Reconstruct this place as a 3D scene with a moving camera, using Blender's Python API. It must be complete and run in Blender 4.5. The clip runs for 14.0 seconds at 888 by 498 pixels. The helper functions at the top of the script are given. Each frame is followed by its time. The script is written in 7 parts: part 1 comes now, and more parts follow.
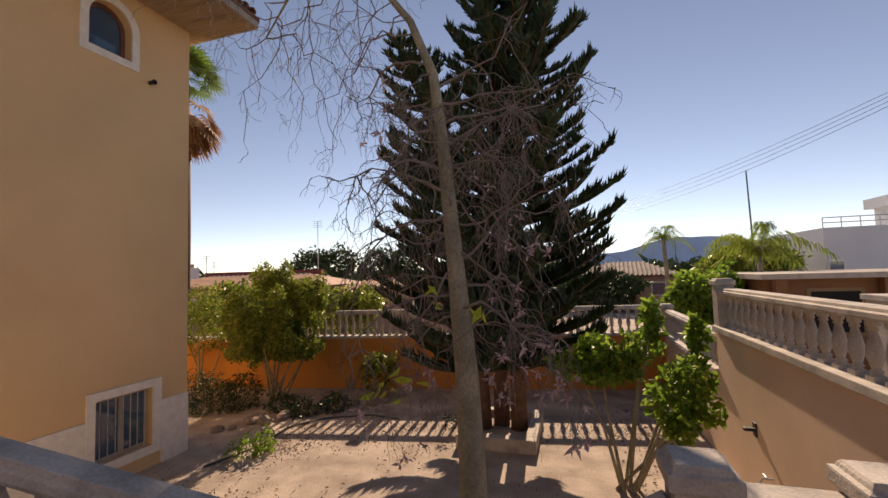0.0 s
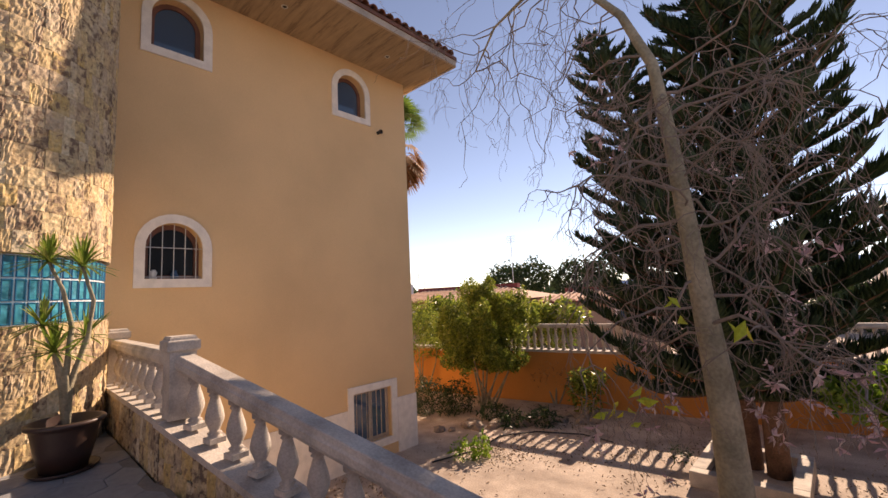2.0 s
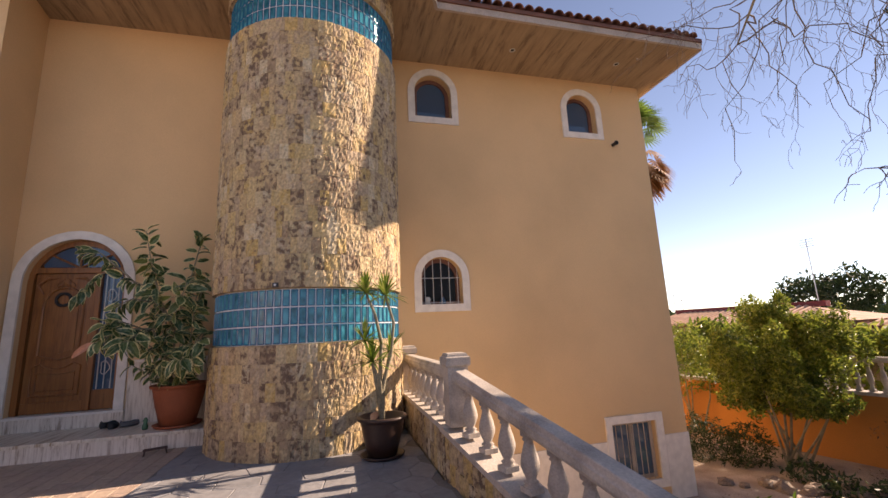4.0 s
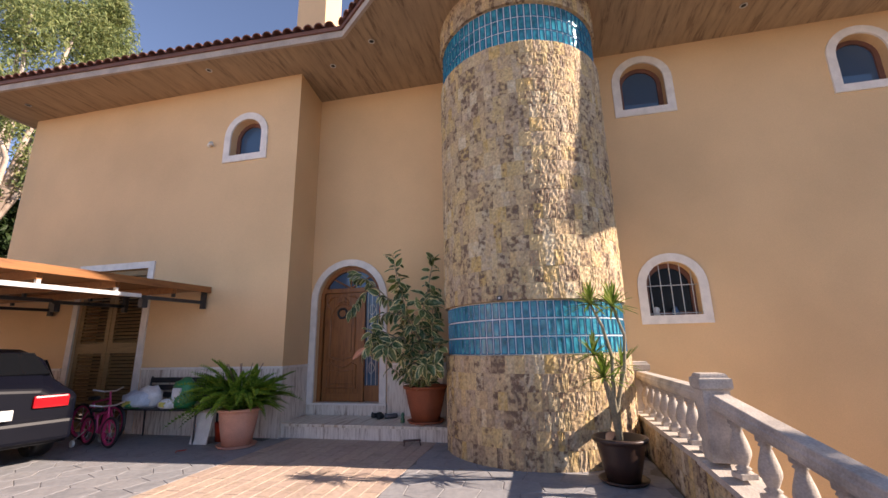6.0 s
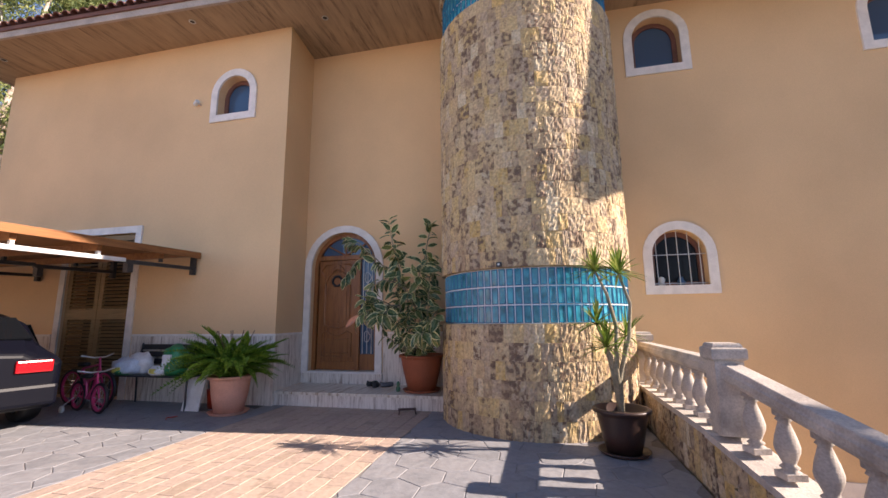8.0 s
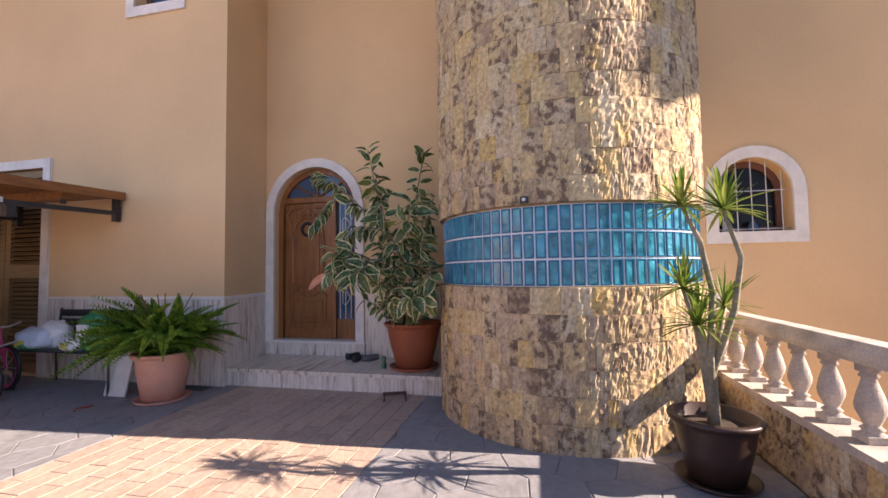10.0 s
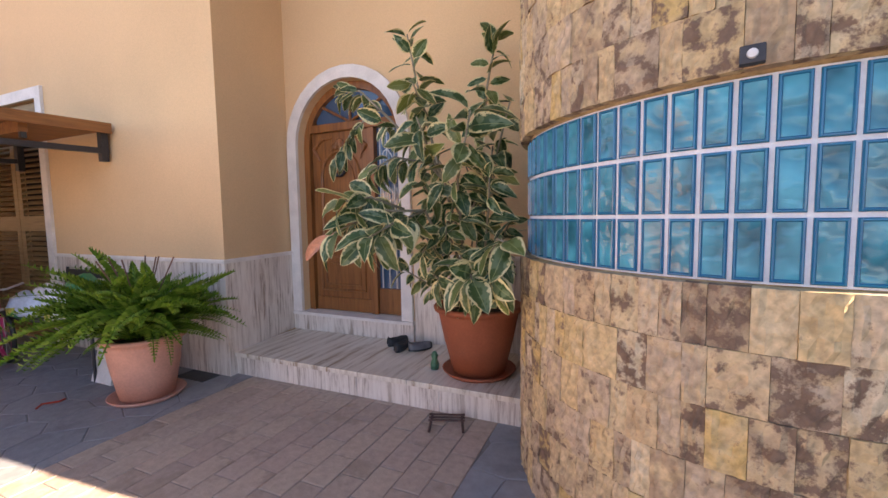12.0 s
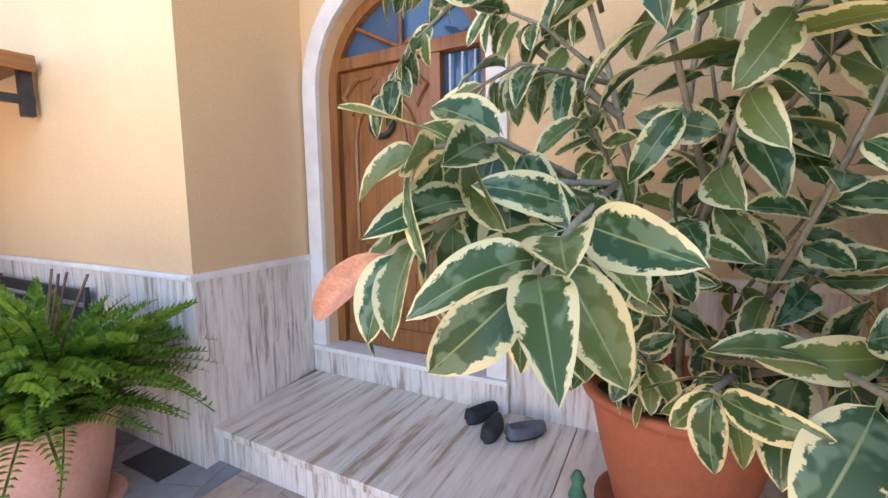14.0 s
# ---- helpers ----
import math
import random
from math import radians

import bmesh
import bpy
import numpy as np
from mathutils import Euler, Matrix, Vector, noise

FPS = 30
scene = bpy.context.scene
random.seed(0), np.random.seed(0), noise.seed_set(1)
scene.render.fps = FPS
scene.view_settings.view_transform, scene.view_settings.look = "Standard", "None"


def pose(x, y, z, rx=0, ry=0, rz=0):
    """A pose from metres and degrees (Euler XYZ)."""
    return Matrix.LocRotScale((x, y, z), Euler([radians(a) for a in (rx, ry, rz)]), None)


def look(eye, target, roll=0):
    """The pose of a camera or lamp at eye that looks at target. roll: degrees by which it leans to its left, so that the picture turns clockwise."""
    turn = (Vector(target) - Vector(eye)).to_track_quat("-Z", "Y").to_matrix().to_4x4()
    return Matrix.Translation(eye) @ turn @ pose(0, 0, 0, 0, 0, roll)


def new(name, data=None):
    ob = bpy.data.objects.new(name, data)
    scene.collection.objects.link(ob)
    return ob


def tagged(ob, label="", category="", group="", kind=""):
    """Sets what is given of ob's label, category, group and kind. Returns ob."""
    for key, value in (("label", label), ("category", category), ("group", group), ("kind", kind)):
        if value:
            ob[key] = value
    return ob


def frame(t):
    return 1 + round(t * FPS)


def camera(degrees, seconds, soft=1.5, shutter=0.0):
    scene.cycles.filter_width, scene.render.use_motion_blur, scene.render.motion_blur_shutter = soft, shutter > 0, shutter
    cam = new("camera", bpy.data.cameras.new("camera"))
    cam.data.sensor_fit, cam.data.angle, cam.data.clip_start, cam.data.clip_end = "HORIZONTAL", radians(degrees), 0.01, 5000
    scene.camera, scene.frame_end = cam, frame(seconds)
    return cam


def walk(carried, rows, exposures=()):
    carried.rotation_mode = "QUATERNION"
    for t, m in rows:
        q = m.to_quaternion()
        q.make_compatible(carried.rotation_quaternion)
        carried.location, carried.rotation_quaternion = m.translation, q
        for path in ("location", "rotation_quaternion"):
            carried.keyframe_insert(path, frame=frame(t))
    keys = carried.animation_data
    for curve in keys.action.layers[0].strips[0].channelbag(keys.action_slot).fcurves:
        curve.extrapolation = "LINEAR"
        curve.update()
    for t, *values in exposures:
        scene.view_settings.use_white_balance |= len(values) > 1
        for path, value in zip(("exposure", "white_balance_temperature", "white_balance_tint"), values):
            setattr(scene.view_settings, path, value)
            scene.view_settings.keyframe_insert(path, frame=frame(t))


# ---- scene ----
cam = camera(93.8, 14.0)
PATH = [
    (0, (0.211, 0.23, 1.254), (-0.378, 2.138, 1.374), -1.7),
    (0.5, (0.175, 0.205, 1.24), (-0.595, 2.045, 1.383), -1.6),
    (1, (0.131, 0.205, 1.248), (-0.843, 1.945, 1.41), -1.7),
    (1.5, (0.09, 0.177, 1.257), (-1.085, 1.784, 1.444), -2.2),
    (2, (0.034, 0.141, 1.257), (-1.321, 1.596, 1.475), -2.8),
    (2.5, (-0.001, 0.1, 1.268), (-1.522, 1.377, 1.512), -3.3),
    (3, (-0.008, 0.08, 1.267), (-1.688, 1.128, 1.55), -3.4),
    (3.5, (-0.038, 0.081, 1.251), (-1.848, 0.864, 1.585), -3.0),
    (4, (-0.018, 0.08, 1.251), (-1.915, 0.587, 1.63), -2.7),
    (4.2, (-0.003, 0.135, 1.289), (-1.925, 0.525, 1.678), -2.7),
    (6.3, (-0.044, -0.123, 1.267), (-1.917, -0.656, 1.723), -0.9),
    (6.5, (-0.042, -0.139, 1.269), (-1.901, -0.728, 1.715), -0.8),
    (7, (-0.052, -0.15, 1.262), (-1.897, -0.802, 1.674), -0.7),
    (7.5, (-0.135, -0.119, 1.247), (-2.015, -0.696, 1.611), -0.7),
    (8, (-0.321, -0.112, 1.226), (-2.242, -0.558, 1.559), -0.6),
    (8.2, (-0.433, -0.133, 1.219), (-2.363, -0.542, 1.549), -0.5),
    (10.3, (-2.01, -0.52, 1.305), (-3.954, -0.988, 1.357), -0.7),
    (10.5, (-2.179, -0.554, 1.298), (-4.117, -1.046, 1.316), -0.5),
    (11, (-2.626, -0.655, 1.351), (-4.551, -1.194, 1.293), -0.6),
    (11.5, (-3.059, -0.722, 1.382), (-4.945, -1.376, 1.267), -0.7),
    (12, (-3.432, -0.859, 1.383), (-5.258, -1.659, 1.225), -0.9),
    (12.5, (-3.792, -1.045, 1.405), (-5.564, -1.949, 1.204), -0.6),
    (13, (-4.165, -1.308, 1.395), (-5.917, -2.249, 1.182), -0.1),
    (13.5, (-4.49, -1.579, 1.378), (-6.235, -2.531, 1.158), -0.3),
    (14, (-4.712, -1.943, 1.373), (-6.47, -2.873, 1.159), -0.8),
]
EXPOSURES = [(0.0, 0.85, 9100, 22), (1.5, 1.2, 8900, 25), (3.0, 1.45, 8800, 26), (4.2, 1.48, 8400, 25), (6.5, 1.75, 7100, 21), (7.0, 1.75, 7000, 21), (8.2, 1.8, 7100, 22), (10.5, 2.1, 7500, 26), (11.5, 2.45, 7800, 25), (12.5, 3.05, 8500, 21), (14.0, 3.7, 7400, 13)]
walk(cam, [(t, look(eye, target, roll)) for t, eye, target, roll in PATH], EXPOSURES)

# ---- world and light ----
world = bpy.data.worlds.new("world")
scene.world = world
world.use_nodes = True
_wn = world.node_tree.nodes
_sky = _wn.new("ShaderNodeTexSky")
_sky.sky_type = "NISHITA"
_sky.sun_disc = False
_sky.sun_elevation = radians(30.5)
_sky.sun_rotation = radians(-4.25)
_sky.dust_density = 0.0
_sky.air_density = 0.6
_sky.ozone_density = 1.2
_wn["Background"].inputs["Strength"].default_value = 0.088
world.node_tree.links.new(_sky.outputs[0], _wn["Background"].inputs["Color"])
sun_data = bpy.data.lights.new("sun", "SUN")
sun_data.energy, sun_data.angle, sun_data.color = 3.2, radians(0.5), (1.0, 0.93, 0.82)
sun = new("sun", sun_data)
sun.matrix_world = look((-2, 30, 18), (-2 + 0.639, 30 - 8.593, 18 - 5.076))


# ---- mesh helpers ----
def part(name, bm, material, parent=None, label="", smooth=False):
    me = bpy.data.meshes.new(name)
    bmesh.ops.recalc_face_normals(bm, faces=bm.faces)
    bm.to_mesh(me)
    bm.free()
    if smooth:
        for p in me.polygons:
            p.use_smooth = True
    me.materials.append(material)
    ob = new(name, me)
    if parent is not None:
        ob.parent = parent
    if label:
        ob["label"] = label
    return ob


def thing(name, place, label, category, group="", rz=0.0):
    ob = new(name)
    ob.empty_display_size = 0.1
    ob.matrix_basis = pose(*place, 0, 0, rz)
    return tagged(ob, label, category, group)


def structure(ob, label=""):
    return tagged(ob, label, "", "", "structure")


def box(bm, x0, y0, z0, x1, y1, z1, m=None, bevel=0.0):
    r = bmesh.ops.create_cube(bm, size=1.0)
    vs = r["verts"]
    bmesh.ops.transform(bm, verts=vs, matrix=Matrix.Translation(((x0 + x1) / 2, (y0 + y1) / 2, (z0 + z1) / 2)) @ Matrix.Diagonal((abs(x1 - x0), abs(y1 - y0), abs(z1 - z0), 1)))
    if bevel:
        es = list({e for v in vs for e in v.link_edges})
        r = bmesh.ops.bevel(bm, geom=es, offset=bevel, segments=2, affect="EDGES", profile=0.6)
        vs = list({v for v in r["verts"]} | {v for f in r["faces"] for v in f.verts} | {v for v in vs if v.is_valid})
    if m is not None:
        bmesh.ops.transform(bm, verts=vs, matrix=m)
    return bm


def boxed(*a, **k):
    return box(bmesh.new(), *a, **k)


def lathe(profile, segs=24, bm=None, m=None, start=0.0, sweep=2 * math.pi):
    """A body of revolution about z from (radius, height) pairs."""
    bm = bm or bmesh.new()
    full = sweep > 6.28
    n = segs if full else segs + 1
    rings = []
    for r, z in profile:
        if r < 1e-5:
            rings.append([bm.verts.new((0, 0, z))])
        else:
            rings.append([bm.verts.new((r * math.cos(start + sweep * i / segs), r * math.sin(start + sweep * i / segs), z)) for i in range(n)])
    made = [v for ring in rings for v in ring]
    for a, b in zip(rings, rings[1:]):
        for i in range(segs):
            j = (i + 1) % n
            if len(a) == 1 and len(b) == 1:
                continue
            if len(a) == 1:
                bm.faces.new((a[0], b[j], b[i]))
            elif len(b) == 1:
                bm.faces.new((a[i], a[j], b[0]))
            else:
                bm.faces.new((a[i], a[j], b[j], b[i]))
    if m is not None:
        bmesh.ops.transform(bm, verts=made, matrix=m)
    return bm


def tube(points, radii, segs=6, bm=None, cap=True):
    """A tapered tube along a line of points."""
    bm = bm or bmesh.new()
    pts = [Vector(p) for p in points]
    if not isinstance(radii, (list, tuple)):
        radii = [radii] * len(pts)
    radii = [float(r) for r in radii]
    rings = []
    up = Vector((0.31, 0.17, 0.93))
    for i, p in enumerate(pts):
        d = (pts[min(i + 1, len(pts) - 1)] - pts[max(i - 1, 0)])
        d = d.normalized() if d.length > 1e-9 else Vector((0, 0, 1))
        u = d.cross(up)
        if u.length < 0.05:
            u = d.cross(Vector((1, 0, 0)))
        u.normalize()
        w = d.cross(u)
        rings.append([bm.verts.new(p + radii[i] * (math.cos(2 * math.pi * k / segs) * u + math.sin(2 * math.pi * k / segs) * w)) for k in range(segs)])
    for a, b in zip(rings, rings[1:]):
        for k in range(segs):
            bm.faces.new((a[k], a[(k + 1) % segs], b[(k + 1) % segs], b[k]))
    if cap:
        bm.faces.new(rings[0][::-1])
        bm.faces.new(rings[-1])
    return bm


def arch(u0, u1, z0, z1, n=10):
    """The outline of an opening with a round head: (u, z) pairs."""
    c, r = (u0 + u1) / 2, (u1 - u0) / 2
    rise = min(r, z1 - z0 - 0.05)
    pts = [(u0, z0), (u1, z0)]
    for i in range(n + 1):
        a = math.pi * i / n
        pts.append((c + r * math.cos(a), z1 - rise + rise * math.sin(a)))
    return pts


def rect(u0, u1, z0, z1):
    return [(u0, z0), (u1, z0), (u1, z1), (u0, z1)]


def sheet(outer, holes, to3d, back):
    """A slab cut from the outline outer with holes; to3d maps (u, z) to a place, back is its thickness as a vector."""
    bm = bmesh.new()
    edges = []
    for loop in [outer, *holes]:
        vs = [bm.verts.new(to3d(u, z)) for u, z in loop]
        edges += [bm.edges.new((vs[i], vs[(i + 1) % len(vs)])) for i in range(len(vs))]
    bmesh.ops.triangle_fill(bm, use_beauty=True, use_dissolve=False, edges=edges)
    r = bmesh.ops.extrude_face_region(bm, geom=list(bm.faces))
    bmesh.ops.translate(bm, verts=[g for g in r["geom"] if isinstance(g, bmesh.types.BMVert)], vec=back)
    return bm


def on_x(x):
    return lambda u, z: (x, u, z)


def on_y(y):
    return lambda u, z: (u, y, z)


# ---- materials ----
def mat(name, color, rough=0.7, vary=0.12, scale=6.0, fine=60.0, bump=0.15, metal=0.0, tint=None, random_amount=0.0, bump_scale=None, spec=0.5, island=False):
    """Principled with colour variation at two scales and relief. tint: a second colour that comes in patches."""
    m = bpy.data.materials.new(name)
    m.use_nodes = True
    nt = m.node_tree
    n, l = nt.nodes, nt.links
    b = n["Principled BSDF"]
    b.inputs["Roughness"].default_value = rough
    b.inputs["Metallic"].default_value = metal
    b.inputs["Specular IOR Level"].default_value = spec
    co = n.new("ShaderNodeTexCoord")
    big = n.new("ShaderNodeTexNoise")
    big.inputs["Scale"].default_value = scale
    big.inputs["Detail"].default_value = 5
    small = n.new("ShaderNodeTexNoise")
    small.inputs["Scale"].default_value = fine
    small.inputs["Detail"].default_value = 3
    for t in (big, small):
        l.new(co.outputs["Object"], t.inputs["Vector"])
    mix = n.new("ShaderNodeMix")
    mix.data_type = "RGBA"
    dark = tuple(max(c * (1 - 1.6 * vary), 0) for c in color) if tint is None else tint
    lite = tuple(min(c * (1 + vary), 1) for c in color)
    mix.inputs["A"].default_value = (*dark, 1)
    mix.inputs["B"].default_value = (*lite, 1)
    ramp = n.new("ShaderNodeMapRange")
    ramp.inputs["From Min"].default_value = 0.3
    ramp.inputs["From Max"].default_value = 0.62
    l.new(big.outputs["Fac"], ramp.inputs["Value"])
    l.new(ramp.outputs["Result"], mix.inputs["Factor"])
    hsv = n.new("ShaderNodeHueSaturation")
    l.new(mix.outputs["Result"], hsv.inputs["Color"])
    val = n.new("ShaderNodeMapRange")
    val.inputs["From Min"].default_value, val.inputs["From Max"].default_value = 0.3, 0.7
    val.inputs["To Min"].default_value, val.inputs["To Max"].default_value = 1 - vary, 1 + vary
    l.new(small.outputs["Fac"], val.inputs["Value"])
    last = val.outputs["Result"]
    if random_amount:
        rnd = n.new("ShaderNodeNewGeometry" if island else "ShaderNodeObjectInfo")
        rr = n.new("ShaderNodeMapRange")
        rr.inputs["To Min"].default_value, rr.inputs["To Max"].default_value = 1 - random_amount, 1 + random_amount
        l.new(rnd.outputs["Random Per Island" if island else "Random"], rr.inputs["Value"])
        mul = n.new("ShaderNodeMath")
        mul.operation = "MULTIPLY"
        l.new(last, mul.inputs[0])
        l.new(rr.outputs["Result"], mul.inputs[1])
        last = mul.outputs[0]
    l.new(last, hsv.inputs["Value"])
    l.new(hsv.outputs["Color"], b.inputs["Base Color"])
    if bump:
        bp = n.new("ShaderNodeBump")
        bp.inputs["Strength"].default_value = bump
        bp.inputs["Distance"].default_value = 0.01
        if bump_scale:
            bs = n.new("ShaderNodeTexNoise")
            bs.inputs["Scale"].default_value = bump_scale
            bs.inputs["Detail"].default_value = 6
            l.new(co.outputs["Object"], bs.inputs["Vector"])
            l.new(bs.outputs["Fac"], bp.inputs["Height"])
        else:
            l.new(small.outputs["Fac"], bp.inputs["Height"])
        l.new(bp.outputs["Normal"], b.inputs["Normal"])
    return m


def glass(name, color, rough=0.05, spec=0.5, trans=0.0):
    m = bpy.data.materials.new(name)
    m.use_nodes = True
    b = m.node_tree.nodes["Principled BSDF"]
    b.inputs["Base Color"].default_value = (*color, 1)
    b.inputs["Roughness"].default_value = rough
    b.inputs["Specular IOR Level"].default_value = spec
    b.inputs["Transmission Weight"].default_value = trans
    return m


M_STUCCO = mat("stucco_ochre", (0.74, 0.505, 0.285), 0.9, 0.05, 0.7, 90, 0.25)
M_STUCCO_PINK = mat("stucco_salmon", (0.73, 0.52, 0.37), 0.9, 0.07, 0.8, 80, 0.25)
M_ORANGE = mat("stucco_orange", (0.55, 0.22, 0.055), 0.9, 0.08, 0.9, 70, 0.25)
M_TRIM = mat("white_stone_trim", (0.80, 0.75, 0.70), 0.7, 0.06, 8, 120, 0.15)
M_CAST = mat("cast_stone", (0.50, 0.44, 0.385), 0.85, 0.14, 4, 70, 0.4, tint=(0.32, 0.28, 0.25))
M_DIRT = mat("garden_dirt", (0.42, 0.335, 0.275), 0.95, 0.2, 1.6, 40, 1.0, tint=(0.27, 0.205, 0.165), bump_scale=7)
M_TILE = mat("roof_tile", (0.20, 0.085, 0.06), 0.8, 0.2, 3, 60, 0.3, random_amount=0.2)
M_BLUE = glass("glass_block_blue", (0.03, 0.28, 0.38), 0.12)
M_WHITE = mat("white_mortar", (0.75, 0.78, 0.8), 0.7, 0.04, 8, 80, 0.1)
# opaque pane; the blue of reflected sky is put into its colour
M_PANE = glass("window_glass_sky_tint", (0.045, 0.10, 0.18), 0.04, 0.8)
M_TERRA = mat("terracotta", (0.36, 0.10, 0.045), 0.65, 0.08, 5, 60, 0.1)

def mat_pieces(name, colours, rough=0.85, bump=0.6, bump_scale=30.0, spot=None, island=False, vary=0.2, scale=14.0, spec=0.4, blotch=0.0, veil=None):
    """For pieces that differ from one another: each takes a colour by chance, with blotches of a second tone."""
    m = bpy.data.materials.new(name)
    m.use_nodes = True
    n, l = m.node_tree.nodes, m.node_tree.links
    b = n["Principled BSDF"]
    b.inputs["Roughness"].default_value = rough
    b.inputs["Specular IOR Level"].default_value = spec
    rnd = n.new("ShaderNodeNewGeometry" if island else "ShaderNodeObjectInfo")
    ramp = n.new("ShaderNodeValToRGB")
    ramp.color_ramp.interpolation = "CONSTANT"
    el = ramp.color_ramp.elements
    while len(el) < len(colours):
        el.new(0.5)
    for i, c in enumerate(colours):
        el[i].position = i / len(colours)
        el[i].color = (*c, 1)
    l.new(rnd.outputs["Random Per Island" if island else "Random"], ramp.inputs["Fac"])
    co = n.new("ShaderNodeTexCoord")
    off = n.new("ShaderNodeVectorMath")
    off.operation = "ADD"
    sc = n.new("ShaderNodeVectorMath")
    sc.operation = "SCALE"
    cmb = n.new("ShaderNodeCombineXYZ")
    for k in range(3):
        l.new(rnd.outputs["Random Per Island" if island else "Random"], cmb.inputs[k])
    l.new(cmb.outputs[0], sc.inputs[0])
    sc.inputs["Scale"].default_value = 37.0
    l.new(co.outputs["Object"], off.inputs[0])
    l.new(sc.outputs[0], off.inputs[1])
    blot = n.new("ShaderNodeTexNoise")
    blot.inputs["Scale"].default_value = scale
    blot.inputs["Detail"].default_value = 7
    blot.inputs["Roughness"].default_value = 0.65
    l.new(off.outputs[0], blot.inputs["Vector"])
    mr = n.new("ShaderNodeMapRange")
    mr.inputs["From Min"].default_value, mr.inputs["From Max"].default_value = 0.535, 0.63
    spin = n.new("ShaderNodeMath")
    spin.operation, spin.inputs[1].default_value = "MULTIPLY", 17.3
    l.new(rnd.outputs["Random Per Island" if island else "Random"], spin.inputs[0])
    part_of = n.new("ShaderNodeMath")
    part_of.operation = "FRACT"
    l.new(spin.outputs[0], part_of.inputs[0])
    shift = n.new("ShaderNodeMapRange")
    shift.inputs["To Min"].default_value, shift.inputs["To Max"].default_value = -blotch * 0.8, blotch * 0.8
    l.new(part_of.outputs[0], shift.inputs["Value"])
    more = n.new("ShaderNodeMath")
    more.operation = "ADD"
    l.new(blot.outputs["Fac"], more.inputs[0])
    l.new(shift.outputs["Result"], more.inputs[1])
    l.new(more.outputs[0], mr.inputs["Value"])
    mix = n.new("ShaderNodeMix")
    mix.data_type = "RGBA"
    l.new(mr.outputs["Result"], mix.inputs["Factor"])
    l.new(ramp.outputs["Color"], mix.inputs["A"])
    if veil:
        # pale crust over part of each piece
        crust = n.new("ShaderNodeTexNoise")
        crust.inputs["Scale"].default_value = scale * 0.55
        crust.inputs["Detail"].default_value = 5
        crust.inputs["Distortion"].default_value = 0.6
        l.new(off.outputs[0], crust.inputs["Vector"])
        edge = n.new("ShaderNodeMapRange")
        edge.inputs["From Min"].default_value, edge.inputs["From Max"].default_value = 0.47, 0.6
        edge.inputs["To Max"].default_value = 0.7
        l.new(crust.outputs["Fac"], edge.inputs["Value"])
        over = n.new("ShaderNodeMix")
        over.data_type = "RGBA"
        over.inputs["B"].default_value = (*veil, 1)
        l.new(edge.outputs["Result"], over.inputs["Factor"])
        l.new(ramp.outputs["Color"], over.inputs["A"])
        l.new(over.outputs["Result"], mix.inputs["A"])
    mix.inputs["B"].default_value = (*(spot or tuple(c * 0.5 for c in colours[0])), 1)
    fine = n.new("ShaderNodeTexNoise")
    fine.inputs["Scale"].default_value = bump_scale
    fine.inputs["Detail"].default_value = 7
    l.new(off.outputs[0], fine.inputs["Vector"])
    hv = n.new("ShaderNodeMapRange")
    hv.inputs["From Min"].default_value, hv.inputs["From Max"].default_value = 0.3, 0.7
    hv.inputs["To Min"].default_value, hv.inputs["To Max"].default_value = 1 - vary, 1 + vary
    l.new(fine.outputs["Fac"], hv.inputs["Value"])
    hsv = n.new("ShaderNodeHueSaturation")
    l.new(mix.outputs["Result"], hsv.inputs["Color"])
    l.new(hv.outputs["Result"], hsv.inputs["Value"])
    l.new(hsv.outputs["Color"], b.inputs["Base Color"])
    bp = n.new("ShaderNodeBump")
    bp.inputs["Strength"].default_value = bump
    bp.inputs["Distance"].default_value = 0.02
    l.new(fine.outputs["Fac"], bp.inputs["Height"])
    l.new(bp.outputs["Normal"], b.inputs["Normal"])
    return m


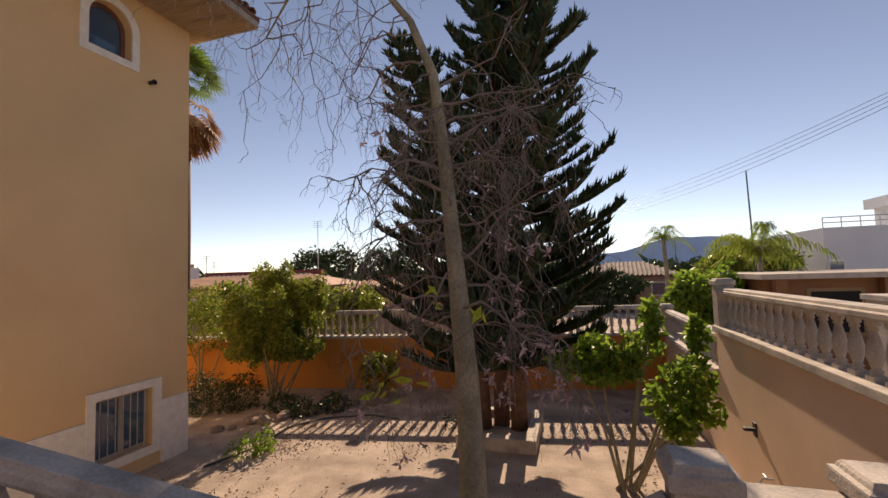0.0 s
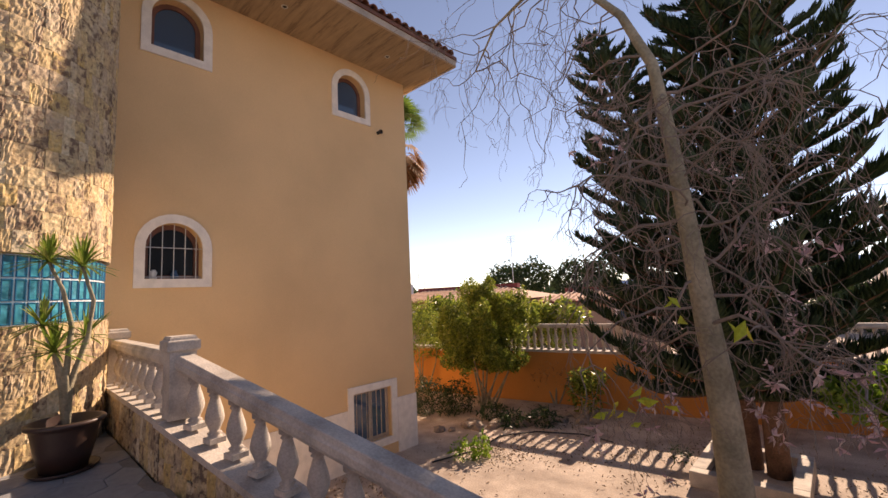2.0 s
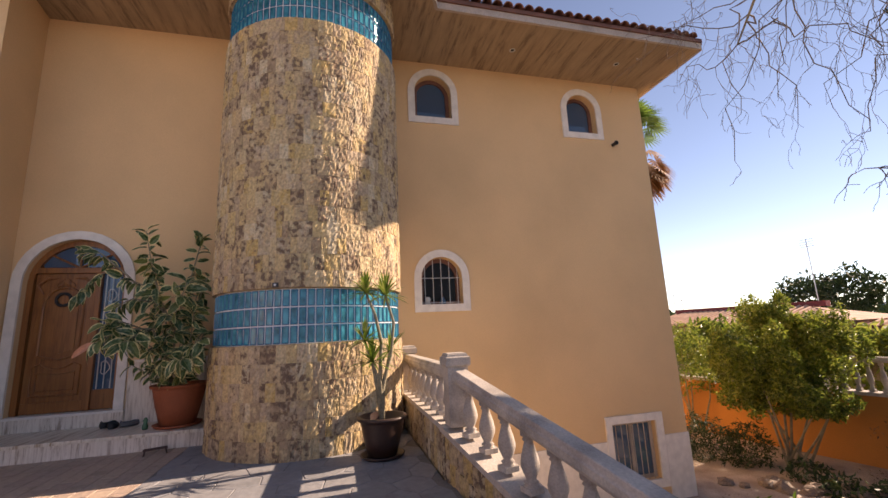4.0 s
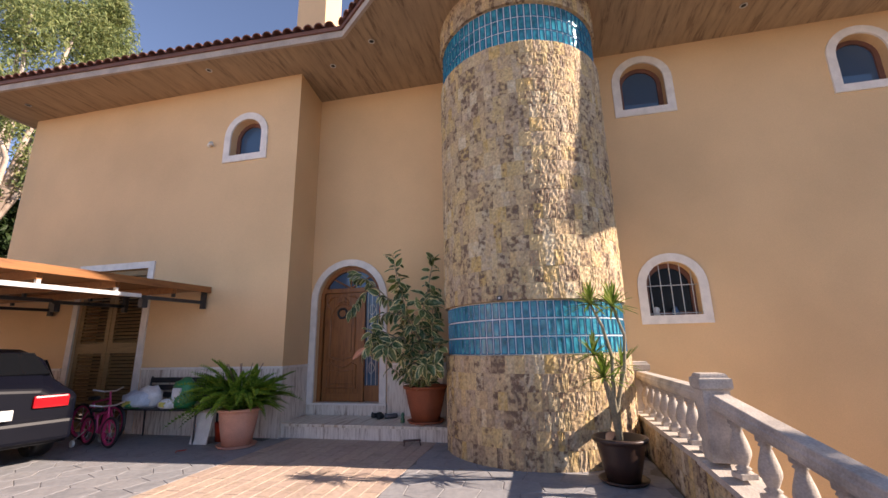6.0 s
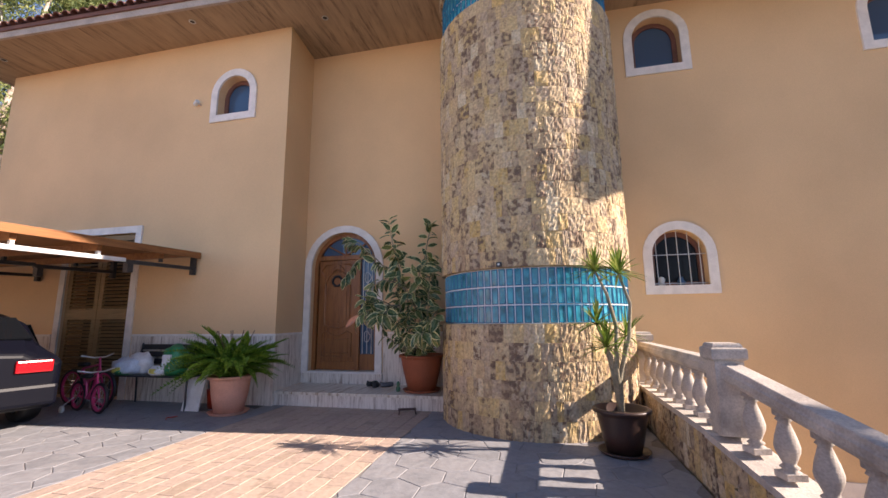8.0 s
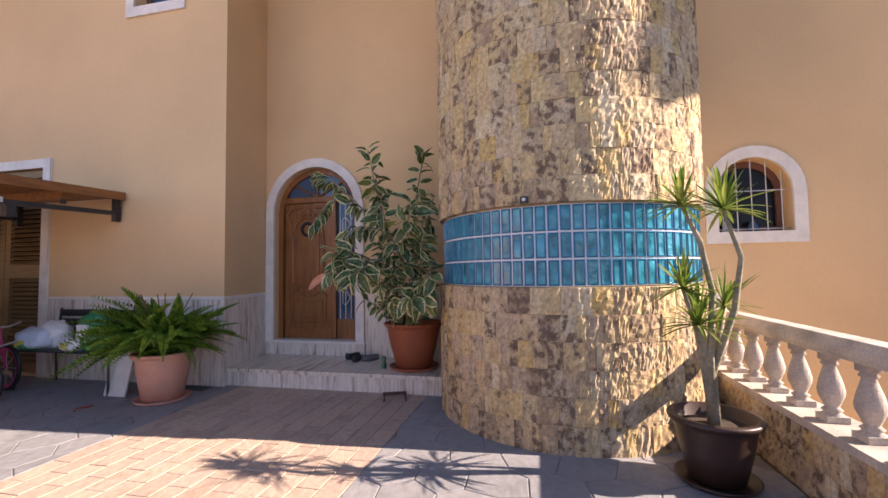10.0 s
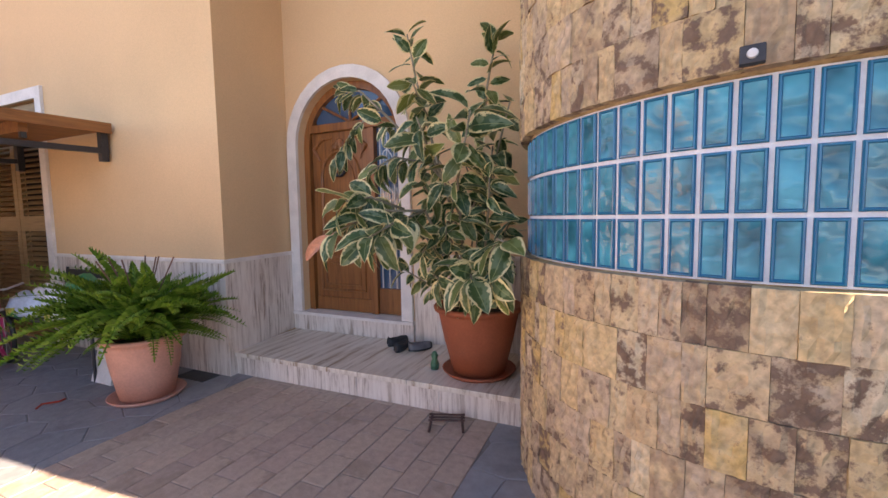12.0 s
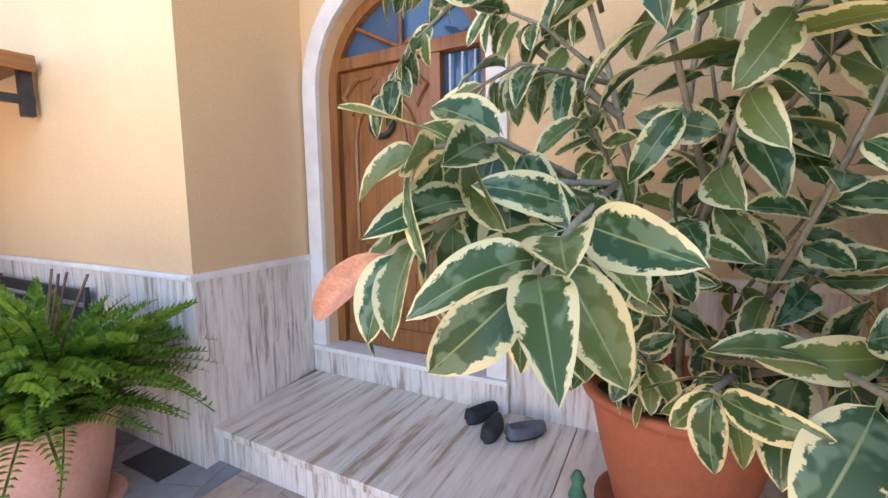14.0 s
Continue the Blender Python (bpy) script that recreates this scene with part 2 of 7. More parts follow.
def mat_streak(name, a, bcol, stretch, rough=0.45, scale=6.0, bump=0.1, vein=None):
    """Stone or wood with streaks: stretch squeezes the noise along each axis."""
    m = bpy.data.materials.new(name)
    m.use_nodes = True
    n, l = m.node_tree.nodes, m.node_tree.links
    b = n["Principled BSDF"]
    b.inputs["Roughness"].default_value = rough
    co = n.new("ShaderNodeTexCoord")
    mp = n.new("ShaderNodeMapping")
    mp.inputs["Scale"].default_value = stretch
    l.new(co.outputs["Object"], mp.inputs["Vector"])
    ns = n.new("ShaderNodeTexNoise")
    ns.inputs["Scale"].default_value = scale
    ns.inputs["Detail"].default_value = 8
    ns.inputs["Roughness"].default_value = 0.7
    l.new(mp.outputs[0], ns.inputs["Vector"])
    ramp = n.new("ShaderNodeValToRGB")
    e = ramp.color_ramp.elements
    e[0].position, e[0].color = 0.38, (*bcol, 1)
    e[1].position, e[1].color = 0.58, (*a, 1)
    if vein:
        v = e.new(0.47)
        v.color = (*vein, 1)
    l.new(ns.outputs["Fac"], ramp.inputs["Fac"])
    patch = n.new("ShaderNodeTexNoise")
    patch.inputs["Scale"].default_value = 2.6
    patch.inputs["Detail"].default_value = 5
    l.new(co.outputs["Object"], patch.inputs["Vector"])
    lim = n.new("ShaderNodeMapRange")
    lim.inputs["From Min"].default_value, lim.inputs["From Max"].default_value = 0.4, 0.65
    lim.inputs["To Max"].default_value = 0.5
    l.new(patch.outputs["Fac"], lim.inputs["Value"])
    calm = n.new("ShaderNodeMix")
    calm.data_type = "RGBA"
    l.new(lim.outputs["Result"], calm.inputs["Factor"])
    l.new(ramp.outputs["Color"], calm.inputs["A"])
    calm.inputs["B"].default_value = (*(vein or a), 1)
    l.new(calm.outputs["Result"], b.inputs["Base Color"])
    ns.inputs["Distortion"].default_value = 0.35
    bp = n.new("ShaderNodeBump")
    bp.inputs["Strength"].default_value = bump
    bp.inputs["Distance"].default_value = 0.004
    l.new(ns.outputs["Fac"], bp.inputs["Height"])
    l.new(bp.outputs["Normal"], b.inputs["Normal"])
    return m


def mat_glow_leaf(name, colours, rough=0.45, trans=0.35, island=True):
    """Leaves that let light through, each of its own green."""
    m = mat_pieces(name, colours, rough, 0.0, 60, None, island, 0.12, 8)
    n, l = m.node_tree.nodes, m.node_tree.links
    b = n["Principled BSDF"]
    col = b.inputs["Base Color"].links[0].from_socket
    tr = n.new("ShaderNodeBsdfTranslucent")
    l.new(col, tr.inputs["Color"])
    ms = n.new("ShaderNodeMixShader")
    ms.inputs["Fac"].default_value = trans
    l.new(b.outputs[0], ms.inputs[1])
    l.new(tr.outputs[0], ms.inputs[2])
    l.new(ms.outputs[0], n["Material Output"].inputs["Surface"])
    return m


def mat_variegated():
    """Rubber plant leaf: green heart in two tones, cream rim with a feathered border, pale midrib."""
    m = bpy.data.materials.new("variegated_leaf")
    m.use_nodes = True
    n, l = m.node_tree.nodes, m.node_tree.links
    b = n["Principled BSDF"]
    b.inputs["Roughness"].default_value = 0.34
    b.inputs["Specular IOR Level"].default_value = 0.4
    rim = n.new("ShaderNodeAttribute")
    rim.attribute_name = "rim"
    run = n.new("ShaderNodeAttribute")
    run.attribute_name = "run"
    oi = n.new("ShaderNodeObjectInfo")

    def math_(op, a, c):
        k = n.new("ShaderNodeMath")
        k.operation = op
        for i, v in enumerate((a, c)):
            if isinstance(v, (int, float)):
                k.inputs[i].default_value = v
            else:
                l.new(v, k.inputs[i])
        return k.outputs[0]

    def mixed(f, a, c):
        k = n.new("ShaderNodeMix")
        k.data_type = "RGBA"
        l.new(f, k.inputs["Factor"])
        for name, v in (("A", a), ("B", c)):
            if isinstance(v, tuple):
                k.inputs[name].default_value = (*v, 1)
            else:
                l.new(v, k.inputs[name])
        return k.outputs["Result"]

    def step(v, lo, hi):
        k = n.new("ShaderNodeMapRange")
        k.inputs["From Min"].default_value, k.inputs["From Max"].default_value = lo, hi
        l.new(v, k.inputs["Value"])
        return k.outputs["Result"]

    co = n.new("ShaderNodeCombineXYZ")
    l.new(math_("MULTIPLY", run.outputs["Fac"], 8.5), co.inputs[0])
    l.new(math_("MULTIPLY", rim.outputs["Fac"], 2.2), co.inputs[1])
    l.new(math_("MULTIPLY", oi.outputs["Random"], 91.0), co.inputs[2])
    edge = n.new("ShaderNodeTexNoise")
    edge.inputs["Scale"].default_value = 1.0
    edge.inputs["Detail"].default_value = 5
    edge.inputs["Roughness"].default_value = 0.65
    l.new(co.outputs[0], edge.inputs["Vector"])
    tone = n.new("ShaderNodeTexNoise")
    tone.inputs["Scale"].default_value = 0.45
    tone.inputs["Detail"].default_value = 2
    l.new(co.outputs[0], tone.inputs["Vector"])
    wander = math_("MULTIPLY", math_("SUBTRACT", edge.outputs["Fac"], 0.5), 1.15)
    reach = math_("ADD", math_("ADD", math_("ABSOLUTE", rim.outputs["Fac"], 0.0), wander), math_("MULTIPLY", oi.outputs["Random"], 0.12))
    green = mixed(step(tone.outputs["Fac"], 0.5, 0.56), (0.035, 0.085, 0.028), (0.13, 0.20, 0.105))
    olive = mixed(step(math_("FRACT", math_("MULTIPLY", oi.outputs["Random"], 13.7), 0.0), 0.55, 0.95), green, (0.17, 0.21, 0.055))
    leaf = mixed(step(reach, 0.78, 0.83), olive, (0.72, 0.64, 0.34))
    rib = step(math_("ABSOLUTE", rim.outputs["Fac"], 0.0), 0.05, 0.02)
    col = mixed(rib, leaf, (0.26, 0.31, 0.13))
    hsv = n.new("ShaderNodeHueSaturation")
    mr = n.new("ShaderNodeMapRange")
    mr.inputs["To Min"].default_value, mr.inputs["To Max"].default_value = 0.85, 1.2
    l.new(oi.outputs["Random"], mr.inputs["Value"])
    l.new(mr.outputs["Result"], hsv.inputs["Value"])
    l.new(col, hsv.inputs["Color"])
    l.new(hsv.outputs["Color"], b.inputs["Base Color"])
    tr = n.new("ShaderNodeBsdfTranslucent")
    l.new(hsv.outputs["Color"], tr.inputs["Color"])
    ms = n.new("ShaderNodeMixShader")
    ms.inputs["Fac"].default_value = 0.28
    l.new(b.outputs[0], ms.inputs[1])
    l.new(tr.outputs[0], ms.inputs[2])
    l.new(ms.outputs[0], n["Material Output"].inputs["Surface"])
    return m


STONES = [(0.551, 0.4, 0.194), (0.57, 0.442, 0.267), (0.56, 0.386, 0.159), (0.503, 0.391, 0.267), (0.58, 0.428, 0.224), (0.475, 0.349, 0.215), (0.551, 0.428, 0.288), (0.494, 0.372, 0.254), (0.541, 0.4, 0.241), (0.608, 0.502, 0.344), (0.38, 0.27, 0.172), (0.57, 0.409, 0.215), (0.446, 0.335, 0.228), (0.522, 0.372, 0.215)]
M_STONE_P = mat_pieces("split_travertine", STONES, 0.85, 0.45, 34, (0.17, 0.11, 0.075), False, 0.3, 17, blotch=0.12, veil=(0.57, 0.425, 0.24))
M_STONE_I = mat_pieces("split_travertine_joined", STONES, 0.85, 0.45, 34, (0.17, 0.11, 0.075), True, 0.3, 17, blotch=0.12, veil=(0.57, 0.425, 0.24))
M_JOINT = mat("stone_joint", (0.50, 0.38, 0.22), 0.95, 0.15, 8, 60, 0.4)
HEXES = [(0.285, 0.283, 0.295), (0.30, 0.294, 0.302), (0.272, 0.272, 0.285), (0.29, 0.284, 0.292)]
M_HEX = mat_pieces("slate_print", HEXES, 0.6, 0.35, 16, (0.235, 0.235, 0.245), False, 0.1, 3)
M_HEX_I = mat_pieces("slate_print_joined", HEXES, 0.6, 0.35, 16, (0.235, 0.235, 0.245), True, 0.1, 3)
M_BRICK = mat_pieces("tan_paver", [(0.48, 0.36, 0.285), (0.51, 0.385, 0.30), (0.45, 0.335, 0.27), (0.49, 0.365, 0.295)], 0.75, 0.35, 24, (0.40, 0.30, 0.23), False, 0.1, 4)
M_BRICK_I = mat_pieces("tan_paver_joined", [(0.48, 0.36, 0.285), (0.51, 0.385, 0.30), (0.45, 0.335, 0.27), (0.49, 0.365, 0.295)], 0.75, 0.35, 24, (0.40, 0.30, 0.23), True, 0.1, 4)
M_PAVE_JOINT = mat("paving_joint", (0.225, 0.205, 0.19), 0.9, 0.12, 6, 60, 0.3)
M_TRAV_V = mat_streak("travertine_wall", (0.84, 0.77, 0.69), (0.38, 0.29, 0.22), (30, 30, 2.6), 0.4, 1.0, 0.1, (0.70, 0.62, 0.545))
M_TRAV_H = mat_streak("travertine_tread", (0.80, 0.73, 0.63), (0.36, 0.24, 0.14), (1.5, 20, 4), 0.35, 1.0, 0.1, (0.68, 0.60, 0.50))
M_DOOR = mat_streak("carved_door_wood", (0.32, 0.122, 0.036), (0.17, 0.058, 0.018), (14, 14, 0.9), 0.4, 2.2, 0.15)
M_SHUT = mat_streak("shutter_wood", (0.30, 0.195, 0.09), (0.19, 0.12, 0.055), (14, 1.2, 14), 0.6, 2.0, 0.15)
M_CANOPY = mat_streak("canopy_wood", (0.34, 0.14, 0.045), (0.20, 0.075, 0.025), (0.8, 12, 12), 0.5, 2.0, 0.15)
M_SOFF = mat_streak("soffit_wood", (0.42, 0.31, 0.20), (0.20, 0.14, 0.09), (0.7, 7, 5), 0.75, 1.6, 0.15, (0.34, 0.25, 0.165))
M_BARK = mat("bark_grey", (0.28, 0.24, 0.17), 0.9, 0.2, 5, 50, 0.6, tint=(0.19, 0.17, 0.115))
M_TWIG = mat("dry_twig", (0.22, 0.175, 0.15), 0.9, 0.15, 5, 50, 0.2)
M_BARK_RED = mat("bark_reddish", (0.14, 0.075, 0.05), 0.9, 0.25, 6, 40, 0.6)
M_EUBARK = mat("eucalypt_bark", (0.55, 0.45, 0.38), 0.8, 0.15, 2.5, 30, 0.3, tint=(0.28, 0.20, 0.15))
M_METAL = mat("dark_steel", (0.045, 0.045, 0.05), 0.45, 0.1, 8, 60, 0.05, metal=0.3)
M_BARW = mat("white_bar", (0.70, 0.70, 0.68), 0.45, 0.05, 8, 60, 0.05)
M_GALV = mat("galvanised_steel", (0.55, 0.56, 0.57), 0.4, 0.06, 8, 60, 0.05, metal=0.6)
M_PINKPOT = mat("pale_terracotta", (0.66, 0.33, 0.24), 0.65, 0.07, 5, 60, 0.1)
M_BROWNPOT = mat("dark_brown_plastic", (0.05, 0.027, 0.022), 0.42, 0.1, 5, 60, 0.05)
M_SOIL = mat("potting_soil", (0.06, 0.042, 0.03), 0.95, 0.25, 20, 90, 0.8)
M_REDBROWN = mat("fascia_brown", (0.17, 0.075, 0.055), 0.7, 0.15, 4, 60, 0.15)
M_FASCIA = mat("grey_gutter_board", (0.42, 0.36, 0.31), 0.7, 0.12, 3, 50, 0.15)
M_BLACK = mat("black_plastic", (0.02, 0.02, 0.022), 0.5, 0.1, 6, 60, 0.05)
# near-black: the shade of unlit rooms put into the colour
M_DARKROOM = mat("unlit_interior_black", (0.02, 0.02, 0.02), 0.9, 0.1, 3, 30, 0.0)
M_VARIEG = mat_variegated()
M_FERN = mat_glow_leaf("fern_green", [(0.13, 0.26, 0.028), (0.18, 0.33, 0.035), (0.085, 0.19, 0.022), (0.25, 0.38, 0.055)], 0.5, 0.4)
M_DRAC = mat_glow_leaf("spiky_leaf", [(0.18, 0.26, 0.04), (0.22, 0.30, 0.06), (0.12, 0.20, 0.03), (0.30, 0.34, 0.09)], 0.4, 0.4)
M_PINE = mat_glow_leaf("pine_needles", [(0.032, 0.062, 0.026), (0.042, 0.078, 0.03), (0.026, 0.052, 0.022), (0.055, 0.09, 0.034)], 0.5, 0.25)
M_SHRUB = mat_glow_leaf("shrub_leaf", [(0.17, 0.22, 0.035), (0.24, 0.29, 0.045), (0.11, 0.16, 0.03), (0.33, 0.35, 0.08)], 0.32, 0.55)
M_PALM_FAR = mat_glow_leaf("feather_palm_leaf", [(0.20, 0.27, 0.04), (0.26, 0.32, 0.06), (0.15, 0.21, 0.035)], 0.5, 0.6)
M_BUSH = mat_glow_leaf("dark_bush_leaf", [(0.03, 0.06, 0.02), (0.04, 0.07, 0.022), (0.05, 0.08, 0.025)], 0.5, 0.2)
M_FIG = mat_glow_leaf("bright_leaf", [(0.17, 0.29, 0.04), (0.27, 0.38, 0.06), (0.13, 0.23, 0.03)], 0.45, 0.55)
M_EUC = mat_glow_leaf("eucalypt_leaf", [(0.20, 0.25, 0.09), (0.27, 0.31, 0.11), (0.14, 0.19, 0.07), (0.33, 0.35, 0.14)], 0.7, 0.4)
M_PALM = mat_glow_leaf("palm_leaf", [(0.13, 0.22, 0.04), (0.17, 0.27, 0.05), (0.10, 0.18, 0.035)], 0.4, 0.5)
M_DEADPALM = mat_glow_leaf("dead_palm_leaf", [(0.36, 0.18, 0.07), (0.42, 0.22, 0.09), (0.28, 0.13, 0.05)], 0.7, 0.2)
M_YELLOW = mat_glow_leaf("yellow_leaf", [(0.60, 0.55, 0.05), (0.40, 0.48, 0.05)], 0.5, 0.5)
M_PETAL = mat_glow_leaf("pale_pink_petal", [(0.62, 0.42, 0.42), (0.55, 0.36, 0.37), (0.66, 0.52, 0.48)], 0.6, 0.4)
M_RED = mat("red_leaf", (0.50, 0.24, 0.16), 0.5, 0.15, 5, 40, 0.0)
_b = M_BLUE.node_tree
_n = _b.nodes.new("ShaderNodeTexNoise")
_n.inputs["Scale"].default_value = 9.0
_c = _b.nodes.new("ShaderNodeTexCoord")
_o = _b.nodes.new("ShaderNodeObjectInfo")
_v = _b.nodes.new("ShaderNodeVectorMath")
_m = _b.nodes.new("ShaderNodeMath")
_m.operation, _m.inputs[1].default_value = "MULTIPLY", 53.0
_b.links.new(_o.outputs["Random"], _m.inputs[0])
_b.links.new(_c.outputs["Object"], _v.inputs[0])
_b.links.new(_m.outputs[0], _v.inputs[1])
_b.links.new(_v.outputs[0], _n.inputs["Vector"])
_p = _b.nodes.new("ShaderNodeBump")
_p.inputs["Strength"].default_value, _p.inputs["Distance"].default_value = 0.6, 0.03
_b.links.new(_n.outputs["Fac"], _p.inputs["Height"])
_b.links.new(_p.outputs["Normal"], _b.nodes["Principled BSDF"].inputs["Normal"])
_r = _b.nodes.new("ShaderNodeValToRGB")
_r.color_ramp.elements[0].position, _r.color_ramp.elements[0].color = 0.3, (0.006, 0.105, 0.155, 1)
_r.color_ramp.elements[1].position, _r.color_ramp.elements[1].color = 0.7, (0.04, 0.36, 0.48, 1)
_b.links.new(_n.outputs["Fac"], _r.inputs["Fac"])
_b.links.new(_r.outputs["Color"], _b.nodes["Principled BSDF"].inputs["Base Color"])
# opaque pane, painted near-black for the unlit interior behind it
M_PANE_DARK = glass("unlit_room_glass", (0.012, 0.013, 0.016), 0.15, 0.12)
M_BLUE_RIM = glass("glass_block_rim", (0.006, 0.15, 0.28), 0.1)

# ---- large structure ----
GX = -6.875          # main wall
WX = -5.96           # wing wall
ZG = -1.9            # garden level
ZS = 6.2             # soffit level
rng = random.Random(7)

ground = structure(part("ground", boxed(-700, -700, ZG - 0.5, 700, 700, ZG), M_DIRT), "dry sandy garden soil")
pavement = structure(part("pavement", boxed(-7.0, -16, -0.4, 8.2, 0.98, -0.006), M_PAVE_JOINT), "grey stamped paving with a tan brick strip")

OPEN_A = [arch(1.49, 2.21, 1.67, 2.48), arch(1.485, 2.18, 5.095, 5.95), arch(4.615, 5.29, 5.035, 5.88), rect(4.82, 5.74, -1.53, -0.545), arch(-4.02, -2.805, 0.2, 2.74, 16)]
structure(part("wall_east", sheet(rect(-4.2, 6.42, ZG - 0.2, ZS), OPEN_A, on_x(GX), (-0.3, 0, 0)), M_STUCCO), "smooth ochre stucco house wall")
OPEN_W = [rect(-8.3, -6.85, 0.03, 2.75), arch(-5.425, -4.78, 4.73, 5.43)]
structure(part("wall_wing", sheet(rect(-10.42, -4.2, 0, ZS), OPEN_W, on_x(WX), (-0.3, 0, 0)), M_STUCCO), "smooth ochre stucco wall of the house wing")
structure(part("wall_wing_side", sheet([(WX, -4.05), (WX, -4.2), (WX - 0.3, -4.2), (WX - 0.3, -4.36), (GX, -4.46), (GX, -4.161)], [], lambda u, v: (u, v, 0.0), (0, 0, ZS)), M_STUCCO), "ochre stucco side wall of the entrance recess")
structure(part("wall_north", boxed(-14, 6.12, ZG - 0.2, GX - 0.3, 6.42, ZS), M_STUCCO), "ochre stucco end wall")
structure(part("wall_west", boxed(-14.3, -10.42, ZG, -14, 6.42, ZS), M_STUCCO), "ochre stucco rear wall")
structure(part("wall_south", boxed(-14, -10.42, 0, WX - 0.3, -10.12, ZS), M_STUCCO), "ochre stucco end wall")
# unseen slab, painted near-black for the shade inside
structure(part("floor_inside", boxed(-14, -10.1, 2.9, GX - 0.35, 6.1, 3.0), M_DARKROOM), "near-black slab added as the unlit floor inside the house")

# eave: soffit, fascia, tiles
EAVE = [(-10.78, -4.93), (-2.9, -5.3), (-1.75, -4.4), (-0.9, -3.9), (0.4, -3.9), (1.1, -4.4), (1.6, -5.5), (6.72, -5.5), (6.72, -14.6), (-10.78, -14.6)]
structure(part("ceiling_soffit", sheet([(u, v) for u, v in EAVE], [], lambda u, v: (v, u, ZS), (0, 0, 0.06)), M_SOFF), "brown boarded eaves soffit")
roof = thing("roof", (0, 0, 0), "", "")
structure(roof, "dark red clay barrel tile roof with a grey fascia")
front = EAVE[:8]


def tile_mesh():
    bm = bmesh.new()
    n = 8
    rows = []
    for k, (yy, r) in enumerate(((0, 0.085), (0.5, 0.075))):
        outer = [bm.verts.new((r * math.cos(math.pi * i / n), yy, r * math.sin(math.pi * i / n) * 0.9)) for i in range(n + 1)]
        inner = [bm.verts.new(((r - 0.016) * math.cos(math.pi * i / n), yy, (r - 0.016) * math.sin(math.pi * i / n) * 0.9)) for i in range(n + 1)]
        rows.append((outer, inner))
    for i in range(n):
        bm.faces.new((rows[0][0][i], rows[0][0][i + 1], rows[1][0][i + 1], rows[1][0][i]))
        bm.faces.new((rows[0][1][i + 1], rows[0][1][i], rows[1][1][i], rows[1][1][i + 1]))
        bm.faces.new((rows[0][0][i], rows[0][1][i], rows[0][1][i + 1], rows[0][0][i + 1]))
    me = bpy.data.meshes.new("tile")
    bm.to_mesh(me)
    bm.free()
    me.materials.append(M_TILE)
    return me


tile_me = tile_mesh()
for (u0, v0), (u1, v1) in zip([(-10.78, -14.6)] + front, front + [(6.72, -14.6)]):
    a, b = Vector((v0, u0, 0)), Vector((v1, u1, 0))
    d = (b - a).normalized()
    out = Vector((d.y, -d.x, 0))
    length = (b - a).length
    for name, m, z0, z1, o0, o1 in (("fascia", M_FASCIA, ZS - 0.02, ZS + 0.1, -0.02, 0.03), ("fascia_board", M_REDBROWN, ZS + 0.1, ZS + 0.17, -0.02, 0.06)):
        bm = bmesh.new()
        q = [a + out * o0, b + out * o0, b + out * o1, a + out * o1]
        lo = [bm.verts.new((p.x, p.y, z0)) for p in q]
        hi = [bm.verts.new((p.x, p.y, z1)) for p in q]
        bm.faces.new(lo), bm.faces.new(hi)
        for i in range(4):
            bm.faces.new((lo[i], lo[(i + 1) % 4], hi[(i + 1) % 4], hi[i]))
        part(name, bm, m, roof)
    if length > 9.5 or v0 < -14 or v1 < -14:
        continue
    for k in range(int(length / 0.185)):
        p = a + d * (0.09 + k * 0.185) + out * 0.1
        ob = new("tile", tile_me)
        ob.parent = roof
        ang = math.atan2(out.x, -out.y)
        ob.matrix_basis = Matrix.Translation((p.x, p.y, ZS + 0.165)) @ pose(0, 0, 0, 0, 0, math.degrees(ang)) @ pose(0, 0, 0, 17 + rng.uniform(-1, 1), 0, rng.uniform(-2, 2))
bm = bmesh.new()
ring = [bm.verts.new((v - 0.02 if v > -14 else v, u, ZS + 0.16)) for u, v in EAVE]
ridge = [bm.verts.new((-9.8, -7, ZS + 1.5)), bm.verts.new((-9.8, 3, ZS + 1.5))]
for i in range(len(ring)):
    j = (i + 1) % len(ring)
    if i == len(ring) - 1:
        bm.faces.new((ring[i], ring[j], ridge[0]))
    elif i in (7,):
        bm.faces.new((ring[i], ring[j], ridge[1]))
    elif i == 8:
        bm.faces.new((ring[i], ring[j], ridge[0], ridge[1]))
    elif i == 0:
        bm.faces.new((ring[0], ring[1], ridge[1], ridge[0]))
    else:
        bm.faces.new((ring[i], ring[j], ridge[1]))
part("roof_slope", bm, M_TILE, roof)

chimney = thing("chimney", (-7.6, -4.77, ZS + 0.2), "ochre stucco chimney with a small tiled cap", "chimney")
part("shaft", boxed(-0.36, -0.36, 0, 0.36, 0.36, 4.0, bevel=0.01), M_STUCCO, chimney)
part("cap", boxed(-0.5, -0.5, 4.27, 0.5, 0.5, 4.37, bevel=0.02), M_TILE, chimney, "red clay tile cap")
for i, (px, py) in enumerate(((-0.29, -0.29), (0.29, -0.29), (-0.29, 0.29), (0.29, 0.29))):
    part("pillar", boxed(px - 0.06, py - 0.06, 4.0, px + 0.06, py + 0.06, 4.27), M_STUCCO, chimney)

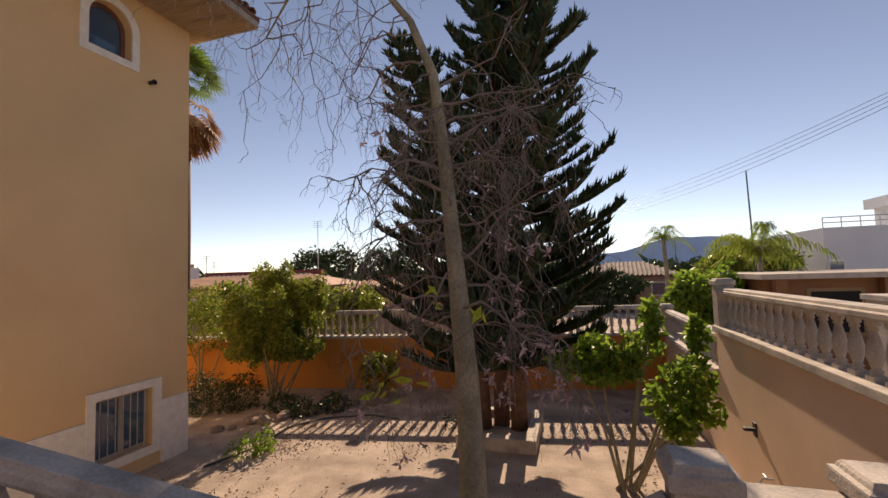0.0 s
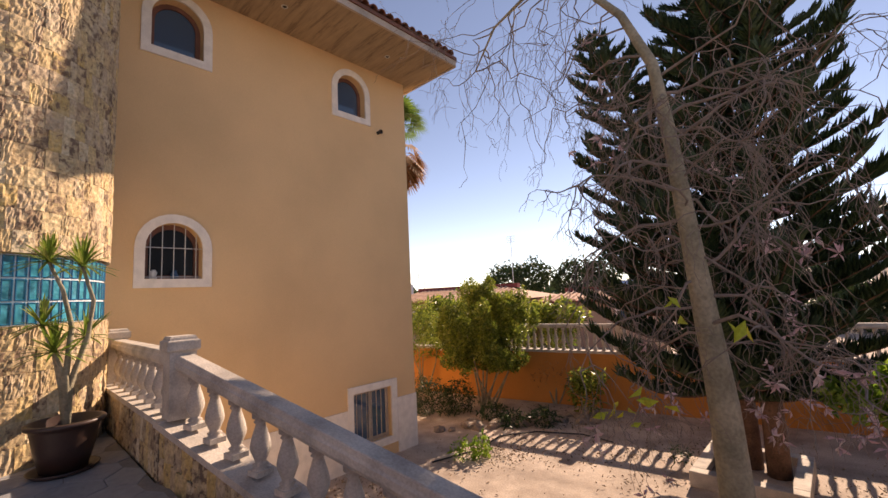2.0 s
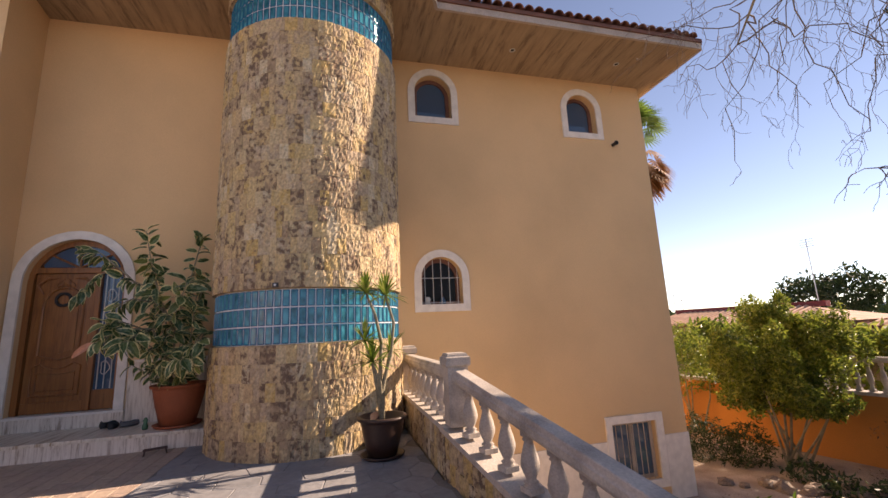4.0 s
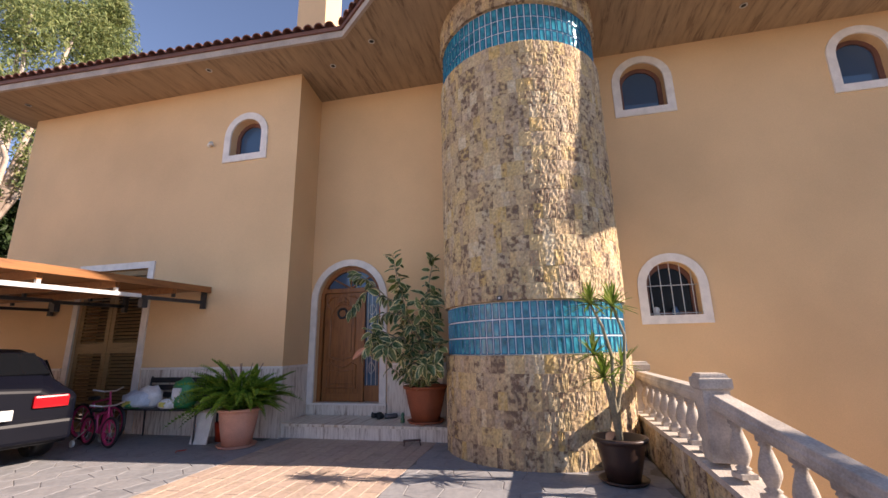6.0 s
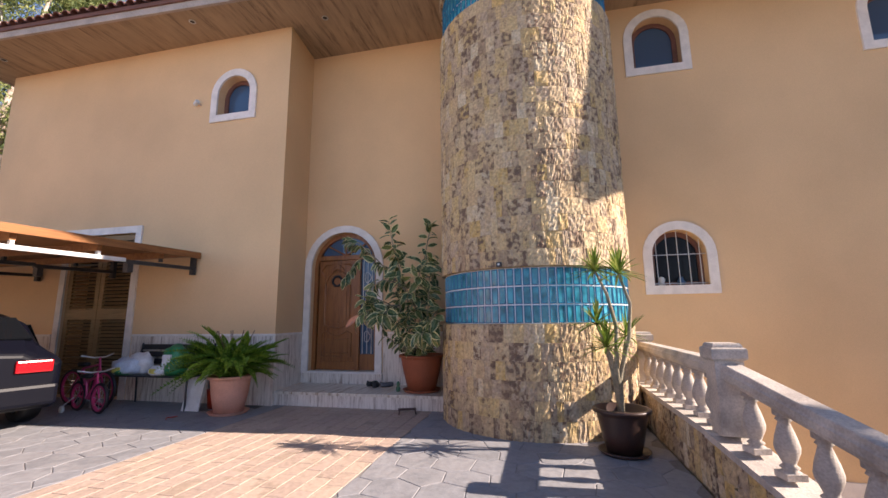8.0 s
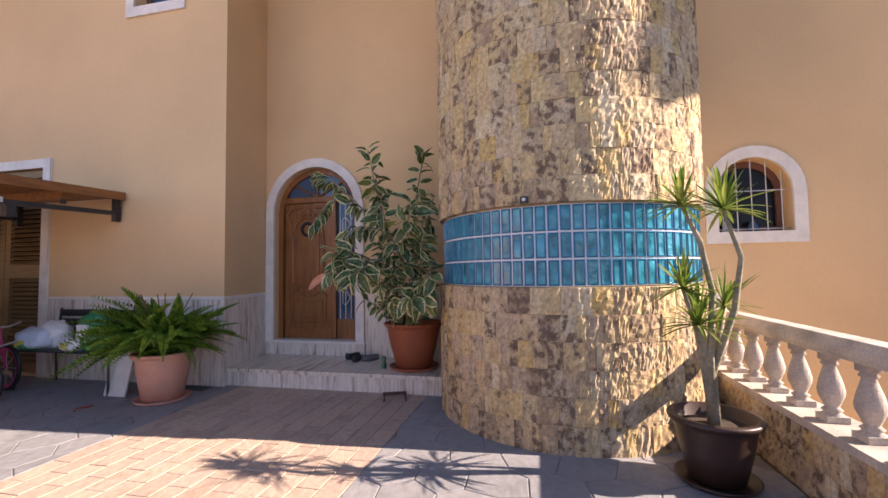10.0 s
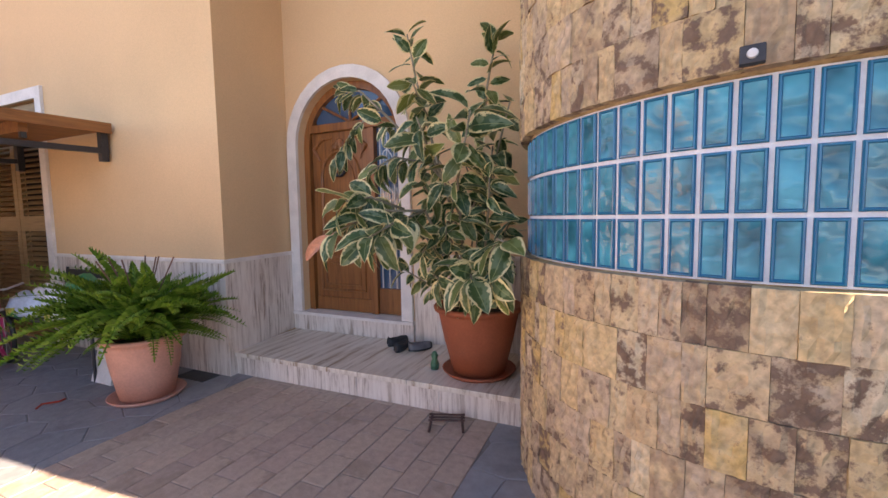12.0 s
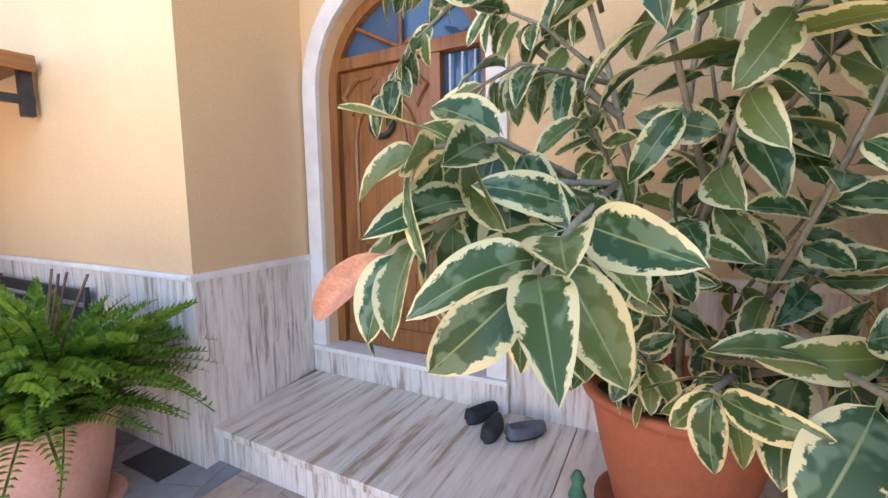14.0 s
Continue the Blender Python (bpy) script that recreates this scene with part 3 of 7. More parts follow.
for x, y in ((-5.45, -9.9), (-5.45, -5.6), (-5.9, -3.4), (-5.5, -2.5), (-6.2, 3.2), (-6.2, 5.4)):
    dl = thing("downlight", (x, y, ZS - 0.004), "small round recessed light in the boarded soffit", "light", "soffit lights")
    part("ring", lathe([(0.035, -0.006), (0.055, -0.006), (0.055, 0.0), (0.035, 0.0), (0.035, -0.006)], 16), M_GALV, dl)
    part("lamp", lathe([(0, -0.002), (0.035, -0.002), (0.035, 0.0)], 16), M_BLACK, dl)

# tower
TC = (-6.035, -0.222)
TR = 1.208
BANDS = ((1.17, 1.77), (5.17, 5.77))
tower = thing("wall_tower", (*TC, 0), "", "")
structure(tower, "round stair tower of split stone with blue glass block bands")
part("core", lathe([(TR - 0.045, -0.3), (TR - 0.045, 1.16), (TR - 0.06, 1.165), (TR - 0.06, 1.775), (TR - 0.045, 1.78), (TR - 0.045, 5.16), (TR - 0.06, 5.165), (TR - 0.06, 5.775), (TR - 0.045, 5.78), (TR - 0.045, ZS + 0.05)], 72), M_JOINT, tower, smooth=True)
for z0, z1 in BANDS:
    part("mortar", lathe([(TR - 0.064, z0), (TR - 0.046, z0), (TR - 0.046, z1), (TR - 0.064, z1)], 96), M_WHITE, tower, "white mortar grid", smooth=False)


def stone_verts(w, h, seed, grid=6, rough=0.0105):
    """A split stone slab: flat back at y=0, rough face towards +x, w along y, h along z."""
    r = random.Random(seed)
    vs, fs = [], []
    n = grid + 1
    for i in range(n):
        for j in range(n):
            y, z = -w / 2 + w * i / grid, -h / 2 + h * j / grid
            edge = i in (0, grid) or j in (0, grid)
            x = 0.032 + (r.uniform(-0.004, 0.006) if edge else r.uniform(-0.004, rough))
            vs.append((x, y + (0 if edge else r.uniform(-0.15, 0.15) * w / grid), z + (0 if edge else r.uniform(-0.15, 0.15) * h / grid)))
    for i in range(grid):
        for j in range(grid):
            fs.append((i * n + j, (i + 1) * n + j, (i + 1) * n + j + 1, i * n + j + 1))
    base = len(vs)
    rim = [i * n for i in range(n)] + [grid * n + j for j in range(1, n)] + [i * n + grid for i in range(grid - 1, -1, -1)] + [j for j in range(grid - 1, 0, -1)]
    for k in rim:
        vs.append((-0.01, vs[k][1], vs[k][2]))
    for k in range(len(rim)):
        k2 = (k + 1) % len(rim)
        fs.append((rim[k], base + k, base + k2, rim[k2]))
    return vs, fs


STONE_W = (0.07, 0.11, 0.155, 0.21)
STONE_H = 0.19
stone_me = {}
for w in STONE_W:
    for s in range(5):
        vs, fs = stone_verts(w - 0.0015, STONE_H - 0.0015, 100 + s + int(w * 1000))
        me = bpy.data.meshes.new("stone")
        me.from_pydata(vs, [], fs)
        me.materials.append(M_STONE_P)
        stone_me[w, s] = me


def stone_run(length, r):
    """Widths that fill a course of that length."""
    ws, total = [], 0.0
    while total < length:
        w = r.choice((0.07, 0.07, 0.07, 0.11, 0.11, 0.11, 0.11, 0.155, 0.155))
        ws.append(w)
        total += w
    k = length / total
    return [(w, k) for w in ws]


def tower_courses(z0, z1, a0, a1, parent, joined):
    """Courses of stones round the tower from angle a0 to a1."""
    rows = max(1, round((z1 - z0) / STONE_H))
    h = (z1 - z0) / rows
    V, F = [], []
    for row in range(rows):
        a = a0
        for w, k in stone_run((a1 - a0) * TR, rng):
            da = w * k / TR
            mid = a + da / 2
            s = rng.randrange(5)
            m = pose(0, 0, 0, 0, 0, math.degrees(mid)) @ Matrix.Translation((TR - 0.034 + rng.uniform(-0.003, 0.005), 0, z0 + h * (row + 0.5))) @ Matrix.Diagonal((1, k, h / STONE_H, 1))
            if joined:
                base = len(V)
                me = stone_me[w, s]
                V.extend(tuple(m @ v.co) for v in me.vertices)
                F.extend(tuple(base + i for i in p.vertices) for p in me.polygons)
            else:
                ob = new("stone", stone_me[w, s])
                ob.parent = parent
                ob.matrix_basis = m
            a += da
    if joined:
        me = bpy.data.meshes.new("stones")
        me.from_pydata(V, [], F)
        me.materials.append(M_STONE_I)
        ob = new("stones", me)
        ob.parent = parent
        tagged(ob, "", "", "", "stuff")


A0, A1 = -2.25, 1.75
tower_courses(1.78, 5.165, A0, A1, tower, True)
tower_courses(5.78, ZS, A0, A1, tower, True)
tower_courses(-0.05, 0.2, A0, A1, tower, True)

# glass blocks
BW, BH = 0.0895, 0.2


def block_mesh():
    bm = bmesh.new()
    w, h, d = BW / 2 - 0.0068, 0.0925, 0.02
    loops = []
    for x, k in ((-0.02, 0.0), (0.006, 0.0), (0.011, 0.003), (0.0115, 0.0075), (0.006, 0.011)):
        loops.append([bm.verts.new((x, sy * (w - k), sz * (h - k))) for sy, sz in ((-1, -1), (1, -1), (1, 1), (-1, 1))])
    for a, b in zip(loops, loops[1:]):
        for i in range(4):
            f = bm.faces.new((a[i], a[(i + 1) % 4], b[(i + 1) % 4], b[i]))
            f.material_index = 1
    bm.faces.new(loops[-1])
    me = bpy.data.meshes.new("glass_block")
    bm.to_mesh(me)
    bm.free()
    me.materials.append(M_BLUE)
    me.materials.append(M_BLUE_RIM)
    return me


block_me = block_mesh()
for z0, z1 in BANDS:
    n = int((A1 - A0 - 0.1) * TR / BW)
    for c in range(n):
        a = A0 + 0.1 + (c + 0.5) * BW / (TR - 0.045)
        if a > A1:
            break
        for row in range(3):
            ob = new("glass_block", block_me)
            ob.parent = tower
            ob.matrix_basis = pose(0, 0, 0, 0, 0, math.degrees(a)) @ Matrix.Translation((TR - 0.046, 0, z0 + (row + 0.5) * 0.2))
spot = thing("wall_bracket", (TC[0] + 1.222 * math.cos(-0.27), TC[1] + 1.222 * math.sin(-0.27), 1.81), "small metal cable box on the stone tower", "fixture", rz=-11.5)
part("box", boxed(-0.02, -0.03, -0.025, 0.02, 0.03, 0.025, bevel=0.004), M_METAL, spot)
part("lens", lathe([(0, 0.03), (0.012, 0.028), (0.014, 0.02), (0.014, 0)], 12, m=pose(0, 0, 0, 0, 90, 0)), M_BARW, spot)

# travertine dado and steps
dado = thing("baseboard_dado", (0, 0, 0), "", "")
structure(dado, "grey veined travertine dado with a top moulding")
for y0, y1 in ((-10.4, -9.3), (-9.3, -8.45), (-6.7, -5.8), (-5.8, -4.9), (-4.9, -4.03)):
    part("slab", boxed(WX, y0 + 0.002, 0, WX + 0.02, y1 - 0.002, 1.0), M_TRAV_V, dado)
for y0, y1 in ((-10.4, -8.45), (-6.7, -4.025)):
    part("moulding", boxed(WX, y0, 1.0, WX + 0.035, y1, 1.035, bevel=0.01), M_TRIM, dado)
SIDE = (Vector((GX, -4.16, 0)) - Vector((WX, -4.05, 0)))
for k in range(2):
    p0, p1 = Vector((WX, -4.05, 0)) + SIDE * (k / 2 + 0.002), Vector((WX, -4.05, 0)) + SIDE * ((k + 1) / 2 - 0.002)
    part("slab", sheet([(p0.x, p0.y), (p1.x, p1.y), (p1.x, p1.y + 0.02), (p0.x, p0.y + 0.02)], [], lambda u, v: (u, v, 0.2), (0, 0, 0.8)), M_TRAV_V, dado)
part("slab", sheet([(WX + 0.02, -4.05), (WX - 0.1, -4.06), (WX - 0.1, -4.04), (WX + 0.02, -4.03)], [], lambda u, v: (u, v, 0.0), (0, 0, 1.0)), M_TRAV_V, dado)
p0, p1 = Vector((WX + 0.035, -4.05, 0)), Vector((GX, -4.16, 0))
part("moulding", sheet([(p0.x, p0.y), (p1.x, p1.y), (p1.x, p1.y + 0.035), (p0.x, p0.y + 0.035)], [], lambda u, v: (u, v, 1.0), (0, 0, 0.035)), M_TRIM, dado)
for y0, y1 in ((-2.67, -2.1), (-2.1, -1.2)):
    part("slab", boxed(GX, y0 + 0.002, 0.2, GX + 0.02, y1 - 0.002, 1.0), M_TRAV_V, dado)
part("moulding", boxed(GX, -2.67, 1.0, GX + 0.035, -1.2, 1.035, bevel=0.01), M_TRIM, dado)
for y0, y1 in ((0.6, 2.6), (2.6, 4.75), (5.9, 6.43)):
    part("slab", boxed(GX, y0 + 0.002, ZG, GX + 0.025, y1 - 0.002, -0.82), M_TRIM, dado)

steps = thing("doorstep", (0, 0, 0), "", "")
structure(steps, "two low steps of striped travertine before the door")
part("fill", boxed(GX, -4.1, 0, -6.1, -1.1, 0.16), M_TRAV_V, steps)
for y0, y1 in ((-4.1, -3.62), (-3.62, -3.17), (-3.17, -2.3), (-2.3, -1.1)):
    part("tread", boxed(GX + 0.001, y0 + 0.002, 0.162, -6.0, y1 - 0.002, 0.2, bevel=0.004), M_TRAV_H, steps)
for y0, y1 in ((-4.1, -3.45), (-3.45, -2.75), (-2.75, -2.05), (-2.05, -1.1)):
    part("riser", boxed(-6.098, y0 + 0.002, 0, -6.02, y1 - 0.002, 0.16), M_TRAV_V, steps)
part("riser", boxed(GX + 0.001, -4.12, 0.202, GX + 0.05, -2.67, 0.36), M_TRAV_V, steps)
part("tread", boxed(GX - 0.2, -4.12, 0.362, GX + 0.065, -2.67, 0.392, bevel=0.004), M_TRIM, steps)


# ---- windows and door ----
def arch_trim(u0, u1, z0, z1, w, sill=True):
    """The ring between an arched opening and its surround."""
    inner = arch(u0, u1, z0, z1, 14)
    outer = arch(u0 - w, u1 + w, z0 - (w if sill else 0.0), z1 + w, 14)
    return outer, inner


def arched_window(name, x, u0, u1, z0, z1, label, depth=0.2, bars=0):
    win = structure(thing(name, (0, 0, 0), "", ""), label)
    outer, inner = arch_trim(u0, u1, z0, z1, 0.125)
    part("surround", sheet(outer, [inner], on_x(x + 0.03), (-0.032, 0, 0)), M_TRIM, win, "white stone surround")
    o2, i2 = arch(u0, u1, z0, z1, 14), arch(u0 + 0.07, u1 - 0.07, z0 + 0.06, z1 - 0.07, 14)
    part("window_frame", sheet(o2, [i2], on_x(x - depth + 0.05), (-0.05, 0, 0)), M_REDBROWN, win, "dark wooden frame")
    pane = part("pane", sheet(i2, [], on_x(x - depth + 0.02), (-0.008, 0, 0)), M_PANE_DARK if bars else M_PANE, win)
    if bars:
        for k in range(bars):
            u = u0 + (u1 - u0) * (k + 0.5) / bars
            c, r = (u0 + u1) / 2, (u1 - u0) / 2
            top = z1 - r + math.sqrt(max(r * r - (u - c) ** 2, 0))
            part("bar", tube([(x - 0.05, u, z0), (x - 0.05, u, top)], 0.006, 8), M_GALV, win, "grey iron bar")
        for z in (z0 + 0.03, z0 + 0.45):
            part("bar", tube([(x - 0.05, u0, z), (x - 0.05, u1, z)], 0.006, 8), M_GALV, win)
    return win


arched_window("window_1", GX, 1.49, 2.21, 1.67, 2.48, "arched window with white bars in a stone surround", 0.22, 5)
arched_window("window_2", GX, 1.485, 2.18, 5.095, 5.95, "small arched upper window in a white surround")
arched_window("window_3", GX, 4.615, 5.29, 5.035, 5.88, "small arched upper window in a white surround")
arched_window("window_4", WX, -5.425, -4.78, 4.73, 5.43, "small arched wing window in a white surround")
cup = thing("ornament", (GX - 0.12, 1.62, 1.67), "small white figurine on the window ledge", "ornament")
part("body", lathe([(0, 0), (0.05, 0.0), (0.035, 0.05), (0.05, 0.09), (0.03, 0.13), (0, 0.14)], 12), M_BARW, cup, smooth=True)
vase = thing("vase", (GX - 0.12, 1.88, 1.67), "small dark glass vase on the window ledge", "vase")
part("body", lathe([(0, 0), (0.05, 0.0), (0.06, 0.05), (0.035, 0.1), (0.03, 0.13), (0.026, 0.13), (0, 0.02)], 14), M_PANE, vase, smooth=True)

bw = structure(thing("window_5", (0, 0, 0), "", ""), "barred basement window in a white stone frame")
part("surround", sheet(rect(4.70, 5.89, -1.67, -0.415), [rect(4.82, 5.74, -1.53, -0.545)], on_x(GX + 0.035), (-0.037, 0, 0)), M_TRIM, bw)
part("window_frame", sheet(rect(4.82, 5.74, -1.53, -0.545), [rect(4.88, 5.25, -1.47, -0.6), rect(5.31, 5.68, -1.47, -0.6)], on_x(GX - 0.1), (-0.05, 0, 0)), M_FASCIA, bw)
for a, b in ((4.88, 5.25), (5.31, 5.68)):
    part("pane", sheet(rect(a, b, -1.47, -0.6), [], on_x(GX - 0.12), (-0.006, 0, 0)), M_PANE, bw)
for k in range(7):
    u = 4.93 + k * 0.117
    part("bar", tube([(GX - 0.04, u, -1.53), (GX - 0.04, u, -0.545)], 0.008, 6), M_FASCIA, bw, "pale iron bar")
vent = thing("vent_pipe", (GX, 5.62, 4.82), "short black drain pipe stub on the stucco wall", "pipe")
part("pipe", lathe([(0.035, 0.0), (0.035, 0.1), (0.045, 0.1), (0.045, 0.13), (0.03, 0.13), (0.03, 0.05)], 12, m=pose(0, 0, 0, 0, 90, 0)), M_BLACK, vent)
seccam = thing("security_camera", (WX, -5.78, 4.98), "small white wall camera beside the wing window", "camera")
part("arm", tube([(0, 0, 0), (0.06, 0, 0.0), (0.09, 0, 0.02)], 0.014, 8), M_BARW, seccam)
part("body", lathe([(0, 0), (0.035, 0), (0.038, 0.1), (0, 0.1)], 14, m=pose(0.08, 0.0, 0.03, 100, 0, -30)), M_BARW, seccam, smooth=False)

door = structure(thing("door_1", (0, 0, 0), "", ""), "carved brown wooden front door with a fanlight")


def arch_band(u0, u1, z0, z1, w):
    """An arched band open at the foot, as one outline."""
    c, n = (u0 + u1) / 2, 16
    r0, r1 = (u1 - u0) / 2, (u1 - u0) / 2 + w
    zc = z1 - r0
    out = [(u0 - w, z0)] + [(c - r1 * math.cos(math.pi * i / n), zc + r1 * math.sin(math.pi * i / n)) for i in range(n + 1)] + [(u1 + w, z0)]
    inn = [(u1, z0)] + [(c + r0 * math.cos(math.pi * i / n), zc + r0 * math.sin(math.pi * i / n)) for i in range(n + 1)] + [(u0, z0)]
    return out + inn


DX = GX - 0.12
part("surround", sheet(arch_band(-4.02, -2.805, 0.392, 2.74, 0.118), [], on_x(GX + 0.035), (-0.037, 0, 0)), M_TRIM, door, "white stone arch")
part("door_frame", sheet(arch_band(-3.95, -2.875, 0.392, 2.67, 0.068), [], on_x(DX + 0.03), (-0.09, 0, 0)), M_DOOR, door)
part("transom", boxed(DX - 0.05, -3.93, 2.27, DX + 0.035, -2.881, 2.35, bevel=0.008), M_DOOR, door)
part("mullion", boxed(DX - 0.05, -3.22, 0.395, DX + 0.03, -3.146, 2.268, bevel=0.006), M_DOOR, door)
leaf = part("leaf", boxed(DX - 0.05, -3.93, 0.4, DX, -3.22, 2.265), M_DOOR, door)
part("rail", boxed(DX + 0.001, -3.925, 0.4, DX + 0.016, -3.225, 0.54, bevel=0.004), M_DOOR, leaf)


def ribbon(points, w, h, x):
    """A raised moulding along points (u, z) on the plane at x."""
    return tube([(x, u, z) for u, z in points], w, 6)


part("moulding", ribbon([(-3.85, 0.62), (-3.3, 0.62), (-3.3, 1.0), (-3.39, 1.04), (-3.49, 0.98), (-3.575, 0.96), (-3.66, 0.98), (-3.76, 1.04), (-3.85, 1.0), (-3.85, 0.62)], 0.014, 0, DX + 0.004), M_DOOR, leaf)
part("moulding", ribbon([(-3.79, 0.68), (-3.36, 0.68), (-3.36, 0.92), (-3.57, 0.89), (-3.79, 0.92), (-3.79, 0.68)], 0.01, 0, DX + 0.002), M_DOOR, leaf)
up = [(-3.81, 1.14), (-3.575, 1.08), (-3.34, 1.14), (-3.34, 1.78)] + [(-3.575 + 0.235 * math.cos(math.pi * i / 10), 1.8 + 0.27 * math.sin(math.pi * i / 10)) for i in range(11)] + [(-3.81, 1.14)]
part("moulding", ribbon(up, 0.018, 0, DX + 0.004), M_DOOR, leaf)
up2 = [(-3.75, 1.22), (-3.575, 1.17), (-3.4, 1.22), (-3.4, 1.76)] + [(-3.575 + 0.175 * math.cos(math.pi * i / 10), 1.78 + 0.21 * math.sin(math.pi * i / 10)) for i in range(11)] + [(-3.75, 1.22)]
part("panel", sheet(up2, [], on_x(DX + 0.012), (-0.011, 0, 0)), M_DOOR, leaf)
for k in range(5):
    a = math.pi * (0.5 + (k - 2) * 0.11)
    part("carving", lathe([(0, 0), (0.022, 0.01), (0.03, 0.05), (0.018, 0.1), (0, 0.115)], 8, m=Matrix.Translation((DX + 0.008, -3.575 + 0.17 * math.cos(a), 2.03 + 0.06 * math.sin(a))) @ pose(0, 0, 0, 90 - math.degrees(a), 0, 0) @ Matrix.Diagonal((0.5, 1, 1, 1))), M_DOOR, leaf)
for s in (-1, 1):
    part("carving", tube([(DX + 0.008, -3.575 + s * 0.25, 1.98), (DX + 0.008, -3.575 + s * 0.32, 2.1), (DX + 0.008, -3.575 + s * 0.22, 2.2), (DX + 0.008, -3.575 + s * 0.1, 2.2)], [0.012, 0.025, 0.02, 0.008], 7), M_DOOR, leaf)
wreath = part("knocker", tube([(DX + 0.03, -3.575 + 0.085 * math.cos(a * math.pi / 8), 1.9 + 0.085 * math.sin(a * math.pi / 8)) for a in range(17)], [0.018 + 0.005 * (a % 2) for a in range(17)], 7), M_BLACK, leaf, "dark ring wreath")
part("sidelight_panel", boxed(DX - 0.05, -3.144, 0.4, DX, -2.879, 0.66, bevel=0.004), M_DOOR, door)
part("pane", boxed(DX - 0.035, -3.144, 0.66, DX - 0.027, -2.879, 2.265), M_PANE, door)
for u in (-3.091, -3.011, -2.93):
    part("grille_bar", tube([(DX + 0.005, u, 0.67), (DX + 0.005, u, 2.25)], 0.007, 6), M_GALV, door, "iron grille")
for zc in (0.95, 1.6, 1.95):
    part("grille_scroll", tube([(DX + 0.008, -3.011 + (0.05 + 0.012 * math.cos(3 * a * math.pi / 10)) * math.cos(a * math.pi / 10), zc + 0.09 * math.sin(a * math.pi / 10)) for a in range(21)], 0.006, 6), M_GALV, door)
fan = [(-3.87, 2.36), (-2.955, 2.36)] + [(-3.435 + 0.487 * math.cos(math.pi * i / 12), 2.36 + 0.305 * math.sin(math.pi * i / 12)) for i in range(1, 12)]
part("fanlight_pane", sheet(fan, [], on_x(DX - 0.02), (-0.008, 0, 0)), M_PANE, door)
for a in (40, 90, 140):
    part("fanlight_bar", tube([(DX, -3.435, 2.35), (DX, -3.435 + 0.50 * math.cos(math.radians(a)), 2.35 + 0.31 * math.sin(math.radians(a)))], 0.014, 6), M_DOOR, door)
# black slab added in place of the hall's shade
structure(part("wall_hall", boxed(GX - 0.5, -4.2, 0, GX - 0.45, -2.7, 2.9), M_DARKROOM), "near-black slab standing in for the unlit hall behind the door")

# louvred garden door of the wing
sh = structure(thing("door_2", (0, 0, 0), "", ""), "brown louvred double shutters in a white surround")
part("surround", sheet([(-8.42, 0.0), (-8.42, 2.87), (-6.73, 2.87), (-6.73, 0.0), (-6.85, 0.0), (-6.85, 2.75), (-8.3, 2.75), (-8.3, 0.0)], [], on_x(WX + 0.03), (-0.032, 0, 0)), M_TRIM, sh)
for u0, u1 in ((-8.295, -7.585), (-7.575, -6.855)):
    lf = part("shutter", sheet(rect(u0, u1, 0.04, 2.74), [rect(u0 + 0.09, u1 - 0.09, 0.14, 1.28), rect(u0 + 0.09, u1 - 0.09, 1.46, 2.64)], on_x(WX - 0.04), (-0.04, 0, 0)), M_SHUT, sh)
    for z0, z1 in ((0.14, 1.28), (1.46, 2.64)):
        n = int((z1 - z0) / 0.06)
        for k in range(n):
            z = z0 + (k + 0.5) * (z1 - z0) / n
            part("slat", boxed(-0.032, u0 + 0.088, -0.005, 0.032, u1 - 0.088, 0.005, m=Matrix.Translation((WX - 0.06, 0, z)) @ pose(0, 0, 0, 0, 38, 0)), M_SHUT, lf)
# black slab added in place of the room's shade
structure(part("wall_room", boxed(WX - 0.5, -8.4, 0, WX - 0.45, -6.7, 2.9), M_DARKROOM), "near-black slab standing in for the unlit room behind the shutters")


# ---- balustrades ----
def baluster_mesh(h, r):
    prof = [(0.8, 0.0), (0.8, 0.1), (0.55, 0.12), (0.78, 0.16), (0.5, 0.2), (0.62, 0.25), (0.95, 0.38), (1.0, 0.45), (0.85, 0.58), (0.55, 0.74), (0.45, 0.8), (0.66, 0.83), (0.5, 0.87), (0.8, 0.9), (0.8, 1.0)]
    bm = lathe([(a * r, z * h) for a, z in prof], 14)
    box(bm, -r * 0.86, -r * 0.86, 0, r * 0.86, r * 0.86, 0.09 * h)
    me = bpy.data.meshes.new("baluster")
    bmesh.ops.recalc_face_normals(bm, faces=bm.faces)
    bm.to_mesh(me)
    bm.free()
    for p in me.polygons:
        p.use_smooth = len(p.vertices) == 4 and p.area < 0.002
    me.materials.append(M_CAST)
    return me


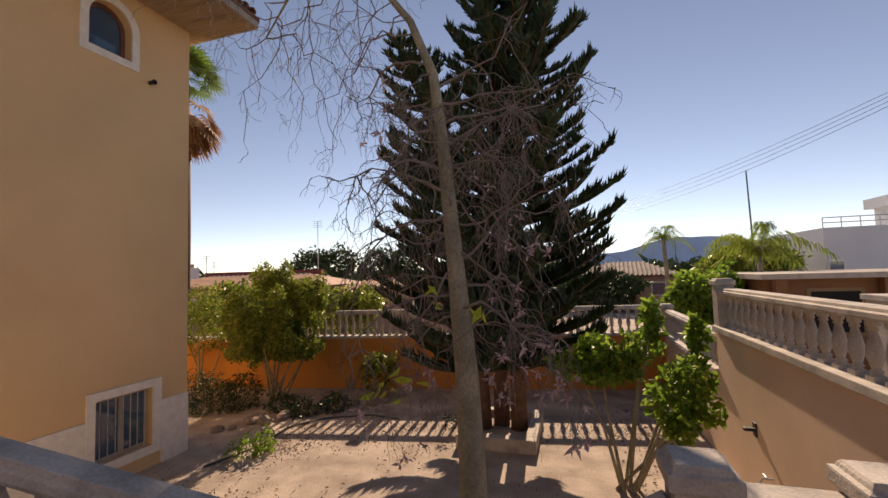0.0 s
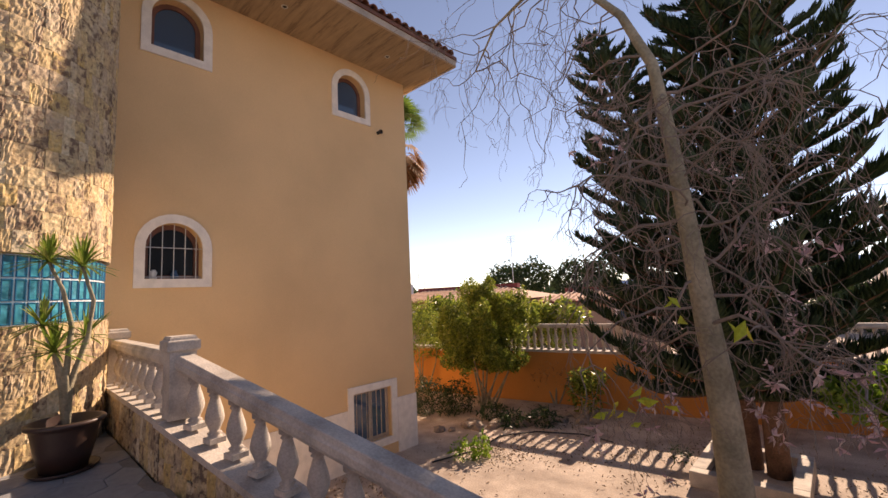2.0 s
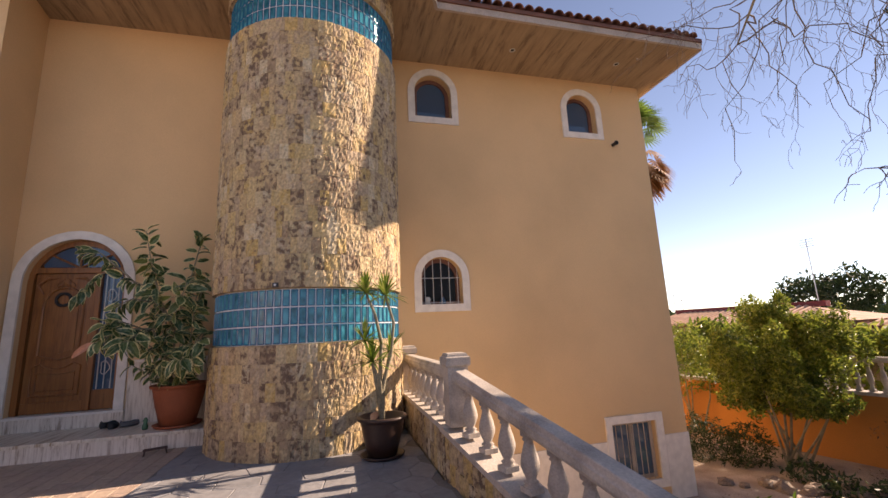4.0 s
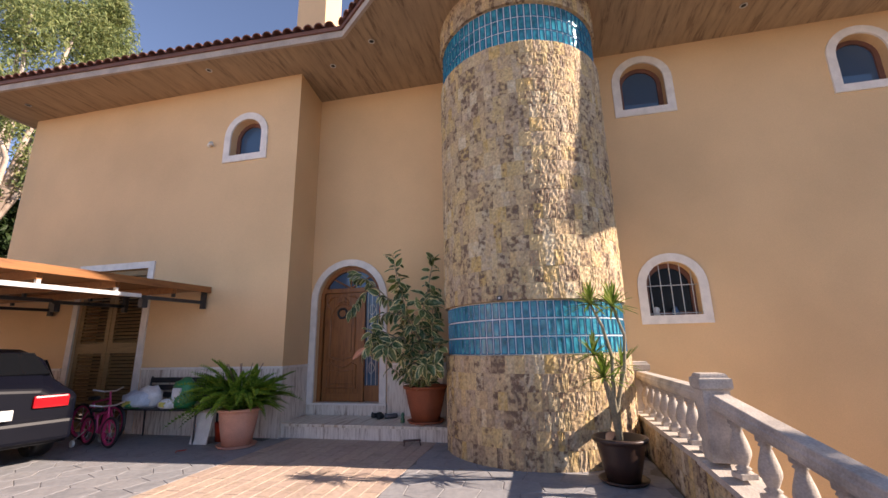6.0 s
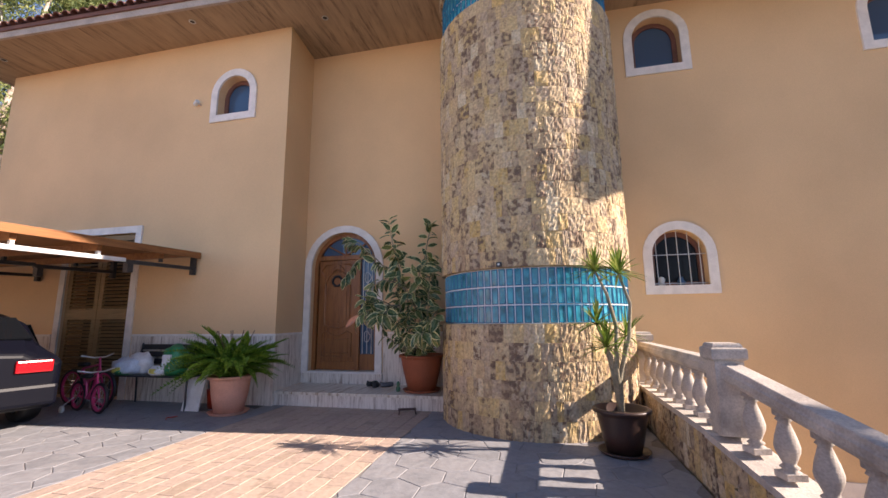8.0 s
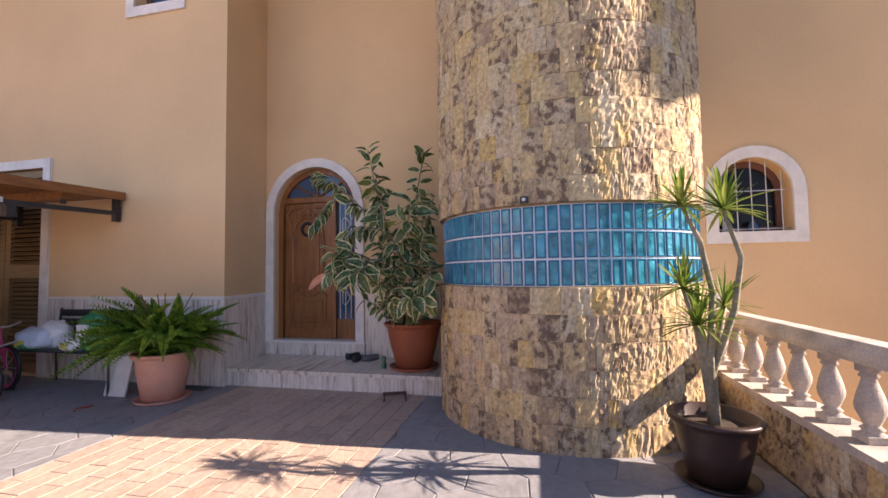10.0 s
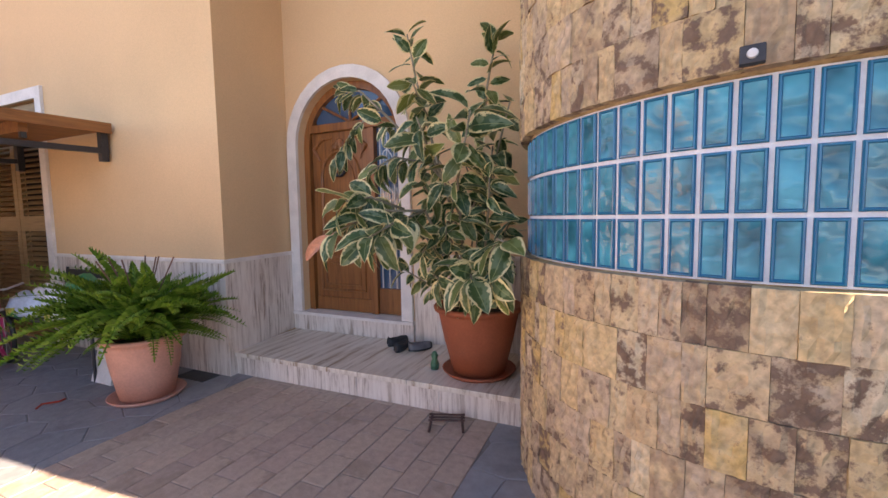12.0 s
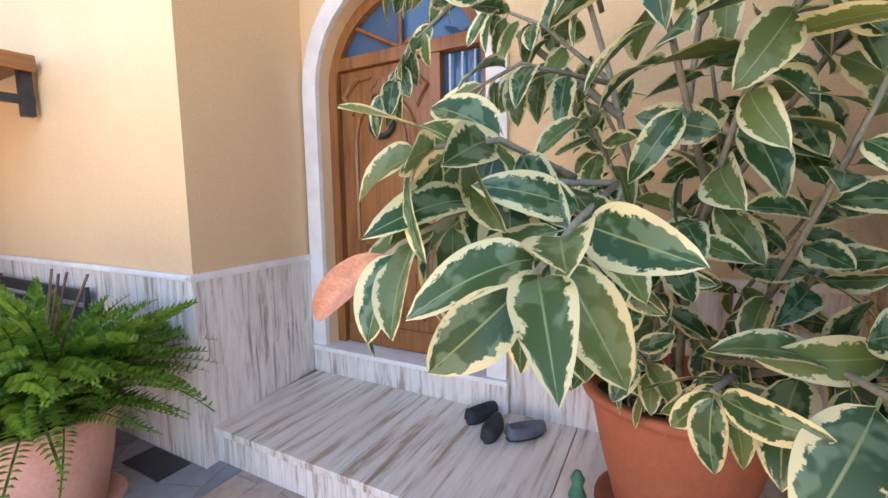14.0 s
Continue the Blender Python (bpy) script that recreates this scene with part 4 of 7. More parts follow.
def rail_mesh(a, b, w, z0, z1):
    """A coping with a stepped, bevelled section from a to b."""
    a, b = Vector((*a, 0)), Vector((*b, 0))
    d = (b - a).normalized()
    s = Vector((-d.y, d.x, 0))
    t = z1 - z0
    sec = [(-0.4, 0), (-0.5, 0.25 * t), (-0.5, 0.6 * t), (-0.42, 0.72 * t), (-0.4, 0.95 * t), (-0.36, t), (0.36, t), (0.4, 0.95 * t), (0.42, 0.72 * t), (0.5, 0.6 * t), (0.5, 0.25 * t), (0.4, 0)]
    bm = bmesh.new()
    n = max(2, int((b - a).length / 0.5))
    rings = [[bm.verts.new(a + (b - a) * (k / n) + s * (u * w) + Vector((0, 0, z0 + z))) for u, z in sec] for k in range(n + 1)]
    for p, q in zip(rings, rings[1:]):
        for i in range(len(sec)):
            j = (i + 1) % len(sec)
            bm.faces.new((p[i], p[j], q[j], q[i]))
    bm.faces.new(rings[0])
    bm.faces.new(rings[-1])
    return bm


def post_mesh(x, y, z0, z1, w, ang=0):
    bm = bmesh.new()
    m = Matrix.Translation((x, y, 0)) @ pose(0, 0, 0, 0, 0, ang)
    prof = [(0.42, z0), (0.42, z1 - 0.12), (0.46, z1 - 0.112), (0.51, z1 - 0.105), (0.52, z1 - 0.095), (0.52, z1 - 0.045), (0.51, z1 - 0.035), (0.44, z1 - 0.028), (0.42, z1 - 0.012), (0.38, z1)]
    rings = [[bm.verts.new(m @ Vector((a * k * w, b * k * w, z))) for a, b in ((-1, -1), (1, -1), (1, 1), (-1, 1))] for k, z in prof]
    for p, q in zip(rings, rings[1:]):
        for i in range(4):
            bm.faces.new((p[i], p[(i + 1) % 4], q[(i + 1) % 4], q[i]))
    bm.faces.new(rings[0])
    bm.faces.new(rings[-1])
    return bm


def balustrade(name, points, z0, z1, post_top, post_w, spacing, label, posts=None, rail_w=0.2, br=0.062, fall=0.0, fall_from=0.0):
    bal = thing(name, (*points[0], z0), label, "balustrade")
    inv = Matrix.Translation((-points[0][0], -points[0][1], -z0))
    me = baluster_mesh(z1 - 0.11 - z0, br)
    for a, b in zip(points, points[1:]):
        bm = rail_mesh(a, b, rail_w, z1 - 0.11, z1)
        for v in bm.verts:
            v.co.z -= fall * max(v.co.x - fall_from, 0)
        bmesh.ops.transform(bm, verts=bm.verts, matrix=inv)
        part("rail", bm, M_CAST, bal)
        va, vb = Vector(a), Vector(b)
        length = (vb - va).length
        n = max(1, int((length - post_w) / spacing))
        for k in range(n):
            p = va + (vb - va) * ((post_w * 0.5 + (k + 0.5) * (length - post_w) / n) / length)
            ob = new("baluster", me)
            ob.parent = bal
            ang = math.degrees(math.atan2(b[1] - a[1], b[0] - a[0]))
            ob.matrix_basis = inv @ Matrix.Translation((p.x, p.y, z0 - fall * max(p.x - fall_from, 0))) @ pose(0, 0, 0, 0, 0, ang + rng.uniform(-3, 3))
    for x, y in (points if posts is None else posts):
        lower = fall * max(x - fall_from, 0)
        bm = post_mesh(x, y, z0 - lower, post_top - lower, post_w)
        bmesh.ops.transform(bm, verts=bm.verts, matrix=inv)
        part("post", bm, M_CAST, bal)
    return bal


# level along the house, then falling gently away from the corner post
TB = [(-6.22, 1.12), (-3.72, 1.12), (-0.6, 1.666)]
FALL = 0.215
balustrade("balustrade", TB, 0.43, 0.92, 1.04, 0.215, 0.26, "weathered cast stone balustrade along the terrace edge", rail_w=0.148, br=0.063, fall=FALL, fall_from=-3.72)
bw_wall = thing("wall_terrace", (0, 0, 0), "", "")
structure(bw_wall, "low stone faced parapet under the balustrade")
for a, b in zip(TB, TB[1:]):
    a, b = Vector((*a, 0)), Vector((*b, 0))
    d = (b - a).normalized()
    s = Vector((-d.y, d.x, 0))
    q = [a - s * 0.1 - d * 0.1, b - s * 0.1, b + s * 0.12, a + s * 0.12 - d * 0.1]
    bm = sheet([(p.x, p.y) for p in q], [], lambda u, v: (u, v, ZG - 0.1), (0, 0, 0.38 - ZG + 0.1))
    for v in bm.verts:
        v.co.z -= FALL * max(v.co.x + 3.72, 0) if v.co.z > 0 else 0
    part("core", bm, M_JOINT, bw_wall)
    q = [a - s * 0.135 - d * 0.1, b - s * 0.135, b + s * 0.13, a + s * 0.13 - d * 0.1]
    bm = sheet([(p.x, p.y) for p in q], [], lambda u, v: (u, v, 0.382), (0, 0, 0.046))
    for v in bm.verts:
        v.co.z -= FALL * max(v.co.x + 3.72, 0)
    part("coping", bm, M_CAST, bw_wall)
    for row in range(2):
        x = 0.0
        for w, k in stone_run((b - a).length, rng):
            p = a + d * (x + w * k / 2) - s * 0.095
            ob = new("stone", stone_me[w, rng.randrange(5)])
            ob.parent = bw_wall
            ang = math.degrees(math.atan2(-s.y, -s.x))
            ob.matrix_basis = Matrix.Translation((p.x, p.y, 0.095 + row * 0.19 - FALL * max(p.x + 3.72, 0))) @ pose(0, 0, 0, 0, 0, ang) @ Matrix.Diagonal((1, k, 1, 1))
            x += w * k

bm = sheet([(-3.75, 0.981), (-0.6, 0.981), (-0.6, 1.56), (-3.75, 1.03)], [], lambda u, v: (u, v, -0.4), (0, 0, 0.394))
for v in bm.verts:
    v.co.z -= 0.3 * (v.co.x + 3.75) * max(v.co.y - 1.0, 0) / 0.56
structure(part("pavement_edge", bm, M_PAVE_JOINT), "grey paving sloping down beside the parapet")

# stair down to the garden, with its own lower balustrade
stair = structure(thing("stairs", (0, 0, 0), "", ""), "cast stone garden stairs below the terrace")
part("landing", boxed(0.45, 0.98, ZG, 2.4, 2.45, -0.5), M_CAST, stair)
for k in range(8):
    part("step", boxed(0.45 - (k + 1) * 0.28, 1.3, ZG, 0.45 - k * 0.28 - 0.002, 2.3, -0.5 - (k + 1) * 0.165), M_CAST, stair)
sb = balustrade("stair_balustrade", [(0.69, 2.35), (1.36, 2.35), (2.3, 2.35)], -0.22, 0.3, 0.42, 0.27, 0.22, "cast stone balustrade of the garden stairs", posts=[(0.69, 2.35), (1.36, 2.35)])
part("sloped_rail", tube([(-0.1, -0.0, 0.4), (-2.2, 0.0, -0.84)], 0.085, 8), M_CAST, sb)
part("curb", boxed(-0.1, -0.12, -0.4, 1.7, 0.12, 0.0), M_CAST, sb)

# garden walls
BK = 0.177


def back_y(x):
    return 12.35 + (x - 2.4) * BK


gw = structure(thing("wall_garden_back", (0, 0, 0), "", ""), "orange rendered garden wall with a stone coping")
part("render", sheet(rect(-22, 2.4, ZG - 0.3, -0.5), [], lambda u, z: (u, back_y(u), z), (0, 0.22, 0)), M_ORANGE, gw)
part("coping", sheet(rect(-22, 2.4, -0.498, -0.43), [], lambda u, z: (u, back_y(u) - 0.04, z), (0, 0.3, 0)), M_CAST, gw)
balustrade("balustrade", [(2.2, back_y(2.2) + 0.1), (-1.0, back_y(-1.0) + 0.1), (-4.2, back_y(-4.2) + 0.1), (-7.4, back_y(-7.4) + 0.1)], -0.43, 0.28, 0.4, 0.26, 0.2, "pale cast stone balustrade on the garden wall", rail_w=0.16, br=0.055)
sw = structure(thing("wall_garden_side", (0, 0, 0), "", ""), "salmon rendered side wall of the garden")
part("render", boxed(2.4, 0.98, ZG - 0.2, 2.62, 8.1, 0.2), M_STUCCO_PINK, sw)
part("coping", boxed(2.34, 0.98, 0.202, 2.66, 8.1, 0.29, bevel=0.01), M_CAST, sw)
part("render", boxed(2.4, 8.1, ZG - 0.2, 2.62, 12.6, -0.5), M_STUCCO_PINK, sw)
part("coping", boxed(2.34, 8.1, -0.498, 2.66, 12.6, -0.42, bevel=0.01), M_CAST, sw)
balustrade("balustrade", [(2.5, 8.0), (2.5, 4.0), (2.5, 1.1)], 0.29, 0.9, 1.05, 0.28, 0.22, "cast stone balustrade on the salmon side wall", rail_w=0.24, posts=[(2.5, 8.0)], br=0.06)
balustrade("balustrade", [(2.5, 12.45), (2.5, 8.2)], -0.42, 0.17, 0.3, 0.3, 0.22, "lower cast stone balustrade on the side wall", rail_w=0.2, posts=[(2.5, 12.45)], br=0.055)
wl = thing("wall_lamp", (2.4, 6.75, -0.9), "small black lamp on the salmon garden wall", "lamp")
part("plate", boxed(-0.02, -0.05, -0.09, 0.0, 0.05, 0.09, bevel=0.004), M_BLACK, wl)
part("shade", boxed(-0.14, -0.035, -0.02, -0.02, 0.035, 0.02, bevel=0.006), M_BLACK, wl)
tap = thing("tap", (2.4, 6.35, -1.35), "brass garden tap on the salmon wall", "tap")
part("pipe", tube([(0, 0, 0), (-0.1, 0, 0), (-0.14, 0, -0.06)], 0.014, 8), M_GALV, tap)
part("handle", boxed(-0.08, -0.05, 0.025, -0.06, 0.05, 0.04, bevel=0.004), M_GALV, tap)
# boundary walls round the forecourt
structure(part("wall_forecourt_end", boxed(-6.24, -11.35, -0.2, -6.0, -10.43, 2.6), M_STUCCO_PINK), "salmon rendered wall joining the house wing")
structure(part("wall_forecourt_south", boxed(-6.24, -11.6, -0.2, 8.2, -11.35, 2.6), M_STUCCO_PINK), "salmon rendered forecourt wall")
# unseen wall, added to close the forecourt and bounce warm light
structure(part("wall_unseen_east", boxed(8.0, -11.35, -0.2, 8.25, 1.0, 2.2), M_STUCCO_PINK), "salmon rendered forecourt wall")

# ---- things on the forecourt ----
def pot(name, place, r0, r1, h, m, label, saucer=True, rim=0.035):
    p = thing(name, place, label, "plant pot")
    wall = 0.02
    part("body", lathe([(0, 0.02), (r0, 0.02), (r0 + (r1 - r0) * 0.5, h * 0.5), (r1 - 0.02, h - rim - 0.03), (r1 - 0.015, h - rim), (r1 + 0.012, h - rim), (r1 + 0.018, h - 0.01), (r1 + 0.008, h), (r1 - wall, h), (r1 - wall - 0.02, h - 0.08), (0, h - 0.08)], 40), m, p, smooth=True)
    part("soil", lathe([(0, h - 0.065), (r1 * 0.5, h - 0.06), (r1 - wall - 0.015, h - 0.072)], 24), M_SOIL, p, "dark potting soil")
    if saucer:
        part("saucer", lathe([(0, 0.002), (r0 + 0.05, 0.002), (r0 + 0.08, 0.035), (r0 + 0.07, 0.035), (r0 + 0.04, 0.015), (0, 0.012)], 32), m, p, smooth=True)
    return p


pot("plant_pot", (-6.37, -1.87, 0.2), 0.2, 0.32, 0.52, M_TERRA, "terracotta pot with saucer on the marble step")
pot("plant_pot", (-5.42, -4.32, 0.0), 0.185, 0.275, 0.5, M_PINKPOT, "pale pink clay pot with saucer on the paving")
pot("plant_pot", (-4.64, 0.56, 0.0), 0.15, 0.24, 0.4, M_BROWNPOT, "dark brown plastic pot with saucer on the terrace")


# rubber plant
def leaf_mesh(seed, width=0.42, fold=0.25, droop=0.2, curl=0.0):
    """A broad pointed leaf of unit length; rim runs from midrib to edge, run from stalk to tip."""
    r = random.Random(seed)
    ns, across = 12, (-1.0, -0.75, -0.4, 0.0, 0.4, 0.75, 1.0)
    vs, fs, rim, run = [], [], [], []
    for i in range(ns + 1):
        t = i / ns
        hw = width / 2 * min(1.0, (math.sin(math.pi * min(t ** 0.9, 1)) ** 0.62) * (1.02 - 0.12 * t))
        if i == 0:
            hw = 0.012
        if i == ns:
            hw = 0.002
        for a in across:
            z = -droop * t * t + fold * abs(a) * hw + r.uniform(-1, 1) * 0.004 + curl * math.sin(t * 7 + 2 * a) * abs(a)
            vs.append((a * hw, 0.12 + 0.88 * t, z))
            rim.append(a * (1.0 if t < 0.86 else 1.0 + (t - 0.86) * 1.5))
            run.append(t + seed)
    n = len(across)
    for i in range(ns):
        for j in range(n - 1):
            fs.append((i * n + j, i * n + j + 1, (i + 1) * n + j + 1, (i + 1) * n + j))
    b = len(vs)
    vs += [(-0.012, 0, 0.0), (0.012, 0, 0.0), (-0.012, 0.13, -0.006), (0.012, 0.13, -0.006)]
    fs.append((b, b + 1, b + 3, b + 2))
    rim += [0.0] * 4
    run += [0.0] * 4
    me = bpy.data.meshes.new("leaf")
    me.from_pydata(vs, [], fs)
    for name, vals in (("rim", rim), ("run", run)):
        at = me.attributes.new(name, "FLOAT", "POINT")
        for k, v in enumerate(vals):
            at.data[k].value = v
    for p in me.polygons:
        p.use_smooth = True
    me.materials.append(M_VARIEG)
    return me


def aim(place, way, up, size, spin=0.0):
    """A pose with +y along way and +z near up."""
    y = Vector(way).normalized()
    x = y.cross(Vector(up))
    if x.length < 0.05:
        x = y.cross(Vector((1, 0, 0.2)))
    x.normalize()
    z = x.cross(y)
    m = Matrix((x, y, z)).transposed().to_4x4()
    return Matrix.Translation(place) @ m @ pose(0, 0, 0, 0, spin, 0) @ Matrix.Scale(size, 4)


rubber = thing("rubber_plant", (-6.32, -1.93, 0.65), "variegated rubber plant with cream edged leaves", "plant")
RO = Vector((-6.32, -1.93, 0.65))
leaves = [leaf_mesh(k, 0.44 + 0.05 * (k % 3), 0.1 + 0.3 * (k % 2), 0.1 + 0.14 * (k % 4), 0.02) for k in range(8)]
# line, smallest and largest leaf, from where leaves begin, how much they hang
BRANCHES = [
    ([(-6.25, -1.92, 0.6), (-6.1, -2.0, 1.1), (-5.85, -2.05, 1.42), (-5.58, -2.22, 1.42), (-5.34, -2.37, 1.3)], 0.17, 0.26, 0.52, 0.7),
    ([(-5.72, -2.13, 1.43), (-5.52, -2.24, 1.5), (-5.35, -2.33, 1.47)], 0.18, 0.25, 0.3, 0.45),
    ([(-5.85, -2.05, 1.42), (-5.48, -2.08, 1.34), (-5.26, -2.1, 1.27)], 0.16, 0.24, 0.25, 0.6),
    ([(-6.33, -1.95, 0.6), (-6.3, -1.98, 1.2), (-6.2, -2.12, 1.8), (-6.25, -2.3, 2.4), (-6.28, -2.38, 2.74)], 0.15, 0.22, 0.66, 0.5),
    ([(-6.22, -2.08, 1.65), (-6.4, -2.6, 2.15), (-6.55, -3.0, 2.48), (-6.6, -3.2, 2.52)], 0.15, 0.21, 0.66, 0.75),
    ([(-6.45, -2.75, 2.28), (-6.4, -3.0, 2.1), (-6.36, -3.1, 1.9)], 0.14, 0.2, 0.3, 0.9),
    ([(-6.4, -1.88, 0.6), (-6.45, -1.9, 1.4), (-6.4, -1.86, 2.0), (-6.45, -1.78, 2.5), (-6.46, -1.74, 2.66)], 0.15, 0.21, 0.84, 0.4),
    ([(-6.28, -1.88, 0.6), (-6.08, -1.88, 1.2), (-5.8, -1.8, 1.6), (-5.6, -1.64, 1.95)], 0.18, 0.26, 0.5, 0.6),
    ([(-5.95, -1.85, 1.4), (-5.75, -1.95, 1.75), (-5.66, -2.0, 1.97)], 0.18, 0.25, 0.35, 0.6),
    ([(-6.25, -1.85, 0.62), (-6.0, -1.74, 0.92), (-5.65, -1.57, 1.12), (-5.44, -1.47, 1.06)], 0.16, 0.21, 0.6, 0.8),
    ([(-5.8, -1.64, 1.05), (-5.52, -1.47, 1.26), (-5.38, -1.38, 1.25)], 0.15, 0.21, 0.3, 0.3),
    ([(-6.0, -1.8, 0.95), (-5.62, -1.66, 1.08), (-5.4, -1.57, 1.06)], 0.18, 0.25, 0.4, 0.6),
    ([(-6.12, -2.0, 1.1), (-6.15, -2.3, 1.3), (-6.2, -2.5, 1.45)], 0.13, 0.19, 0.2, 0.7),
    ([(-6.2, -2.1, 1.75), (-6.0, -2.35, 1.8), (-5.9, -2.5, 1.7)], 0.15, 0.22, 0.2, 0.7),
    ([(-6.25, -2.15, 2.0), (-6.1, -2.2, 2.2), (-6.0, -2.2, 2.3)], 0.16, 0.23, 0.2, 0.7),
    ([(-6.35, -1.9, 0.62), (-6.5, -2.1, 1.1), (-6.55, -2.3, 1.5)], 0.11, 0.17, 0.2, 0.5),
    ([(-6.3, -1.95, 0.62), (-6.2, -2.15, 0.85), (-6.05, -2.32, 1.0)], 0.1, 0.16, 0.15, 0.4),
    ([(-6.3, -1.9, 0.62), (-6.1, -1.95, 0.85), (-5.9, -2.02, 1.0)], 0.1, 0.16, 0.15, 0.4),
    ([(-6.1, -1.95, 0.95), (-5.95, -1.95, 1.2), (-5.85, -1.9, 1.32)], 0.11, 0.17, 0.1, 0.4),
    ([(-6.3, -1.85, 0.62), (-6.1, -1.7, 0.95), (-5.95, -1.6, 1.25)], 0.12, 0.18, 0.15, 0.4),
    ([(-6.05, -1.72, 1.05), (-5.85, -1.62, 1.45), (-5.75, -1.58, 1.65)], 0.14, 0.2, 0.15, 0.4),
    ([(-6.42, -1.88, 1.2), (-6.3, -1.75, 1.6), (-6.2, -1.7, 1.85)], 0.12, 0.18, 0.15, 0.5),
    ([(-6.3, -1.98, 1.2), (-6.1, -2.1, 1.5), (-6.0, -2.15, 1.62)], 0.12, 0.19, 0.15, 0.5),
    ([(-6.3, -1.9, 0.62), (-6.15, -1.8, 0.82), (-5.95, -1.72, 0.88)], 0.1, 0.16, 0.2, 0.3),
    ([(-6.3, -1.95, 0.62), (-6.35, -2.15, 0.95), (-6.4, -2.3, 1.2)], 0.11, 0.17, 0.1, 0.5),
    ([(-6.4, -1.85, 0.62), (-6.3, -1.7, 1.1), (-6.2, -1.58, 1.35)], 0.12, 0.18, 0.1, 0.5),
    ([(-6.28, -1.9, 0.9), (-6.0, -1.98, 1.3), (-5.8, -2.05, 1.15)], 0.12, 0.18, 0.2, 0.5),
    ([(-6.3, -1.9, 1.1), (-6.15, -1.8, 1.5), (-6.05, -1.85, 1.75)], 0.13, 0.19, 0.1, 0.6),
    ([(-6.35, -2.0, 1.4), (-6.45, -2.2, 1.8), (-6.5, -2.35, 1.95)], 0.13, 0.19, 0.1, 0.6),
    ([(-6.05, -1.87, 1.28), (-5.95, -1.6, 1.75), (-5.9, -1.5, 2.05)], 0.16, 0.23, 0.35, 0.7),
    ([(-6.38, -1.86, 1.95), (-6.2, -1.75, 2.1), (-6.1, -1.7, 2.2)], 0.15, 0.21, 0.2, 0.7),
    ([(-6.2, -2.1, 1.75), (-6.25, -2.35, 2.0), (-6.2, -2.55, 2.1)], 0.15, 0.22, 0.2, 0.8),
    ([(-6.0, -1.78, 0.9), (-5.75, -1.8, 1.0), (-5.6, -1.85, 1.02)], 0.12, 0.18, 0.2, 0.6),
]


def along(points, t):
    pts = [Vector(p) for p in points]
    seg = [(b - a).length for a, b in zip(pts, pts[1:])]
    d = t * sum(seg)
    for k, s in enumerate(seg):
        if d <= s or k == len(seg) - 1:
            return pts[k].lerp(pts[k + 1], min(d / s, 1.0)), (pts[k + 1] - pts[k]).normalized()
        d -= s


lr = random.Random(21)
for bi, (line, small, large, begin, hang) in enumerate(BRANCHES):
    n = len(line)
    r0 = 0.015 if n > 3 else 0.009
    part("branch", tube([Vector(p) - RO for p in line], [r0 - (r0 - 0.005) * i / (n - 1) for i in range(n)], 7), M_BARK, rubber, smooth=True)
    total = sum((Vector(b) - Vector(a)).length for a, b in zip(line, line[1:])) * (1 - begin)
    k = int(total / 0.04) + 5
    for i in range(k):
        t = begin + (1 - begin) * (i / (k - 1)) ** 0.75
        p, d = along(line, t)
        ang = i * 2.4 + bi
        side = d.cross(Vector((0.2, 0.3, 1))).normalized()
        other = d.cross(side)
        out = side * math.cos(ang) + other * math.sin(ang)
        way = out * lr.uniform(0.5, 0.9) + d * lr.uniform(0.2, 0.7) * (1.6 if t > 0.9 else 1) + Vector((0, 0, -hang * lr.uniform(0.3, 1.5)))
        if way.x < -0.2 and p.x < -6.3:
            way.x *= -0.3
        size = lr.uniform(small, large)
        end = p + way.normalized() * size
        if end.z < 0.72 and math.hypot(p.x + 6.33, p.y + 1.88) < 0.36:
            way.z = abs(way.z) * 0.4 + 0.2
            end = p + way.normalized() * size
        if end.x < GX + 0.05 or math.hypot(end.x - TC[0], end.y - TC[1]) < TR + 0.02:
            continue
        ob = new("leaf", leaves[lr.randrange(8)])
        ob.parent = rubber
        ob.matrix_basis = Matrix.Translation(-RO) @ aim(p, way, Vector((0.6, -0.15, 0.7)) + 0.7 * Vector((lr.uniform(-1, 1), lr.uniform(-1, 1), lr.uniform(-1, 1))), size, lr.uniform(-40, 40))
red = leaf_mesh(50, 0.27, 0.9, 0.25, 0.01)
red.materials.clear()
red.materials.append(M_RED)
ob = new("leaf", red)
ob.parent = rubber
ob["label"] = "reddish new leaf"
ob.matrix_basis = Matrix.Translation(-RO) @ aim((-5.34, -2.37, 1.3), (0.2, -0.75, -0.55), (0.85, 0.3, 0.3), 0.27)


